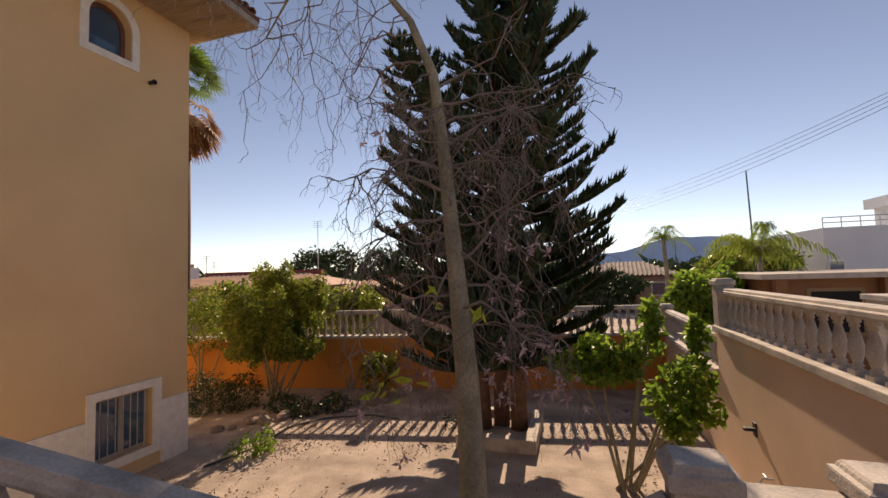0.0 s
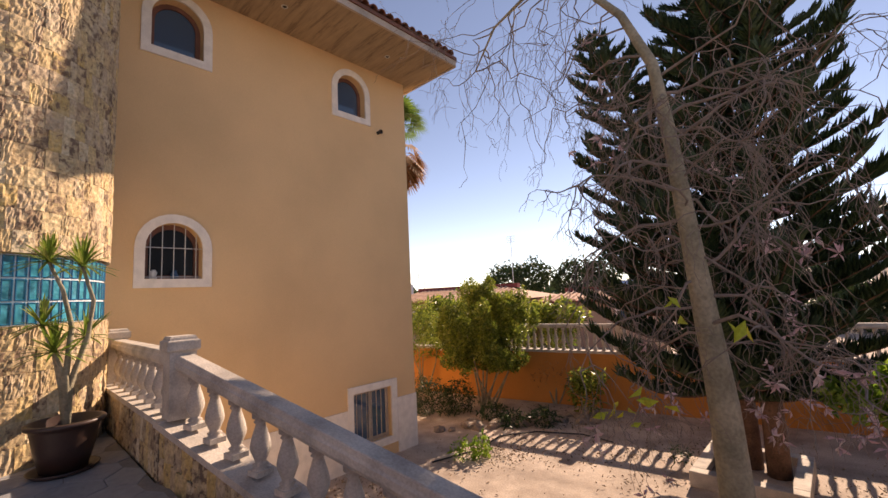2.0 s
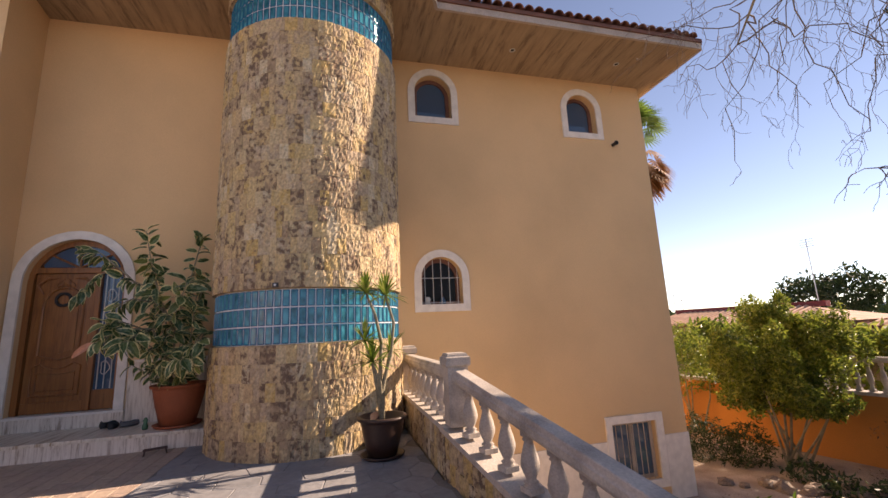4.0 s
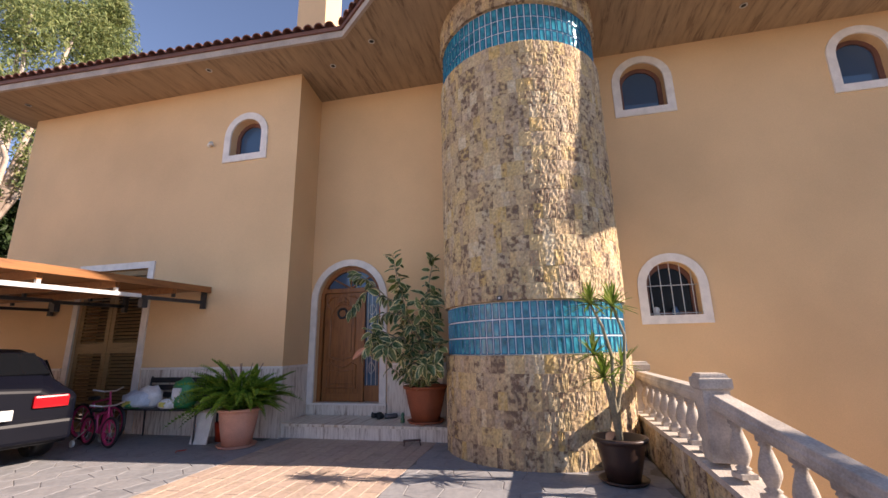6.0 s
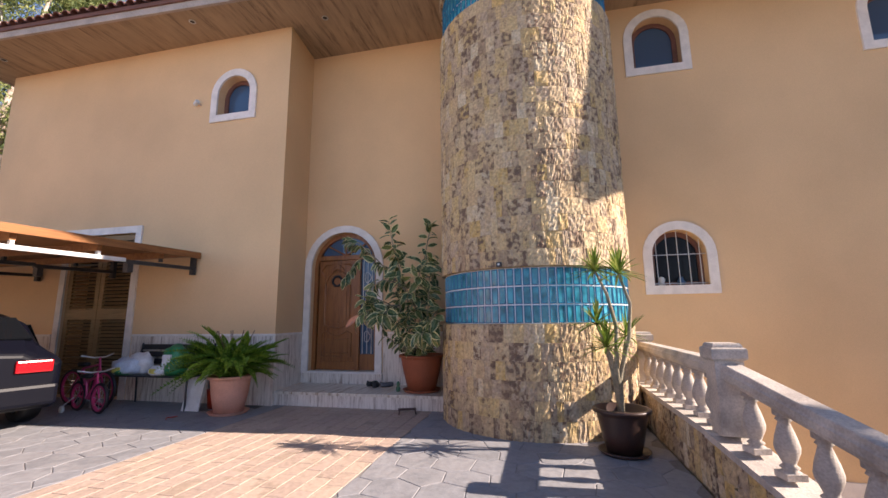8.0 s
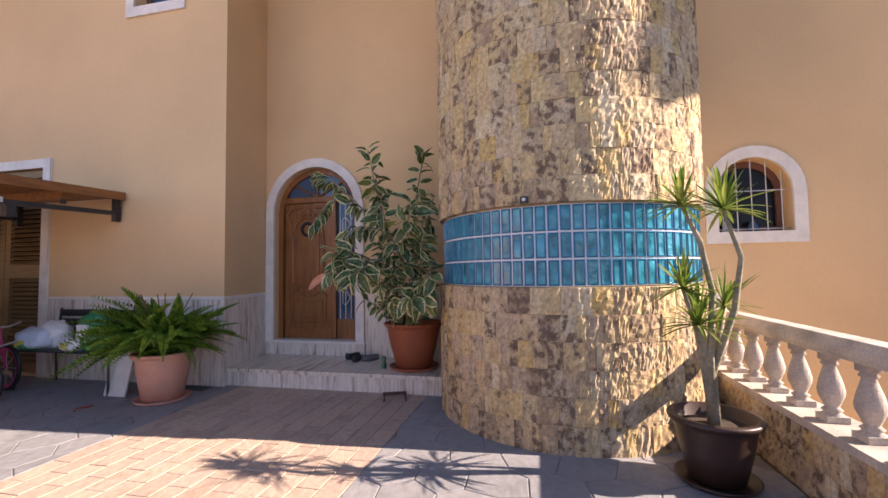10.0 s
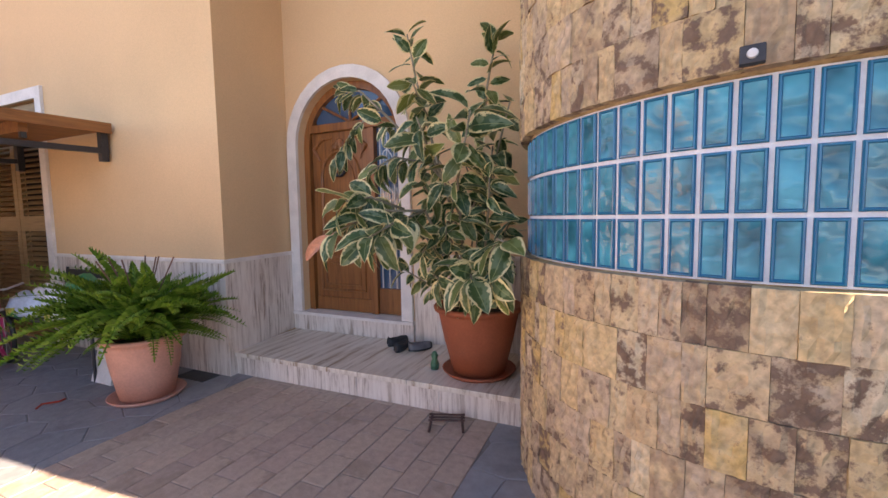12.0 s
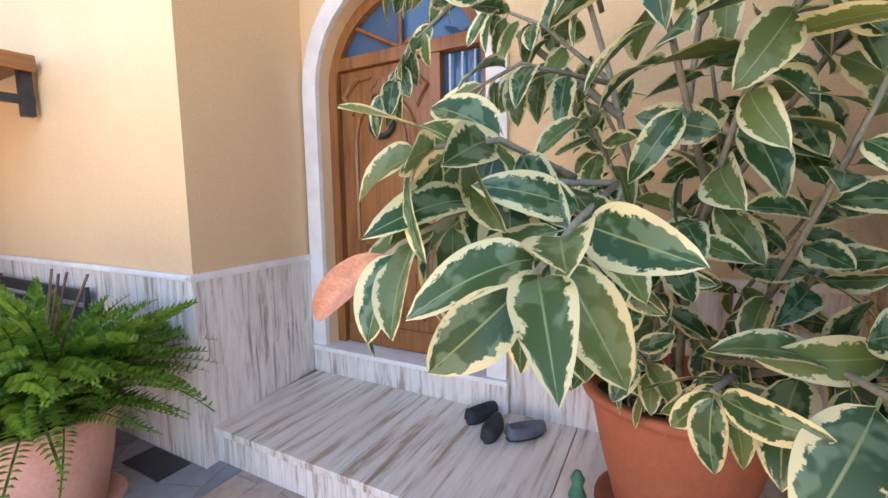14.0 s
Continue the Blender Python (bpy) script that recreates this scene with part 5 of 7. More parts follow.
# fern
def frond_mesh(seed, curve):
    r = random.Random(seed)
    vs, fs = [], []
    n = 30
    pts = []
    for i in range(n + 1):
        t = i / n
        pts.append((0, t * (1 - 0.12 * curve * t), curve * (0.42 * t - 0.85 * t * t)))
    for i in range(n):
        a, b = Vector(pts[i]), Vector(pts[i + 1])
        base = len(vs)
        for p, w in ((a, 0.006), (b, 0.006)):
            vs += [(p.x - w, p.y, p.z), (p.x + w, p.y, p.z), (p.x, p.y, p.z - w)]
        for j in range(3):
            k = (j + 1) % 3
            fs.append((base + j, base + k, base + 3 + k, base + 3 + j))
    for i in range(2, n):
        t = i / n
        p = Vector(pts[i])
        ln = 0.09 * math.sin(math.pi * min(0.16 + t * 0.86, 1.0)) ** 0.8 + 0.012
        for s in (-1, 1):
            fwd = 0.35 + 0.2 * r.random()
            dz = -0.12 - 0.2 * r.random()
            tip = p + Vector((s * ln, fwd * ln, dz * ln))
            w = 0.033
            mid = p.lerp(tip, 0.5) + Vector((0, 0, 0.012))
            base = len(vs)
            vs += [tuple(p), tuple(mid + Vector((0, -w, 0))), tuple(tip), tuple(mid + Vector((0, w, 0.003)))]
            fs.append((base, base + 1, base + 2, base + 3))
    me = bpy.data.meshes.new("frond")
    me.from_pydata(vs, [], fs)
    me.materials.append(M_FERN)
    return me


fern = thing("fern", (-5.42, -4.32, 0.48), "lush green sword fern spilling over its pot", "plant")
fronds = [frond_mesh(k, c) for k, c in enumerate((0.55, 0.8, 1.0, 1.25, 0.7))]
fr = random.Random(5)
for k in range(200):
    a = k * 2.39996 + fr.uniform(-0.2, 0.2)
    tilt = fr.uniform(2, 62) if k % 3 else fr.uniform(40, 84)
    size = fr.uniform(0.5, 0.86)
    if math.cos(a) < -0.3:
        size *= 0.85
    ob = new("frond", fronds[fr.randrange(5)])
    ob.parent = fern
    ob.matrix_basis = Matrix.Translation((0.13 * math.cos(a) * fr.random(), 0.13 * math.sin(a) * fr.random(), 0.0)) @ pose(0, 0, 0, 0, 0, math.degrees(a) - 90) @ pose(0, 0, 0, 84 - 0.8 * tilt, fr.uniform(-25, 25), 0) @ Matrix.Scale(size, 4)
M_DRY = mat("dry_stalk", (0.20, 0.10, 0.07), 0.8, 0.15, 5, 40, 0.1)
for k in range(7):
    a = fr.uniform(0, 6.28)
    r0 = fr.uniform(0.1, 0.3)
    part("stalk", tube([(0.05 * math.cos(a), 0.05 * math.sin(a), 0), (r0 * 0.5 * math.cos(a), r0 * 0.5 * math.sin(a), 0.35), (r0 * math.cos(a), r0 * math.sin(a), 0.62)], [0.005, 0.004, 0.006], 5), M_DRY, fern, "dry brown stalk")


# spiky plant on the terrace
def rosette(n, length, width, seed):
    r = random.Random(seed)
    vs, fs = [], []
    for k in range(n):
        a = k * 2.39996 + r.uniform(-0.2, 0.2)
        el = math.radians(r.uniform(-15, 88))
        ln = length * r.uniform(0.75, 1.1)
        d = Vector((math.cos(a) * math.cos(el), math.sin(a) * math.cos(el), math.sin(el)))
        s = d.cross(Vector((0, 0, 1)))
        s = s.normalized() if s.length > 0.05 else Vector((1, 0, 0))
        base = len(vs)
        for i in range(6):
            t = i / 5
            p = d * ln * t + Vector((0, 0, -0.22 * ln * t * t * math.cos(el)))
            w = width * (0.55 + 0.9 * t) * (1 - t) ** 0.55 + 0.001
            up = s.cross(d) * w * 0.35
            vs += [tuple(p - s * w + up), tuple(p), tuple(p + s * w + up)]
        for i in range(5):
            for j in range(2):
                q = base + i * 3 + j
                fs.append((q, q + 1, q + 4, q + 3))
    me = bpy.data.meshes.new("leaf_rosette")
    me.from_pydata(vs, [], fs)
    me.materials.append(M_DRAC)
    return me


drac = thing("dragon_tree", (-4.64, 0.56, 0.33), "spiky dragon tree with several bare stems", "plant")
DO = Vector((-4.47, 0.52, 0.38))
for k, (tip, mids, n, ln) in enumerate((((-4.36, 0.36, 1.72), [(-4.42, 0.5, 0.8), (-4.4, 0.52, 1.2), (-4.36, 0.45, 1.5)], 52, 0.27), ((-4.3, 0.56, 1.68), [(-4.46, 0.52, 0.7), (-4.36, 0.62, 1.1), (-4.3, 0.64, 1.4)], 52, 0.28), ((-4.34, 0.34, 1.22), [(-4.46, 0.48, 0.7), (-4.4, 0.42, 1.0)], 44, 0.25), ((-4.36, 0.42, 1.0), [(-4.46, 0.5, 0.65), (-4.42, 0.47, 0.85)], 48, 0.28), ((-4.5, 0.62, 1.1), [(-4.5, 0.54, 0.7)], 30, 0.3))):
    pts = [(-4.47 + 0.02 * (k - 2), 0.52, 0.36), *mids, tip]
    part("stem", tube([Vector(p) - DO for p in pts], [0.026 - 0.014 * i / (len(pts) - 1) for i in range(len(pts))], 8), M_BARK, drac, smooth=True)
    ob = new("leaf_rosette", rosette(n, ln, 0.014, 40 + k))
    ob.parent = drac
    ob.matrix_basis = Matrix.Translation(Vector(tip) - DO)

# shoes on the step
M_SHOE = mat("black_cloth", (0.025, 0.027, 0.03), 0.8, 0.15, 12, 90, 0.2)
M_SHOE2 = mat("grey_cloth", (0.13, 0.135, 0.15), 0.85, 0.12, 12, 90, 0.2)


def shoe(x, y, z, rz, m, label):
    s = thing("shoe", (x, y, z), label, "shoe", "shoes on the step", rz)
    part("sole", lathe([(0, 0), (0.042, 0), (0.045, 0.01), (0.042, 0.02), (0, 0.02)], 20, m=Matrix.Diagonal((1, 2.6, 1, 1))), M_BLACK, s)
    bm = bmesh.new()
    rings = []
    for i in range(9):
        t = i / 8
        w = 0.043 * (0.72 + 0.5 * math.sin(math.pi * t) ** 0.8)
        h = 0.045 + 0.03 * t
        ring = []
        for j in range(9):
            a = math.pi * j / 8
            zz = 0.018 + h * math.sin(a) * (0.55 if t > 0.35 and t < 0.95 and 2 < j < 6 else 1)
            ring.append(bm.verts.new((w * math.cos(a), 0.105 - 0.21 * t, zz)))
        rings.append(ring)
    for a, b in zip(rings, rings[1:]):
        for j in range(8):
            bm.faces.new((a[j], a[j + 1], b[j + 1], b[j]))
    bm.faces.new(rings[0])
    bm.faces.new(rings[-1])
    part("upper", bm, m, s, smooth=True)
    return s


shoe(-6.73, -2.79, 0.2, 70, M_SHOE, "worn black slip-on shoe on the marble step")
shoe(-6.61, -2.68, 0.2, 95, M_SHOE, "worn black slip-on shoe on the marble step")
shoe(-6.66, -2.52, 0.2, 50, M_SHOE2, "grey cloth slipper on the marble step")
M_TOOL = mat("rusty_iron", (0.10, 0.05, 0.04), 0.7, 0.25, 20, 80, 0.3)
scraper = thing("boot_scraper", (-5.88, -1.93, 0.0), "small rusty iron boot scraper on the paving", "boot scraper", rz=20)
for yy in (-0.11, 0.11):
    part("leg", tube([(-0.12, yy, 0.008), (0.0, yy * 0.9, 0.05), (0.12, yy, 0.008)], 0.009, 6), M_TOOL, scraper)
for xx in (-0.04, 0.0, 0.04):
    part("bar", tube([(xx, -0.12, 0.045), (xx, 0.12, 0.045)], 0.007, 6), M_TOOL, scraper)
grate = structure(part("drain_cover", boxed(-5.93, -4.5, -0.005, -5.76, -4.15, 0.004), M_METAL), "dark iron drain cover beside the steps")
M_LIZ = mat("green_glaze", (0.05, 0.16, 0.09), 0.35, 0.2, 10, 60, 0.1)
frog = thing("garden_ornament", (-6.28, -2.2, 0.2), "small green ceramic garden ornament by the pot", "ornament")
part("body", lathe([(0, 0), (0.03, 0.0), (0.035, 0.04), (0.02, 0.08), (0.028, 0.11), (0.012, 0.14), (0, 0.145)], 14), M_LIZ, frog, smooth=True)

# bench with shopping bags
bench = thing("bench", (-5.62, -5.72, 0), "dark metal garden bench against the wing wall", "bench")
for y0 in (-0.68, 0.68):
    part("leg", tube([(0.2, y0, 0.0), (0.2, y0, 0.44)], 0.014, 6), M_METAL, bench)
    part("leg", tube([(-0.24, y0, 0.0), (-0.22, y0, 0.44), (-0.28, y0, 0.9)], 0.014, 6), M_METAL, bench)
for k in range(5):
    part("seat_slat", boxed(-0.22 + k * 0.09, -0.7, 0.44, -0.14 + k * 0.09, 0.7, 0.46, bevel=0.004), M_METAL, bench)
for k in range(3):
    part("back_slat", boxed(-0.262 - 0.012 * k, -0.7, 0.58 + k * 0.11, -0.245 - 0.012 * k, 0.7, 0.66 + k * 0.11, bevel=0.004), M_METAL, bench)


def bag(name, x, y, z, sx, sy, sz, m, seed, label, stripe=None):
    b = thing(name, (x, y, z), label, "bag", "bags on the bench")
    r = random.Random(seed)
    bm = bmesh.new()
    bmesh.ops.create_icosphere(bm, subdivisions=3, radius=1.0)
    off = r.uniform(0, 50)
    for v in bm.verts:
        n = noise.noise(v.co * 2.2 + Vector((off, 0, 0))) * 0.22 + noise.noise(v.co * 6 + Vector((0, off, 0))) * 0.08
        v.co *= 1 + n
        v.co = Vector((v.co.x * sx, v.co.y * sy, max((v.co.z + 0.75) * sz * 0.62, 0)))
    part("sack", bm, m, b, smooth=True)
    if stripe:
        part("label_panel", boxed(sx * 0.75, -sy * 0.35, sz * 0.25, sx * 1.02, sy * 0.35, sz * 0.75, bevel=0.01), stripe, b)
    return b


M_BAGW = mat("white_plastic", (0.72, 0.73, 0.74), 0.35, 0.08, 6, 40, 0.3)
M_BAGB = mat("pale_blue_plastic", (0.48, 0.56, 0.66), 0.35, 0.1, 6, 40, 0.3)
M_BAGG = mat("green_plastic", (0.02, 0.22, 0.09), 0.4, 0.1, 6, 40, 0.3)
M_BAGY = mat("yellow_print", (0.55, 0.5, 0.12), 0.5, 0.15, 14, 40, 0.2)
bag("shopping_bag", -5.62, -6.1, 0.46, 0.16, 0.2, 0.3, M_BAGW, 1, "crumpled white plastic bag on the bench")
bag("shopping_bag", -5.5, -6.2, 0.46, 0.16, 0.24, 0.24, M_BAGB, 2, "pale blue plastic bag on the bench")
bag("shopping_bag", -5.5, -6.22, 0.46, 0.16, 0.2, 0.16, M_BAGG, 3, "green plastic bag slumped on the bench", M_BAGY)
bag("shopping_bag", -5.58, -5.42, 0.46, 0.17, 0.2, 0.4, M_BAGG, 4, "green and white shopping bag standing on the bench", M_BAGW)
bag("shopping_bag", -5.48, -5.6, 0.46, 0.12, 0.14, 0.14, M_BAGW, 5, "small white carton bag on the bench", M_BAGY)
board = thing("board", (-5.42, -4.95, 0), "white board leaning beside the fern pot", "board")
part("panel", boxed(-0.01, -0.14, 0, 0.01, 0.14, 0.42, m=pose(0, 0, 0, 0, -14, 0)), M_BARW, board)
M_REDP = mat("red_plastic", (0.50, 0.045, 0.015), 0.4, 0.08, 6, 40, 0.05)
bucket = thing("bucket", (-5.7, -4.78, 0), "small red plastic bucket behind the fern pot", "bucket")
part("body", lathe([(0, 0.0), (0.1, 0.0), (0.13, 0.26), (0.122, 0.26), (0.09, 0.02), (0, 0.02)], 20), M_REDP, bucket, smooth=True)


scrap = thing("red_ribbon", (-5.04, -4.85, 0.0), "scrap of red ribbon lying on the grey paving", "litter")
part("strip", tube([(-0.08, 0.0, 0.006), (-0.03, 0.03, 0.012), (0.0, -0.02, 0.006), (0.05, -0.03, 0.014), (0.1, 0.01, 0.006)], 0.007, 5), M_REDP, scrap)


# children's bicycles
def bicycle(x, y, rz, frame_m, wheel_r, label, trainers=False):
    b = thing("bicycle", (x, y, 0), label, "bicycle", "children's bicycles", rz)
    wb = wheel_r * 2.7
    for k, xx in enumerate((0.0, wb)):
        w = part("wheel", lathe([(wheel_r - 0.03, -0.018), (wheel_r - 0.006, -0.017), (wheel_r + 0.006, 0), (wheel_r - 0.006, 0.017), (wheel_r - 0.03, 0.018), (wheel_r - 0.03, -0.018)], 28, m=pose(xx, 0, wheel_r + 0.006, 90, 0, 0)), M_BLACK, b, smooth=True)
        part("rim", lathe([(wheel_r - 0.055, -0.014), (wheel_r - 0.028, -0.016), (wheel_r - 0.028, 0.016), (wheel_r - 0.055, 0.014), (wheel_r - 0.055, -0.014)], 24, m=pose(xx, 0, wheel_r + 0.006, 90, 0, 0)), frame_m, w)
        for s in range(8):
            a = s * math.pi / 4
            part("spoke", tube([(xx, 0, wheel_r + 0.006), (xx + (wheel_r - 0.045) * math.cos(a), 0, wheel_r + 0.006 + (wheel_r - 0.045) * math.sin(a))], 0.003, 4), M_GALV, w)
    r = wheel_r
    bb, head, seat = (wb * 0.42, 0, r * 0.95), (wb * 0.82, 0, r * 2.2), (wb * 0.3, 0, r * 2.1)
    for a, c in ((bb, head), (bb, seat), (seat, (wb * 0.8, 0, r * 2.35)), ((0, 0, r), bb), ((0, 0, r), seat), (head, (wb, 0, r)), (head, (wb * 0.78, 0, r * 2.75))):
        part("frame_tube", tube([a, c], 0.014, 7), frame_m, b)
    part("handlebar", tube([(wb * 0.7, -0.22, r * 2.9), (wb * 0.78, -0.08, r * 2.75), (wb * 0.78, 0.08, r * 2.75), (wb * 0.7, 0.22, r * 2.9)], 0.012, 7), M_GALV, b)
    part("saddle", lathe([(0, 0), (0.06, 0.0), (0.07, 0.03), (0.05, 0.05), (0, 0.055)], 14, m=pose(seat[0], 0, seat[2] + 0.04) @ Matrix.Diagonal((1.6, 1, 1, 1))), M_BLACK, b, smooth=True)
    part("guard", boxed(wb * 0.05, 0.03, r * 0.8, wb * 0.45, 0.045, r * 1.15, bevel=0.005), frame_m, b)
    if trainers:
        for s in (-1, 1):
            part("stabiliser", tube([(0, s * 0.04, r), (0, s * 0.16, r * 0.5)], 0.008, 5), M_GALV, b)
            part("small_wheel", lathe([(0, -0.015), (0.045, -0.015), (0.05, 0), (0.045, 0.015), (0, 0.015)], 14, m=pose(0, s * 0.175, 0.052, 90, 0, 0)), M_BARW, b)
    return b


M_PINK = mat("pink_enamel", (0.60, 0.05, 0.17), 0.3, 0.06, 6, 40, 0.03)
bicycle(-5.45, -7.15, 84, M_PINK, 0.26, "pink child's bicycle leaning by the shutters")
bicycle(-5.15, -6.6, 78, M_PINK, 0.2, "small pink child's bicycle with white stabilisers beside the bench", True)

# canopy over the parking place
canopy = thing("carport_canopy", (0, 0, 0), "wooden lean-to carport roof on dark steel brackets", "carport")
TILT = pose(-5.93, 0, 2.27, 0, 1.6, 0) @ pose(5.93, 0, -2.27)
part("deck", boxed(-5.93, -10.6, 2.27, -1.2, -5.5, 2.31, m=TILT), M_CANOPY, canopy)
part("edge_board", boxed(-5.93, -5.498, 2.235, -1.2, -5.47, 2.335, m=TILT, bevel=0.004), M_CANOPY, canopy)
for x in (-5.3, -4.4, -3.5, -2.6, -1.7):
    part("rafter", boxed(x - 0.03, -10.5, 2.17, x + 0.03, -5.56, 2.268, m=TILT), M_CANOPY, canopy)
for y in (-5.58, -7.2, -8.9, -10.4):
    part("beam", boxed(-5.93, y - 0.03, 2.05, -4.75, y + 0.03, 2.1, m=TILT), M_METAL, canopy)
    part("beam", boxed(-4.75, y - 0.03, 2.07, -1.3, y + 0.03, 2.12, m=TILT), M_BARW if y > -6 else M_METAL, canopy, "painted steel beam")
    part("hanger", boxed(-5.93, y - 0.035, 1.97, -5.87, y + 0.035, 2.27), M_METAL, canopy)
    for x in (-5.3, -4.4, -3.5, -2.6):
        part("strut", boxed(x - 0.02, y - 0.02, 2.12, x + 0.02, y + 0.02, 2.17, m=TILT), M_BARW if y > -6 and x > -4.7 else M_METAL, canopy)
    part("bracket", boxed(-4.85, y - 0.04, 1.93, -4.77, y + 0.04, 2.05, m=TILT), M_METAL, canopy)
for y in (-5.6, -10.4):
    part("post", boxed(-1.34, y - 0.05, 0.0, -1.24, y + 0.05, 2.08), M_METAL, canopy)

# parked car
M_CARPAINT = mat("dark_blue_car_paint", (0.003, 0.0035, 0.008), 0.4, 0.05, 3, 60, 0.0, spec=0.15)
M_CARPAINT.node_tree.nodes["Principled BSDF"].inputs["Coat Weight"].default_value = 0.03
M_LIGHTRED = glass("tail_light_red", (0.45, 0.01, 0.015), 0.15)
car = thing("car", (-3.55, -6.1, 0), "dark blue hatchback parked under the wooden carport", "car", rz=-14.5)


def car_section(y, zs, w):
    return [(-w * 0.96, y, zs[0]), (-w, y, zs[0] + 0.25), (-w, y, zs[1] - 0.05), (-w * 0.93, y, zs[1] + 0.02), (-w * 0.72, y, zs[2] - 0.06), (-w * 0.6, y, zs[2]), (0, y, zs[2] + 0.03), (w * 0.6, y, zs[2]), (w * 0.72, y, zs[2] - 0.06), (w * 0.93, y, zs[1] + 0.02), (w, y, zs[1] - 0.05), (w, y, zs[0] + 0.25), (w * 0.96, y, zs[0])]


bm = bmesh.new()
rings = []
for y, z0, z1, z2, w in ((0.0, 0.35, 0.78, 0.86, 0.82), (-0.06, 0.24, 0.82, 0.92, 0.88), (-0.2, 0.22, 0.84, 1.05, 0.89), (-0.55, 0.22, 0.86, 1.28, 0.9), (-1.0, 0.22, 0.87, 1.35, 0.9), (-1.9, 0.22, 0.86, 1.36, 0.9), (-2.5, 0.22, 0.85, 1.22, 0.9), (-3.0, 0.22, 0.82, 0.92, 0.9), (-3.8, 0.24, 0.7, 0.8, 0.87), (-4.1, 0.3, 0.6, 0.68, 0.8)):
    rings.append([bm.verts.new(p) for p in car_section(y, (z0, z1, z2), w)])
for a, b in zip(rings, rings[1:]):
    for i in range(len(a) - 1):
        bm.faces.new((a[i], a[i + 1], b[i + 1], b[i]))
    bm.faces.new((a[0], a[-1], b[-1], b[0]))
bm.faces.new(rings[0])
bm.faces.new(rings[-1])
body = part("body", bm, M_CARPAINT, car, smooth=False)
md = body.modifiers.new("bevel", "BEVEL")
md.width, md.segments, md.limit_method = 0.03, 2, "ANGLE"
M_CARGLASS = glass("car_glass", (0.006, 0.007, 0.009), 0.08, 0.2)
bm = bmesh.new()
q = [bm.verts.new(p) for p in ((-0.6, -0.185, 1.02), (0.6, -0.185, 1.02), (0.52, -0.51, 1.27), (-0.52, -0.51, 1.27))]
bm.faces.new(q)
r_ = bmesh.ops.extrude_face_region(bm, geom=list(bm.faces))
bmesh.ops.translate(bm, verts=[g for g in r_["geom"] if isinstance(g, bmesh.types.BMVert)], vec=(0, 0.03, 0.03))
part("rear_window", bm, M_CARGLASS, car)
for s in (-1, 1):
    for y0, y1 in ((-1.35, -0.65), (-2.35, -1.42)):
        part("side_window", boxed(-0.01, y0, -0.14, 0.01, y1, 0.14, m=pose(s * 0.77, 0, 1.08, 0, -s * 24, 0)), M_CARGLASS, car)
    part("tail_light", boxed(s * 0.6 - 0.17, -0.05, 0.66, s * 0.6 + 0.17, 0.035, 0.8, bevel=0.02), M_LIGHTRED, car, "red tail light")
    for y in (-0.75, -3.25):
        w = part("tyre", lathe([(0.2, -0.1), (0.3, -0.1), (0.32, -0.06), (0.32, 0.06), (0.3, 0.1), (0.2, 0.1)], 28, m=pose(s * 0.8, y, 0.32, 0, 90, 0)), M_BLACK, car, smooth=True)
        part("rim", lathe([(0, 0.02), (0.06, 0.05), (0.1, 0.04), (0.19, 0.08), (0.21, 0.1), (0.21, -0.1)], 20, m=pose(s * 0.8, y, 0.32, 0, 90 * s, 0)), M_GALV, w)
part("bumper", boxed(-0.84, -0.08, 0.28, 0.84, 0.05, 0.52, bevel=0.04), M_CARPAINT, car)
part("number_plate", boxed(-0.26, 0.05, 0.56, 0.26, 0.062, 0.67, bevel=0.003), M_BARW, car, "white number plate")

# ---- garden ----
def leaf_cloud(points, size, aspect, droop, seed, parent, material, name="crown", lift=0.15, jitter=0.35):
    """Many small folded leaves at the points, joined in one mesh."""
    g = np.random.default_rng(seed)
    P = np.asarray(points, dtype=float)
    n = len(P)
    d = g.normal(size=(n, 3))
    d[:, 2] -= droop
    d /= np.linalg.norm(d, axis=1, keepdims=True)
    s = np.cross(d, g.normal(size=(n, 3)))
    s /= np.linalg.norm(s, axis=1, keepdims=True) + 1e-9
    u = np.cross(s, d)
    L = (size * g.uniform(1 - jitter, 1 + jitter, n))[:, None]
    mid = P + d * L * 0.45
    V = np.stack([P, mid - s * L * aspect / 2 + u * L * lift, P + d * L, mid + s * L * aspect / 2 + u * L * lift], axis=1).reshape(-1, 3)
    F = (np.arange(n)[:, None] * 4 + np.array([[0, 1, 2, 3]])).tolist()
    me = bpy.data.meshes.new(name)
    me.from_pydata(V.tolist(), [], F)
    me.materials.append(material)
    ob = new(name, me)
    ob.parent = parent
    return ob


def blob_points(centres, n, seed, shell=0.55):
    """Points within clumps (x, y, z, rx, rz), denser towards their skin."""
    g = np.random.default_rng(seed)
    c = np.array(centres, dtype=float)
    k = g.integers(0, len(c), n)
    d = g.normal(size=(n, 3))
    d /= np.linalg.norm(d, axis=1, keepdims=True)
    r = g.uniform(shell, 1.0, n) ** 0.7
    r *= 1 + 0.25 * np.sin(d[:, 0] * 5 + k) * np.cos(d[:, 2] * 4 + 2 * k)
    return c[k, :3] + d * r[:, None] * np.stack([c[k, 3], c[k, 3], c[k, 4]], axis=1)


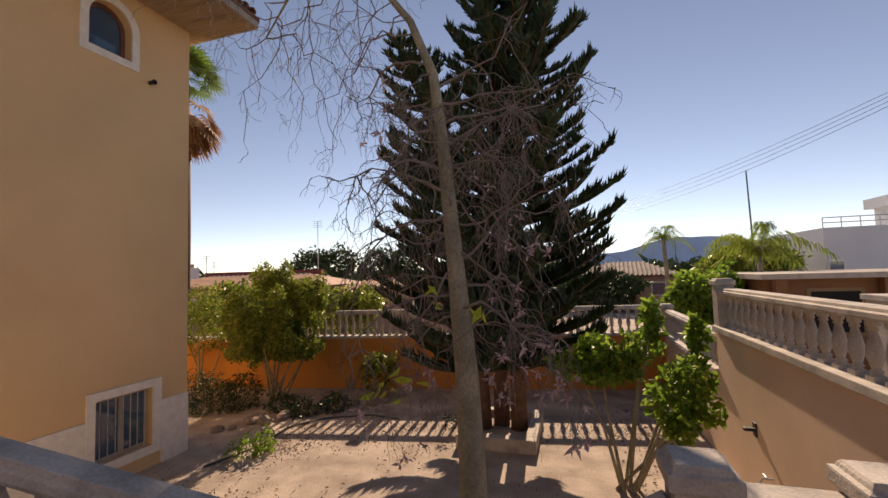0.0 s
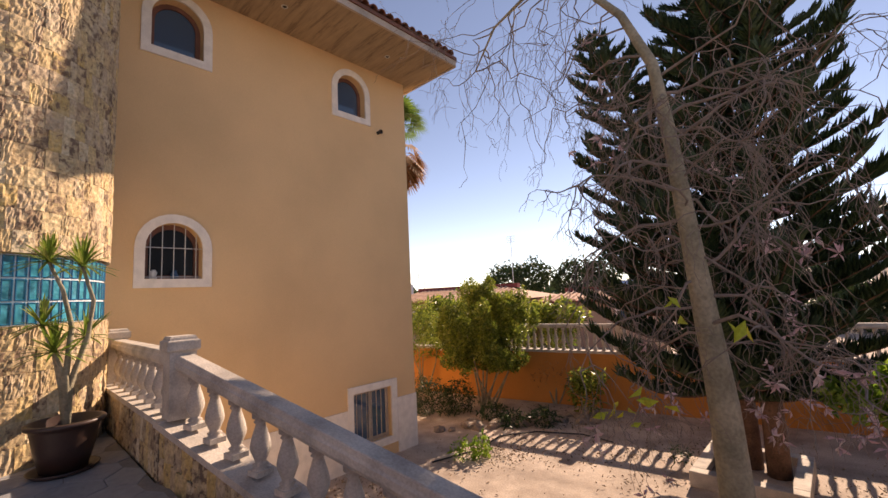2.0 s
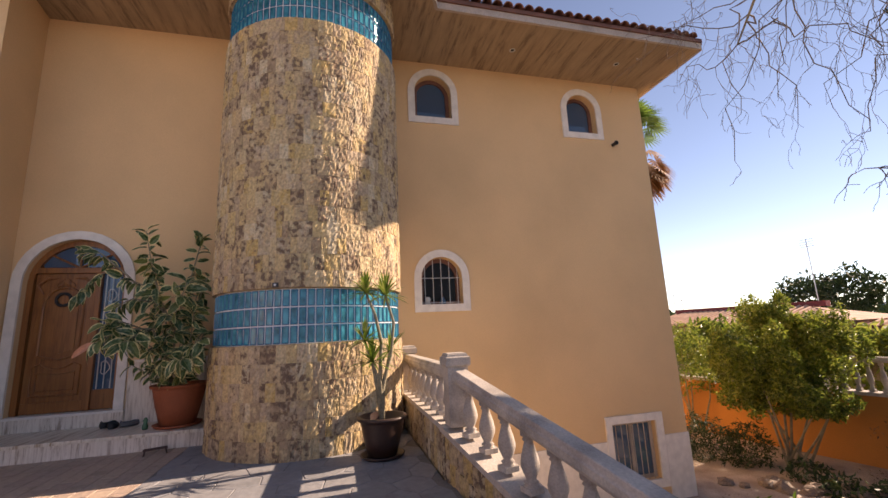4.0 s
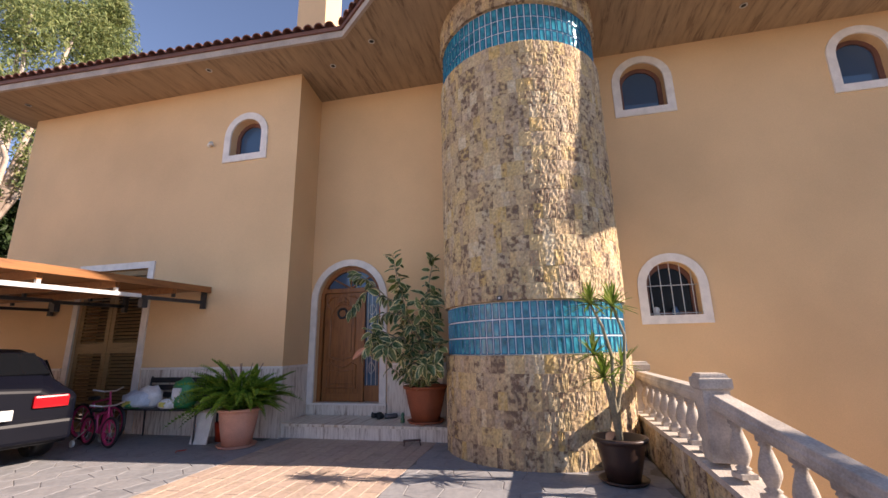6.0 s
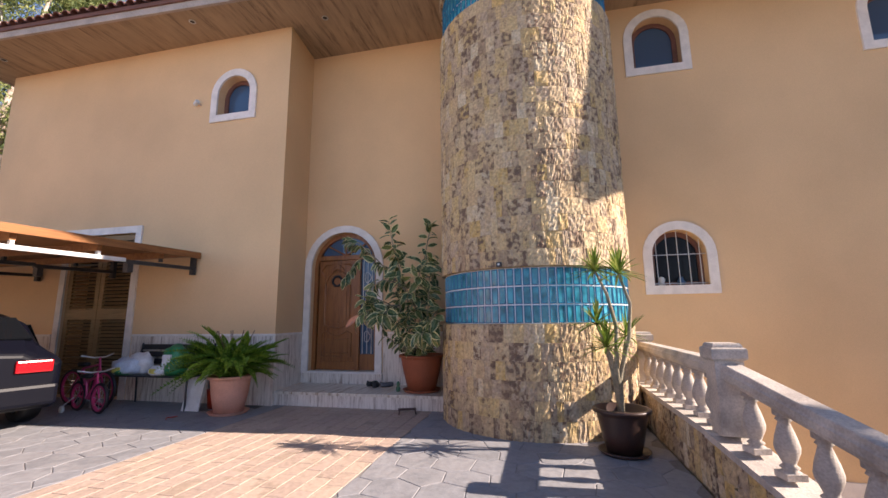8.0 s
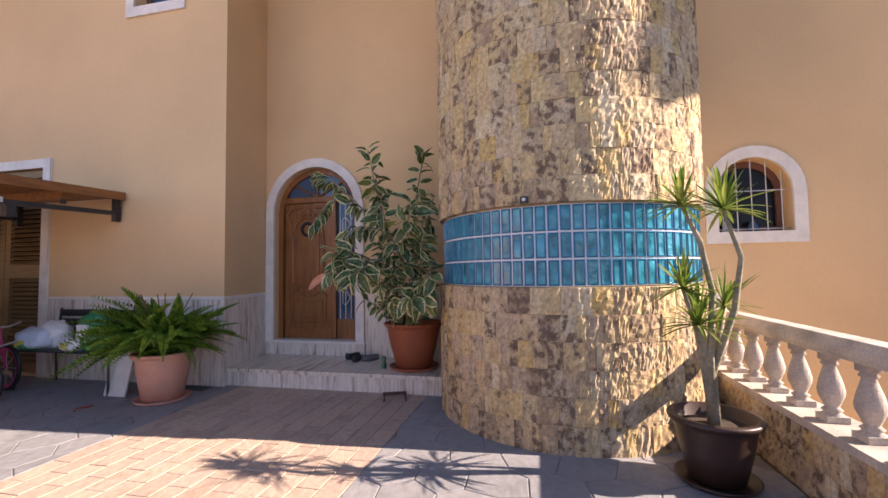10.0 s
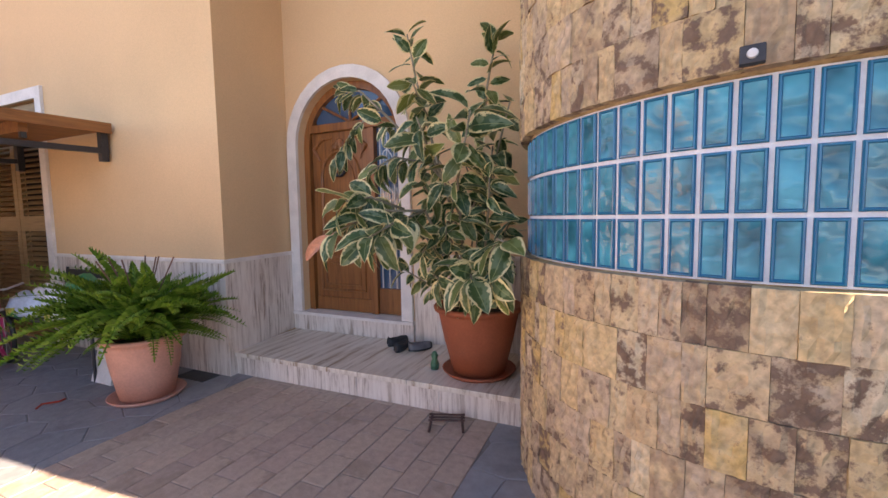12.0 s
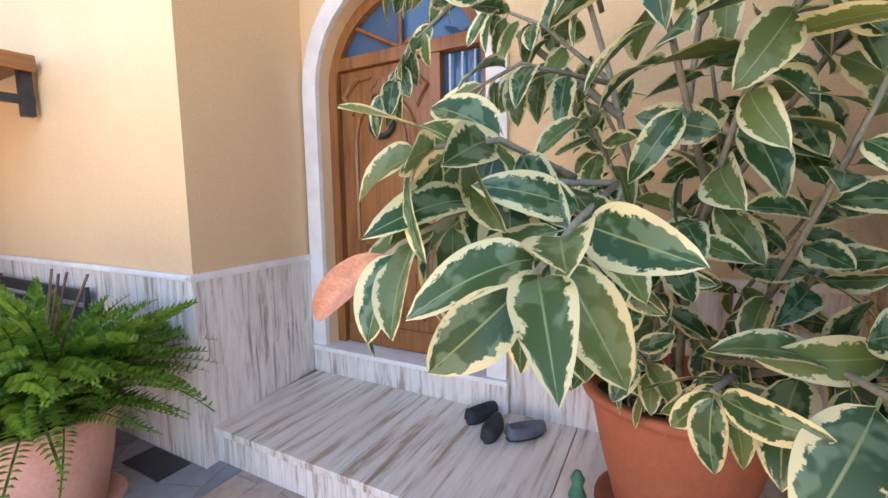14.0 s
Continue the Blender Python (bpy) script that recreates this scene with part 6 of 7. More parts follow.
def norfolk(x, y, height, radius, seed, bare, lean=(0, 0), twist=0.0):
    """A Norfolk pine: trunk, whorls of upturned branches set with needle fingers."""
    tree = thing("norfolk_pine", (x, y, ZG), "tall dark green Norfolk pine in the garden", "tree", "pines in the garden")
    g = np.random.default_rng(seed)
    pts = [(lean[0] * t * t, lean[1] * t * t, height * t) for t in np.linspace(0, 1, 9)]
    part("trunk", tube(pts, [0.15 * (1 - 0.9 * t) + 0.012 for t in np.linspace(0, 1, 9)], 10), M_BARK_RED, tree, smooth=True)
    bb = bmesh.new()
    V, F = [], []
    z = bare
    whorl = 0
    while z < height - 0.15:
        f = (z - bare) / (height - bare)
        reach = radius * (1 - f) ** 0.75 * (0.75 + 0.25 * min(f * 6, 1)) + 0.12
        t0 = z / height
        origin = np.array([lean[0] * t0 * t0, lean[1] * t0 * t0, z])
        for k in range(6):
            a = twist + whorl * 0.5 + k * math.pi / 3 + g.uniform(-0.2, 0.2)
            R = reach * g.uniform(0.75, 1.1)
            sag = g.uniform(-0.26, -0.08) + 0.32 * f
            line = []
            for i in range(9):
                t = i / 8
                line.append(origin + np.array([math.cos(a) * R * t, math.sin(a) * R * t, R * (sag * t + 0.42 * t * t)]))
            tube(line, [0.02 * (1 - f * 0.6) * (1 - 0.8 * i / 8) + 0.004 for i in range(9)], 5, bb)
            n = int(R * 170) + 14
            ts = 0.12 + 0.88 * g.uniform(0, 1, n) ** 0.85
            for t in ts:
                i = min(int(t * 8), 7)
                p = line[i] + (line[i + 1] - line[i]) * (t * 8 - i)
                side = np.array([-math.sin(a), math.cos(a), 0]) * g.choice([-1, 1]) * g.uniform(0.3, 1.0)
                fwd = np.array([math.cos(a), math.sin(a), 0]) * g.uniform(0.15, 0.7)
                d = side + fwd + np.array([0, 0, g.uniform(0.3, 1.3)])
                d /= np.linalg.norm(d)
                ln = g.uniform(0.13, 0.27) * (0.75 + 0.45 * (1 - f))
                w = 0.022
                q = np.cross(d, [0.3, 0.2, 0.9])
                q /= np.linalg.norm(q) + 1e-9
                r = np.cross(d, q)
                up = np.array([0, 0, ln * 0.18])
                b = len(V)
                m = p + d * ln * 0.5
                V.append(p)
                for ang in (0, 2.09, 4.19):
                    V.append(m + (q * math.cos(ang) + r * math.sin(ang)) * w)
                V.append(p + d * ln + up)
                for j in range(3):
                    j2 = (j + 1) % 3
                    F.append((b, b + 1 + j, b + 1 + j2))
                    F.append((b + 4, b + 1 + j2, b + 1 + j))
        z += 0.28 + 0.16 * g.uniform() + 0.08 * (1 - f)
        whorl += 1
    tagged(part("branch_whorl", bb, M_BARK_RED, tree), "", "", "", "stuff")
    me = bpy.data.meshes.new("crown")
    me.from_pydata([tuple(v) for v in V], [], F)
    me.materials.append(M_PINE)
    ob = new("crown", me)
    ob.parent = tree
    return tree


norfolk(-1.29, 8.7, 10.0, 2.3, 1, 1.6, (0.05, 0.28))
norfolk(-0.92, 8.5, 10.8, 2.4, 2, 1.5, (0.62, 0.1), 0.4)
norfolk(-1.6, 8.45, 8.5, 2.15, 3, 1.3, (-1.77, 0.1), 0.8)

# planter round the pines
planter = thing("planter_border", (-1.25, 8.55, ZG), "low stone border round the pine trunks", "planter")
for x0, y0, x1, y1 in ((-0.72, -0.9, 0.72, -0.7), (-0.72, -0.7, -0.52, 0.6), (0.52, -0.7, 0.72, 0.6), (-0.72, 0.6, 0.72, 0.8)):
    part("kerb", boxed(x0, y0, 0.0, x1, y1, 0.24, bevel=0.015), M_CAST, planter)
part("soil", boxed(-0.52, -0.7, 0, 0.52, 0.6, 0.12), M_DIRT, planter)

# bare tree in front
bare = thing("bare_tree", (-0.5, 3.0, ZG), "leafless grey tree with tangled hanging twigs", "tree")
BO = Vector((-0.5, 3.0, ZG))
trunk_pts = [(-0.5, 3.0, ZG), (-0.49, 3.0, -0.1), (-0.51, 3.01, 0.55), (-0.565, 3.01, 1.3), (-0.63, 3.0, 2.18), (-0.68, 2.98, 2.68), (-0.84, 2.97, 3.1), (-1.1, 2.96, 3.46), (-1.5, 2.93, 3.62), (-1.85, 2.93, 3.5), (-2.08, 2.93, 3.2)]
trunk_r = [0.115, 0.09, 0.078, 0.06, 0.043, 0.035, 0.027, 0.022, 0.015, 0.010, 0.006]
part("trunk", tube([Vector(p) - BO for p in trunk_pts], trunk_r, 14), M_BARK, bare, smooth=True)
tr = random.Random(11)
twigs = bmesh.new()
flowers = []


def twig(p, d, length, r, level, fan=(6, 5, 2)):
    """A wandering twig that sags with its length, with finer ones on it."""
    n = 7
    pts = [p.copy()]
    d = d.normalized()
    q = p.copy()
    for i in range(n):
        d = (d + Vector((tr.uniform(-1, 1), tr.uniform(-1, 1), tr.uniform(-1, 1))) * 0.55 + Vector((0, 0, -0.13 - 0.05 * level))).normalized()
        q = q + d * length / n
        pts.append(q.copy())
    tube([v - BO for v in pts], [max(0.62 * r * (1 - 0.75 * i / n), 0.0013) for i in range(n + 1)], 4 if level else 6, twigs, cap=False)
    if level < 3:
        for _ in range(fan[level]):
            i = tr.randrange(2, n + 1)
            e = Vector((tr.uniform(-1, 1), tr.uniform(-0.8, 0.8), tr.uniform(-0.9, 0.7)))
            twig(pts[i], e + (pts[i] - pts[i - 1]).normalized() * 0.5, length * tr.uniform(0.4, 0.7), r * 0.5, level + 1, fan)
    elif tr.random() < 0.2:
        flowers.append(pts[-1].copy())


MAIN = [(0.70, 190, 20, 0.9, 0.016), (0.62, -15, 5, 0.8, 0.014)]
for k in range(34):
    MAIN.append((0.42 + 0.27 * (k / 33), k * 137.5 + 20, tr.uniform(-15, 22), tr.uniform(0.62, 0.98), 0.012 + 0.004 * (k % 3)))
for k in range(9):
    MAIN.append((0.76 + 0.24 * (k / 8), 180 + tr.uniform(-40, 40), tr.uniform(-45, 15), tr.uniform(0.7, 1.0), 0.008))
for t, az, el, ln, r in MAIN:
    p, d = along(trunk_pts, t)
    a, e = math.radians(az), math.radians(el)
    twig(p, Vector((math.cos(a) * math.cos(e), 0.6 * math.sin(a) * math.cos(e), math.sin(e))), ln, r, 0, (5, 4, 2) if t < 0.72 else (4, 3, 1))
# long thin shoots that arch over from the bent top
for k in range(10):
    p, d = along(trunk_pts, 0.74 + 0.26 * k / 9)
    tip = Vector((tr.uniform(-2.3, -1.2), 3.0 + tr.uniform(-0.4, 0.5), tr.uniform(2.2, 3.1)))
    crest = p.lerp(tip, 0.45) + Vector((tr.uniform(-0.3, 0.1), 0, tr.uniform(0.15, 0.45)))
    pts = []
    for i in range(13):
        t = i / 12
        q = p * (1 - t) ** 2 + crest * 2 * t * (1 - t) + tip * t * t
        pts.append(q + Vector((tr.uniform(-1, 1), tr.uniform(-1, 1), tr.uniform(-1, 1))) * 0.055 * min(1, 6 * t))
    tube([v - BO for v in pts], [0.0055 * (1 - 0.8 * i / 12) + 0.0012 for i in range(13)], 5, twigs, cap=False)
    for i in (4, 6, 8, 10, 12):
        twig(pts[i], Vector((tr.uniform(-1, 0.6), tr.uniform(-0.8, 0.8), tr.uniform(-0.9, 0.4))), tr.uniform(0.15, 0.4), 0.003, 2, (0, 0, 2))
tagged(part("twig_tangle", twigs, M_TWIG, bare, "dry hanging twigs"), "", "", "", "stuff")
if flowers:
    pts = [f - BO for f in flowers[:70] for _ in range(6)]
    tagged(leaf_cloud([tuple(p) for p in pts], 0.055, 0.35, 0.3, 4, bare, M_PETAL, "blossom"), "pale pink blossom", "", "", "stuff")
yl = [Vector(p) + Vector((tr.uniform(-0.07, 0.07), tr.uniform(-0.07, 0.07), tr.uniform(-0.07, 0.07))) - BO for p in ((-0.72, 2.5, 0.66), (-0.62, 2.6, 1.12), (-0.35, 2.6, 1.1), (-1.1, 2.75, 0.55), (-0.9, 2.7, 0.5)) for _ in range(6)]
leaf_cloud([tuple(p) for p in yl[::2]], 0.1, 0.45, 0.6, 5, bare, M_YELLOW, "foliage")


def shrub(name, x, y, z, stems, clumps, n, size, m, label, seed, aspect=0.4, droop=0.2):
    s = thing(name, (x, y, z), label, "shrub" if name != "small_tree" else "tree")
    r = random.Random(seed)
    bm = bmesh.new()
    for cx, cy, cz, rx, rz in clumps[:stems] if stems else []:
        b = Vector((r.uniform(-0.15, 0.15), r.uniform(-0.15, 0.15), 0))
        tube([b, b.lerp(Vector((cx, cy, cz)), 0.5) + Vector((r.uniform(-0.08, 0.08), r.uniform(-0.08, 0.08), 0)), (cx, cy, cz)], [0.03, 0.02, 0.008], 6, bm)
    if stems:
        part("trunk", bm, M_BARK, s)
    else:
        bm.free()
    leaf_cloud(blob_points(clumps, n, seed), size, aspect, droop, seed + 1, s, m)
    return s


sr = random.Random(77)
bush = []
while len(bush) < 85:
    v = Vector((sr.uniform(-1, 1), sr.uniform(-1, 1), sr.uniform(-1, 1)))
    if v.length < 1.0:
        bush.append((1.45 * v.x, 1.1 * v.y, 2.12 + 1.3 * v.z + 0.12 * math.sin(9 * v.x), sr.uniform(0.16, 0.34), sr.uniform(0.2, 0.4)))
shrub("garden_shrub", -7.3, 9.5, ZG, 9, bush, 38000, 0.092, M_SHRUB, "rounded evergreen shrub with glossy small leaves", 31)
shrub("garden_shrub", -10.2, 9.9, ZG, 4, [(0, 0, 1.7, 0.8, 0.7), (-0.8, 0, 1.9, 0.7, 0.7), (0.5, 0.2, 1.9, 0.6, 0.6), (-0.2, 0, 2.5, 0.6, 0.5)], 4200, 0.1, M_SHRUB, "loose green shrub by the orange wall", 32)
shrub("garden_shrub", -8.3, 8.3, ZG, 0, [(0, 0, 0.35, 0.7, 0.5), (-0.9, 0.2, 0.35, 0.7, 0.5), (0.6, 0.4, 0.4, 0.5, 0.5)], 4200, 0.11, M_BUSH, "low dark green bush beside the house corner", 33, 0.2)
shrub("garden_shrub", -4.75, 10.2, ZG, 3, [(0, 0, 0.5, 0.4, 0.4), (0.1, 0, 0.9, 0.4, 0.3), (-0.2, 0.1, 0.85, 0.3, 0.3)], 900, 0.14, M_SHRUB, "small leafy bush on bare soil", 34, 0.3, 0.5)
shrub("garden_shrub", -5.55, 6.5, ZG, 0, [(0, 0, 0.12, 0.3, 0.2), (0.25, 0.15, 0.2, 0.2, 0.2)], 260, 0.12, M_FIG, "tiny bright green weed clump on the soil", 35, 0.35)
shrub("garden_shrub", -6.6, 8.8, ZG, 0, [(0, 0, 0.15, 0.4, 0.2), (0.7, -0.2, 0.15, 0.35, 0.18), (1.3, 0.2, 0.2, 0.35, 0.22)], 700, 0.12, M_BUSH, "straggling ground plants among the rocks", 36, 0.35)
shrub("garden_shrub", -6.0, 10.9, ZG, 4, [(0, 0, 0.9, 0.4, 0.4), (0.4, 0, 0.7, 0.4, 0.3), (-0.4, 0, 0.7, 0.3, 0.3)], 240, 0.1, M_DEADPALM, "half dry twiggy bush by the orange wall", 37, 0.3)
shrub("small_tree", 0.81, 6.84, ZG, 9, [(0.78, 0, 1.4, 0.42, 0.36), (0.6, -0.1, 1.3, 0.3, 0.3), (-0.3, 0.1, 2.0, 0.3, 0.2), (0.3, 0.2, 2.0, 0.28, 0.24), (0.45, 0, 2.4, 0.1, 0.32), (1.0, -0.1, 1.25, 0.24, 0.26), (0.7, -0.1, 0.95, 0.22, 0.18), (-0.6, 0, 1.7, 0.26, 0.16), (1.02, 0.1, 2.2, 0.12, 0.28), (0.05, 0.1, 1.75, 0.25, 0.2), (0.9, 0, 1.7, 0.3, 0.2), (-0.75, 0.0, 1.8, 0.3, 0.16), (-0.25, 0.1, 1.6, 0.32, 0.16)], 2500, 0.12, M_FIG, "small bright green tree by the salmon wall", 38, 0.7, 0.3)
shrub("garden_shrub", -1.6, 8.2, ZG, 0, [(-0.6, 0, 0.25, 0.2, 0.15)], 60, 0.1, M_BUSH, "tiny seedling at the planter border", 39, 0.35)

# rocks and hose
rk = random.Random(3)
M_ROCK = mat("garden_rock", (0.26, 0.20, 0.16), 0.9, 0.2, 6, 40, 0.6)
rock_me = []
for k in range(4):
    bm = bmesh.new()
    bmesh.ops.create_icosphere(bm, subdivisions=2, radius=1.0)
    for v in bm.verts:
        v.co *= 1 + 0.45 * noise.noise(v.co * 1.4 + Vector((k * 7.0, 0, 0)))
        v.co.z = max(v.co.z * 0.6, -0.2)
    me = bpy.data.meshes.new("rock")
    bm.to_mesh(me)
    bm.free()
    me.materials.append(M_ROCK)
    rock_me.append(me)
for k in range(34):
    t = k / 34
    ob = new("rock", rock_me[k % 4])
    s = rk.uniform(0.07, 0.2)
    ob.matrix_basis = Matrix.Translation((-6.9 + 2.3 * t + rk.uniform(-0.3, 0.3), 7.6 + 2.6 * t + rk.uniform(-0.35, 0.35), ZG + 0.12 * s)) @ pose(0, 0, 0, 0, 0, rk.uniform(0, 360)) @ Matrix.Scale(s, 4)
    tagged(ob, "brown rough garden rock lying on the soil", "rock", "garden rocks")
hose = thing("garden_hose", (0, 0, ZG + 0.02), "thin dark hose lying across the soil", "hose")
part("hose", tube([(-5.9, 5.9, 0), (-5.6, 6.9, 0), (-5.7, 7.8, 0), (-5.2, 8.5, 0), (-4.3, 8.9, 0), (-3.6, 8.8, 0)], 0.014, 6), M_BLACK, hose)


M_LITTER = mat_glow_leaf("dry_leaf_litter", [(0.20, 0.13, 0.08), (0.26, 0.18, 0.11), (0.14, 0.09, 0.06), (0.33, 0.24, 0.15)], 0.9, 0.05)
lg = np.random.default_rng(12)
cen = np.stack([lg.uniform(-7.0, 2.0, 60), lg.uniform(3.2, 11.5, 60)], axis=1)
lp = cen[lg.integers(0, 60, 5000)] + lg.normal(size=(5000, 2)) * 0.38
lp = lp[(lp[:, 0] > -6.7) & (lp[:, 0] < 2.3) & (lp[:, 1] > 2.7) & (lp[:, 1] < 10.6)]
litter = new("leaf_litter")
tagged(litter, "dry brown leaves and twigs scattered over the soil", "leaf litter", "", "stuff")
leaf_cloud(np.concatenate([lp, np.full((len(lp), 1), ZG + 0.02)], axis=1) , 0.06, 0.35, -0.05, 13, litter, M_LITTER, "leaves")


# ---- beyond the garden ----
def feather_palm(x, y, z, h, spread, n, label, seed):
    p = thing("palm_tree", (x, y, z), label, "tree")
    r = random.Random(seed)
    part("trunk", tube([(0, 0, 0), (0.1, 0, h * 0.5), (0, 0, h)], [0.16, 0.12, 0.1], 10), M_BARK, p, smooth=True)
    pts, vs, fs = [], [], []
    for k in range(n):
        a, el = k * 2.4, math.radians(r.uniform(-5, 82))
        d = Vector((math.cos(a) * math.cos(el), math.sin(a) * math.cos(el), math.sin(el)))
        prev = None
        for i in range(26):
            t = i / 25
            q = Vector((0, 0, h)) + d * spread * t + Vector((0, 0, -spread * 0.7 * t ** 2.2))
            s = d.cross(Vector((0, 0, 1))).normalized()
            for sg in (-1, 1):
                for e in range(2):
                    ln = spread * 0.24 * (1 - 0.45 * t) * r.uniform(0.7, 1.25)
                    tip = q + s * sg * ln * r.uniform(0.4, 0.8) + d * ln * r.uniform(0, 0.5) + Vector((0, 0, -ln * r.uniform(0.5, 1.5)))
                    b = len(vs)
                    w = d * 0.006 * spread
                    vs += [tuple(q - w * 0.5), tuple(q.lerp(tip, 0.5) - w + Vector((0, 0, 0.05))), tuple(tip), tuple(q.lerp(tip, 0.5) + w + Vector((0, 0, 0.05)))]
                    fs.append((b, b + 1, b + 2, b + 3))
    me = bpy.data.meshes.new("crown")
    me.from_pydata(vs, [], fs)
    me.materials.append(M_PALM_FAR)
    ob = new("crown", me)
    ob.parent = p
    return p


feather_palm(4.9, 25, ZG, 4.9, 1.5, 17, "green feather palm in a neighbouring garden", 1)
feather_palm(8.1, 22, ZG, 4.0, 2.9, 17, "large arching feather palm in a neighbouring garden", 2)


def fan_leaf(V, F, centre, d, up, size, n=18):
    s = d.cross(up).normalized()
    u = s.cross(d)
    for k in range(n):
        a = math.radians(-130 + 260 * k / (n - 1))
        w = d * math.cos(a) + s * math.sin(a)
        side = d * -math.sin(a) + s * math.cos(a)
        b = len(V)
        V += [tuple(centre), tuple(centre + w * size * 0.5 - side * size * 0.06 + u * 0.02), tuple(centre + w * size + Vector((0, 0, -size * 0.15))), tuple(centre + w * size * 0.5 + side * size * 0.06 + u * 0.02)]
        F.append((b, b + 1, b + 2, b + 3))


fp = thing("fan_palm", (-18.8, 16.6, ZG), "tall fan palm with a skirt of dead fronds", "tree")
part("trunk", tube([(0, 0, 0), (0.1, 0, 6), (0, 0, 13.5)], [0.3, 0.24, 0.22], 10), M_BARK_RED, fp, smooth=True)
pr = random.Random(8)
for name, m, n, z, el0, el1, ln in (("crown", M_PALM, 40, 13.7, -15, 80, 1.2), ("dead_fronds", M_DEADPALM, 60, 13.0, -80, -25, 1.55)):
    V, F = [], []
    for k in range(n):
        a, el = k * 2.4 + pr.uniform(-0.2, 0.2), math.radians(pr.uniform(el0, el1))
        d = Vector((math.cos(a) * math.cos(el), math.sin(a) * math.cos(el), math.sin(el)))
        c = Vector((0, 0, z - (pr.uniform(0, 1.3) if name != "crown" else 0))) + d * ln
        fan_leaf(V, F, c, (d + Vector((0, 0, -0.3))).normalized(), Vector((0.1, 0.1, 1)), 1.0)
    me = bpy.data.meshes.new(name)
    me.from_pydata(V, [], F)
    me.materials.append(m)
    ob = new(name, me)
    ob.parent = fp


def gum_tree(x, y, h, seed, clumps, n, label):
    t = thing("eucalyptus", (x, y, ZG), label, "tree")
    r = random.Random(seed)
    bm = bmesh.new()
    fork = Vector((0.1, 0.2, h * 0.42))
    tube([(0, 0, 0), (0.05, 0.1, h * 0.2), fork], [0.26, 0.22, 0.17], 10, bm)
    part("trunk", bm, M_EUBARK, t, smooth=True)
    for cx, cy, cz, rx, rz in clumps:
        c = Vector((cx, cy, cz))
        mid = fork.lerp(c, 0.5) + Vector((r.uniform(-0.3, 0.3), r.uniform(-0.3, 0.3), 0.3))
        part("limb", tube([fork, mid, c, c + Vector((0, 0, rz * 0.5))], [0.1, 0.065, 0.04, 0.02], 7), M_EUBARK, t, smooth=True)
    leaf_cloud(blob_points(clumps, 3 * n, seed, 0.2), 0.19, 0.22, 1.0, seed, t, M_EUC)
    return t


gum_tree(-7.6, -14.4, 15, 3, [(-0.8, -0.3, 10.5, 1.1, 1.5), (0.3, 0.4, 12.5, 1.0, 1.4), (-0.9, 0.5, 8.4, 1.0, 1.2), (0.9, 0.6, 9.8, 1.0, 1.3), (0.0, -0.6, 14.2, 0.8, 1.0), (0.9, 0.2, 7.0, 0.9, 0.9), (-1.7, 0.5, 12.2, 1.0, 1.3), (-1.9, 0.7, 10.2, 0.9, 1.1), (-1.1, 0.1, 13.8, 0.8, 1.0)], 11000, "tall gum tree with pale bark and drooping leaves")
gum_tree(-9.9, -14.6, 14, 4, [(0.2, 0.3, 13.6, 0.9, 1.3), (-0.9, 0.8, 12.2, 1.1, 1.2), (0.6, -0.3, 11.0, 1.0, 1.2), (-1.9, 1.0, 11.4, 0.9, 0.8), (0.3, 0.2, 15.2, 0.6, 0.8)], 8000, "tall gum tree with airy crown behind the house")
for k, (x, y, z, w, h) in enumerate(((-6.4, -15.2, 5.2, 1.5, 2.8), (-8.4, -15.6, 5.4, 1.6, 2.6), (-10.4, -16, 5.6, 1.8, 3.0), (-5.0, -16.5, 5.2, 1.7, 2.8))):
    tr_ = thing("background_tree", (x, y, ZG), "dense dark green tree behind the carport", "tree")
    part("trunk", tube([(0, 0, 0), (0.1, 0, z * 0.6), (0, 0, z + 1)], [0.2, 0.15, 0.08], 8), M_BARK, tr_)
    leaf_cloud(blob_points([(0, 0, z, w, h), (w * 0.5, 0.2, z + h * 0.5, w * 0.7, h * 0.6), (-w * 0.5, 0, z + h * 0.4, w * 0.7, h * 0.6)], 5500, 60 + k), 0.26, 0.4, 0.2, 70 + k, tr_, M_BUSH)

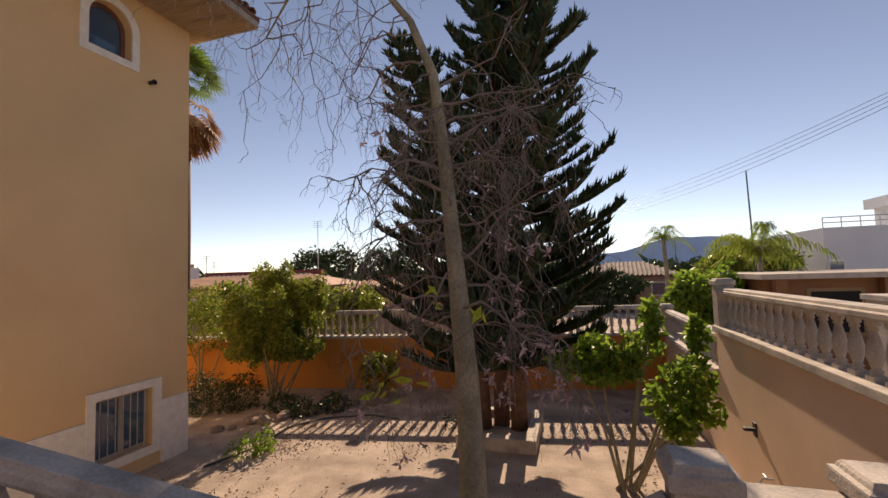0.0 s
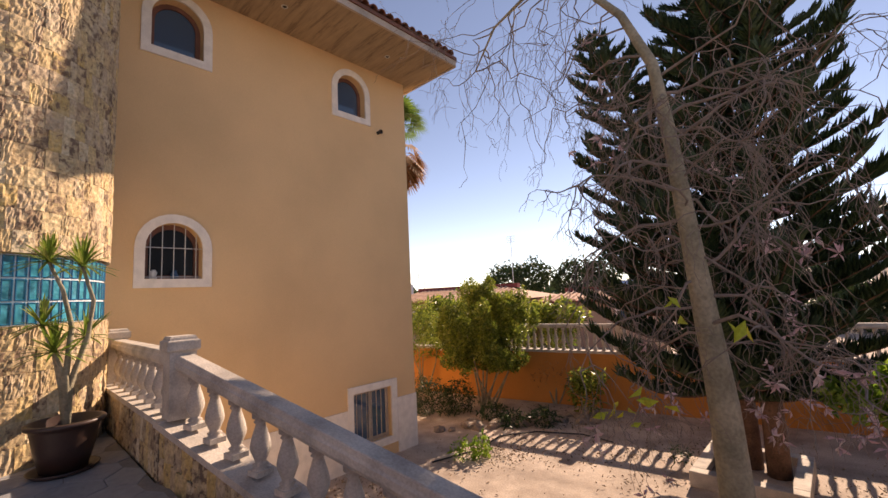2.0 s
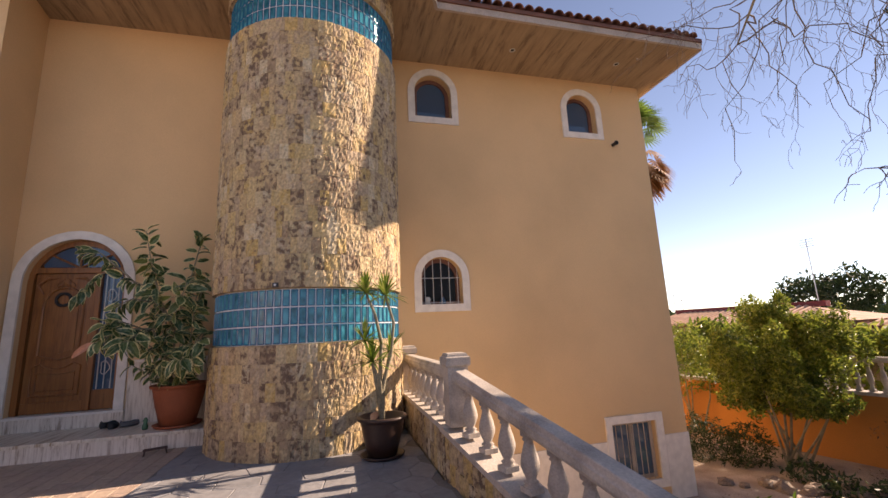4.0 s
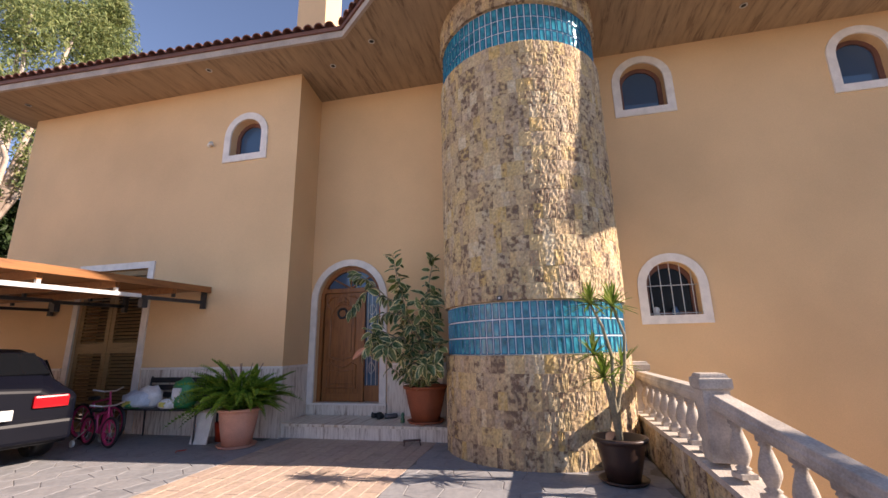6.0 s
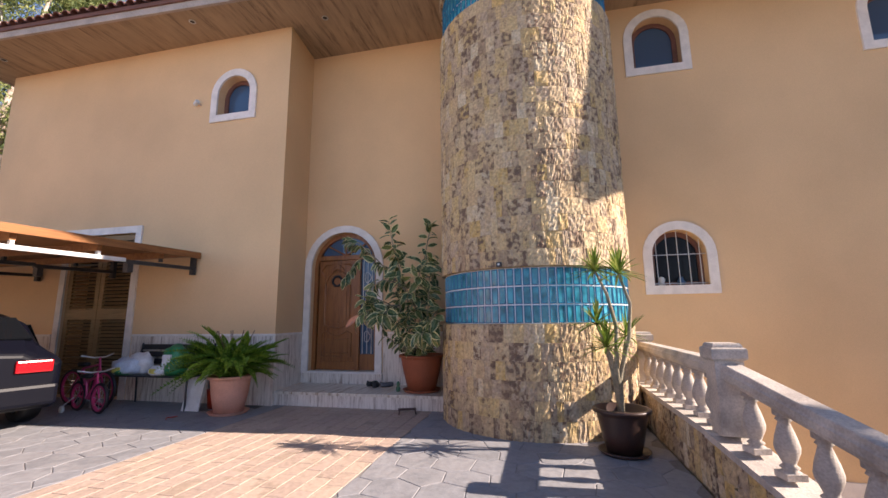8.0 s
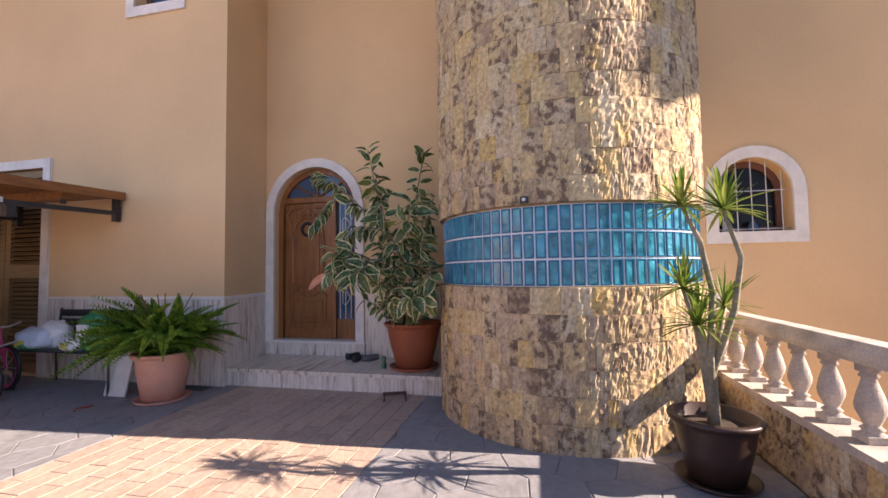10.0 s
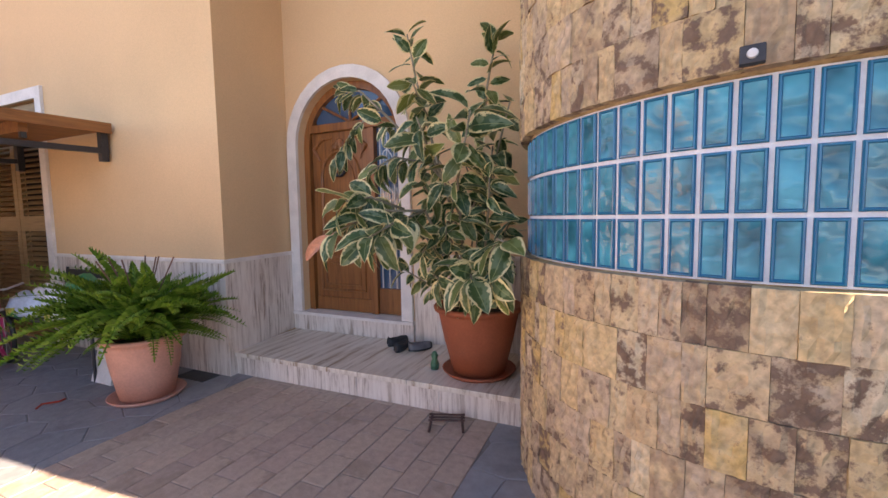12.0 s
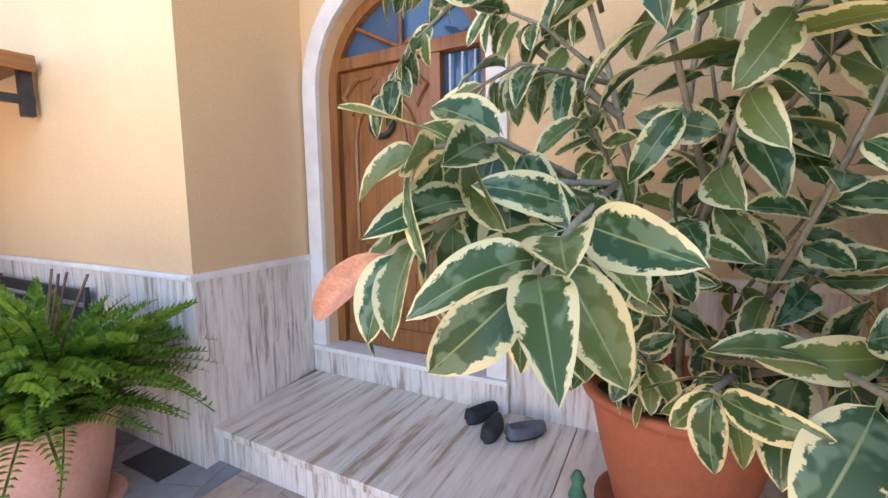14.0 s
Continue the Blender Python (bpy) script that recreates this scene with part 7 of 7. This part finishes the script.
# hedges and trees over the garden walls
for k, (x, y, z, w, h, m) in enumerate(((-13, 15, 1.2, 2.2, 1.4, M_SHRUB), (-9.5, 16, 1.0, 1.8, 1.2, M_SHRUB), (4.6, 17, 0.9, 1.1, 1.5, M_FIG), (5.9, 18, 0.7, 1.2, 1.1, M_FIG), (7.6, 19, 0.6, 1.4, 1.1, M_BUSH), (10.5, 30, 1.9, 2.4, 1.7, M_SHRUB), (12.6, 36, 2.6, 2.2, 1.6, M_SHRUB), (-22, 34, 2.6, 3.0, 2.4, M_BUSH), (-17, 38, 2.4, 3.0, 2.6, M_BUSH), (2.0, 34, 0.5, 3.0, 1.6, M_BUSH), (9, 44, 1.0, 4.0, 2.0, M_BUSH), (-4, 45, 1.0, 5.0, 2.4, M_BUSH), (-10, 48, 1.0, 5.0, 2.4, M_BUSH))):
    tr_ = thing("neighbour_tree", (x, y, ZG), "green garden tree beyond the garden wall", "tree")
    part("trunk", tube([(0, 0, 0), (0.1, 0, z), (0, 0, z + h * 0.8)], [0.16, 0.12, 0.05], 7), M_BARK, tr_)
    leaf_cloud(blob_points([(0, 0, z + h * 0.4, w, h), (w * 0.5, 0.2, z + h * 0.8, w * 0.6, h * 0.6), (-w * 0.5, 0, z + h * 0.7, w * 0.6, h * 0.6)], 3000, 160 + k), 0.2 + 0.006 * y, 0.4, 0.2, 170 + k, tr_, m)

M_PINKWALL = mat("pink_render", (0.52, 0.36, 0.28), 0.9, 0.08, 0.6, 50, 0.15)
M_WHITEWALL = mat("white_render", (0.66, 0.67, 0.70), 0.85, 0.05, 0.5, 50, 0.1)
M_ROOFLT = mat("pale_clay_tile", (0.50, 0.30, 0.21), 0.85, 0.15, 1.5, 30, 0.3, random_amount=0.15)
M_ROOFGR = mat("grey_brown_tile", (0.30, 0.23, 0.19), 0.85, 0.15, 1.5, 30, 0.3, random_amount=0.15)
M_REDEDGE = mat("dark_red_edge", (0.22, 0.04, 0.04), 0.7, 0.1, 2, 30, 0.1)
M_BROWNB = mat("brown_render", (0.26, 0.12, 0.055), 0.85, 0.15, 0.7, 30, 0.15)


def villa(x, y, w, d, h, wall_m, roof_m, label, rz=0.0, rise=0.9, windows=2):
    v = thing("house", (x, y, ZG), label, "house", rz=rz)
    part("wall", boxed(-w / 2, 0, 0, w / 2, d, h), wall_m, v)
    roof_ = bmesh.new()
    e = 0.4
    lo = [roof_.verts.new(p) for p in ((-w / 2 - e, -e, h), (w / 2 + e, -e, h), (w / 2 + e, d + e, h), (-w / 2 - e, d + e, h))]
    hi = [roof_.verts.new((-w / 2 + d * 0.35, d / 2, h + rise)), roof_.verts.new((w / 2 - d * 0.35, d / 2, h + rise))]
    for f in ((lo[0], lo[1], hi[1], hi[0]), (lo[1], lo[2], hi[1]), (lo[2], lo[3], hi[0], hi[1]), (lo[3], lo[0], hi[0]), (lo[3], lo[2], lo[1], lo[0])):
        roof_.faces.new(f)
    rf = part("roof", roof_, roof_m, v)
    n = int(w / 0.28)
    ridge = bmesh.new()
    for k in range(n):
        xx = -w / 2 - e + 0.14 + k * (w + 2 * e) / n
        t = min(max((min(xx + w / 2 + e, w / 2 + e - xx)) / (d * 0.35 + e), 0.05), 1.0)
        tube([(xx, -e - 0.03, h + 0.02), (xx, -e + (d / 2 + e) * t, h + rise * t + 0.02)], 0.085, 6, ridge)
    tagged(part("tile_cover", ridge, roof_m, rf), "", "", "", "stuff")
    if wall_m is M_PINKWALL and roof_m is M_ROOFLT:
        part("ridge_board", boxed(-w / 2 + d * 0.2, d / 2 - 0.2, h + rise - 0.05, w / 2 - d * 0.2, d / 2 + 0.2, h + rise + 0.2), M_REDEDGE, rf, "dark red ridge")
    part("gutter", boxed(-w / 2 - e, -e - 0.06, h - 0.12, w / 2 + e, -e, h), M_REDEDGE if wall_m is M_PINKWALL else M_FASCIA, v)
    for k in range(windows):
        xx = -w / 2 + w * (k + 0.5) / windows
        win = part("window", boxed(xx - 0.6, -0.04, h * 0.38, xx + 0.6, 0.0, h * 0.8), M_TRIM, v)
        part("pane", boxed(xx - 0.5, -0.06, h * 0.42, xx + 0.5, -0.041, h * 0.76), M_PANE, win)
    return v


villa(-17.5, 18.5, 10, 6, 2.75, M_PINKWALL, M_ROOFLT, "low pink house with a pale clay tile roof", 10, 0.7)
villa(-9.5, 22, 6.5, 5, 2.5, M_PINKWALL, M_ROOFLT, "pink neighbouring house with a clay tile roof", 10, 0.5)
villa(4.2, 36, 7, 6, 2.6, M_PINKWALL, M_ROOFGR, "distant house with a grey brown tile roof", -5, 1.1, 3)
villa(-1.5, 52, 9, 6, 3.2, M_WHITEWALL, M_ROOFGR, "distant white house with a tile roof", 5, 1.1, 3)
modern = thing("house", (18.6, 30, ZG), "white flat roofed modern house with a roof railing", "house")
part("wall", boxed(-4.3, 0, 0, 9, 8, 5.2), M_WHITEWALL, modern)
part("upper_wall", boxed(2.0, 1.5, 6.9, 9, 8, 7.6), M_WHITEWALL, modern)
part("upper_storey", boxed(2.6, 3, 5.2, 9, 8, 6.9), M_WHITEWALL, modern)
part("balcony_glass", boxed(2.05, 1.52, 7.6, 9, 1.56, 8.6), glass("rail_glass", (0.5, 0.65, 0.68), 0.05), modern)
for k in range(7):
    part("rail_post", tube([(-4.2 + k * 0.9, 0.2, 5.2), (-4.2 + k * 0.9, 0.2, 5.8)], 0.03, 6), M_GALV, modern)
for z in (5.5, 5.8):
    part("railing", tube([(-4.2, 0.2, z), (2.0, 0.2, z)], 0.03, 6), M_GALV, modern)
win = part("window", boxed(-4.2, -0.05, 1.8, -3.4, 0.0, 3.3), M_TRIM, modern)
part("pane", boxed(-4.12, -0.07, 1.9, -3.48, -0.051, 3.2), M_PANE, win)
win = part("window", boxed(1.6, -0.05, 1.5, 3.2, 0.0, 4.0), M_TRIM, modern)
part("pane", boxed(1.7, -0.07, 1.6, 3.1, -0.051, 3.9), M_PANE, win)
lodge = thing("house", (10.5, 15.5, ZG), "low brown outbuilding with a flat slab roof", "house")
part("wall", boxed(-4.6, 0, 0, 6, 5, 2.7), M_BROWNB, lodge)
part("roof", boxed(-4.9, -0.5, 2.7, 6.3, 5.3, 2.86), M_FASCIA, lodge)
for k in range(4):
    part("pillar", boxed(-4.5 + k * 2.6, -0.35, 0, -4.2 + k * 2.6, -0.1, 2.7), M_BROWNB, lodge)
    win = part("window", boxed(-3.6 + k * 2.6, -0.03, 1.0, -2.2 + k * 2.6, 0, 2.4), M_SHUT, lodge)
    part("pane", boxed(-3.5 + k * 2.6, -0.05, 1.1, -2.3 + k * 2.6, -0.031, 2.3), M_PANE_DARK, win)
cont = thing("garden_wall_block", (5.9, 7.0, ZG), "pale rendered block behind the side balustrade", "wall block")
part("render", boxed(-0.5, 0, 0, 4, 3, 2.45), M_FASCIA, cont)
part("coping", boxed(-0.56, -0.06, 2.45, 4.06, 3.06, 2.55, bevel=0.01), M_CAST, cont)
chim = thing("chimney", (-28.6, 25.5, ZG), "distant white chimney with a small cap", "chimney")
part("shaft", boxed(-0.5, -0.5, 0, 0.5, 0.5, 4.2), M_WHITEWALL, chim)
part("cap", boxed(-0.25, -0.25, 4.2, 0.25, 0.25, 4.5), M_ROOFLT, chim)
for x, y, h, r in ((8.9, 24.5, 7.9, 0.06), (6.6, 30, 5.6, 0.03)):
    ml = thing("pole", (x, y, ZG), "thin dark pole rising above the palms", "pole")
    part("mast", tube([(0, 0, 0), (-0.02 * h, 0, h)], [r, r * 0.5], 6), M_METAL, ml)
for x, y, h in ((-18.9, 28.5, 7.6), (-29.0, 27.5, 5.2), (-28.2, 27.5, 4.7)):
    an = thing("aerial", (x, y, ZG), "thin television aerial above the roofs", "aerial")
    part("mast", tube([(0, 0, 0), (0, 0, h)], 0.03, 6), M_GALV, an)
    for k in range(4):
        part("element", tube([(-0.4, 0, h - 0.15 * k), (0.4, 0, h - 0.15 * k)], 0.015, 4), M_GALV, an)
lines = thing("power_lines", (0, 0, 0), "thin dark overhead power lines", "power line")
for k in range(4):
    a, b = Vector((5.0, 45 + k, 6.6 + 0.5 * k)), Vector((17 + 0.6 * k, 12, 9.4 + 0.35 * k))
    pts = [a.lerp(b, i / 12) + Vector((0, 0, -0.9 * math.sin(math.pi * i / 12))) for i in range(13)]
    part("cable", tube(pts, 0.014, 4), M_BLACK, lines)
# distance haze is painted as the hills' pale blue base colour
M_HILL = mat("far_hill_hazed", (0.36, 0.47, 0.66), 1.0, 0.08, 0.01, 0.05, 0.0, spec=0.0)
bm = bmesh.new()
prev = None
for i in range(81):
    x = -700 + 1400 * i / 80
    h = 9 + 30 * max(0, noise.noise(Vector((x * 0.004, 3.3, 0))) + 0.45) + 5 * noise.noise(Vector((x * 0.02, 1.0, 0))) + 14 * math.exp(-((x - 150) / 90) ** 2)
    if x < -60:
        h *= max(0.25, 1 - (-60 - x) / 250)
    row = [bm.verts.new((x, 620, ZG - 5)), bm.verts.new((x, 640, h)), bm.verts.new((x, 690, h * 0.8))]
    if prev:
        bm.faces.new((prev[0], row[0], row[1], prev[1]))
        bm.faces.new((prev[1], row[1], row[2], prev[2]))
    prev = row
structure(part("backdrop_hills", bm, M_HILL), "hills on the horizon with blue haze put into their colour")
fieldpts = np.random.default_rng(2).uniform((-120, 55, ZG), (120, 200, ZG + 3.0), (14000, 3))
fw = new("far_trees")
tagged(fw, "distant green trees across the valley", "trees", "", "stuff")
leaf_cloud(fieldpts, 2.2, 0.8, 0.0, 9, fw, M_BUSH, "foliage")

# ---- pieces of the paving and the tower ----
def inset(poly, gap):
    c = sum((Vector(p) for p in poly), Vector((0, 0))) / len(poly)
    out = []
    for p in poly:
        d = Vector(p) - c
        out.append(c + d * max(0.1, 1 - gap / max(d.length, 1e-6)))
    return out


def paver_into(V, F, poly, z, jit):
    b = len(V)
    n = len(poly)
    inn = inset(poly, 0.006)
    V += [(p.x, p.y, -0.006) for p in poly]
    V += [(p.x, p.y, z - 0.003) for p in poly]
    V += [(p.x, p.y, z + jit * ((i * 7) % 3 - 1)) for i, p in enumerate(inn)]
    for i in range(n):
        j = (i + 1) % n
        F.append((b + i, b + j, b + n + j, b + n + i))
        F.append((b + n + i, b + n + j, b + 2 * n + j, b + 2 * n + i))
    F.append(tuple(b + 2 * n + i for i in range(n)))


def in_tower(x, y, r=TR + 0.0):
    return math.hypot(x - TC[0], y - TC[1]) < r


hr = random.Random(17)
HX, HY = 0.36, 0.31
corner = {}


def corner_at(key, x, y):
    if key not in corner:
        corner[key] = Vector((x + hr.uniform(-0.045, 0.045), y + hr.uniform(-0.045, 0.045)))
    return corner[key]


STRIP = (-3.85, -1.62)
joinV, joinF = [], []
near = 0
for i in range(-22, 24):
    for j in range(-40, 5):
        cx, cy = i * HX * 0.75 * 1.16, j * HY * 1.16 + (i % 2) * HY * 0.58
        if not (-6.95 < cx < 7.7 and -11.2 < cy < 0.9):
            continue
        ring = []
        for k in range(6):
            a = k * math.pi / 3
            x, y = cx + 0.21 * math.cos(a), cy + 0.208 * math.sin(a)
            ring.append(corner_at((round(x * 12), round(y * 12)), x, y))
        ring = [Vector((min(max(p.x, -6.97), 8.0), min(p.y, 0.985))) for p in ring]
        lo, hi = min(p.y for p in ring), max(p.y for p in ring)
        if lo >= STRIP[0] and hi <= STRIP[1]:
            continue
        if cy > (STRIP[0] + STRIP[1]) / 2:
            ring = [Vector((p.x, max(p.y, STRIP[1]))) for p in ring]
        else:
            ring = [Vector((p.x, min(p.y, STRIP[0]))) for p in ring]
        keep = []
        for p in ring:
            if not keep or (p - keep[-1]).length > 0.02:
                keep.append(p)
        if len(keep) > 2 and (keep[0] - keep[-1]).length < 0.02:
            keep.pop()
        area = abs(sum(keep[q].x * keep[(q + 1) % len(keep)].y - keep[(q + 1) % len(keep)].x * keep[q].y for q in range(len(keep)))) / 2
        if len(keep) < 3 or area < 0.01 or in_tower(cx, cy, TR - 0.25) or cx < -6.0 and cy < -1.2:
            continue
        poly = inset(keep, 0.0035)
        if cy > STRIP[1] and cx < 0.4 and near < 170 or -5.6 < cx < -2.0 and -5.6 < cy < STRIP[0] and near < 290:
            V, F = [], []
            paver_into(V, F, poly, 0.0, 0.0)
            me = bpy.data.meshes.new("paver")
            me.from_pydata(V, [], F)
            me.materials.append(M_HEX)
            ob = new("paver", me)
            ob.parent = pavement
            near += 1
        else:
            paver_into(joinV, joinF, poly, 0.0, 0.0)
me = bpy.data.meshes.new("pavers")
me.from_pydata(joinV, [], joinF)
me.materials.append(M_HEX_I)
ob = new("pavers", me)
ob.parent = pavement
tagged(ob, "", "", "", "stuff")

# tan strip of brick pavers
BL, BB = 0.27, 0.155
V, F = [], []
paver_into(V, F, [Vector((-BL / 2 + 0.0025, -BB / 2 + 0.0025)), Vector((BL / 2 - 0.0025, -BB / 2 + 0.0025)), Vector((BL / 2 - 0.0025, BB / 2 - 0.0025)), Vector((-BL / 2 + 0.0025, BB / 2 - 0.0025))], 0.0, 0.0)
brick_me = bpy.data.meshes.new("brick")
brick_me.from_pydata(V, [], F)
brick_me.materials.append(M_BRICK)
jV, jF = [], []
nb = 0
rows = int((STRIP[1] - STRIP[0]) / BB)
kb = (STRIP[1] - STRIP[0]) / (rows * BB)
for c in range(34):
    for r in range(rows):
        x = -6.12 + c * BL + (BL / 2 if r % 2 else 0)
        y = STRIP[0] + (r + 0.5) * BB * kb
        if x > 3.2:
            continue
        if nb < 298:
            ob = new("brick", brick_me)
            ob.parent = pavement
            ob.matrix_basis = pose(x, y, hr.uniform(-0.0015, 0.001)) @ Matrix.Diagonal((1, kb, 1, 1))
            nb += 1
        else:
            b = len(jV)
            jV += [(v[0] + x, v[1] * kb + y, v[2]) for v in V]
            jF += [tuple(b + q for q in f) for f in F]
me = bpy.data.meshes.new("bricks")
me.from_pydata(jV, [], jF)
me.materials.append(M_BRICK_I)
ob = new("bricks", me)
ob.parent = pavement
tagged(ob, "", "", "", "stuff")

# stones of the tower that the camera passes
tower_courses(0.2, 1.165, A0, A1, tower, False)
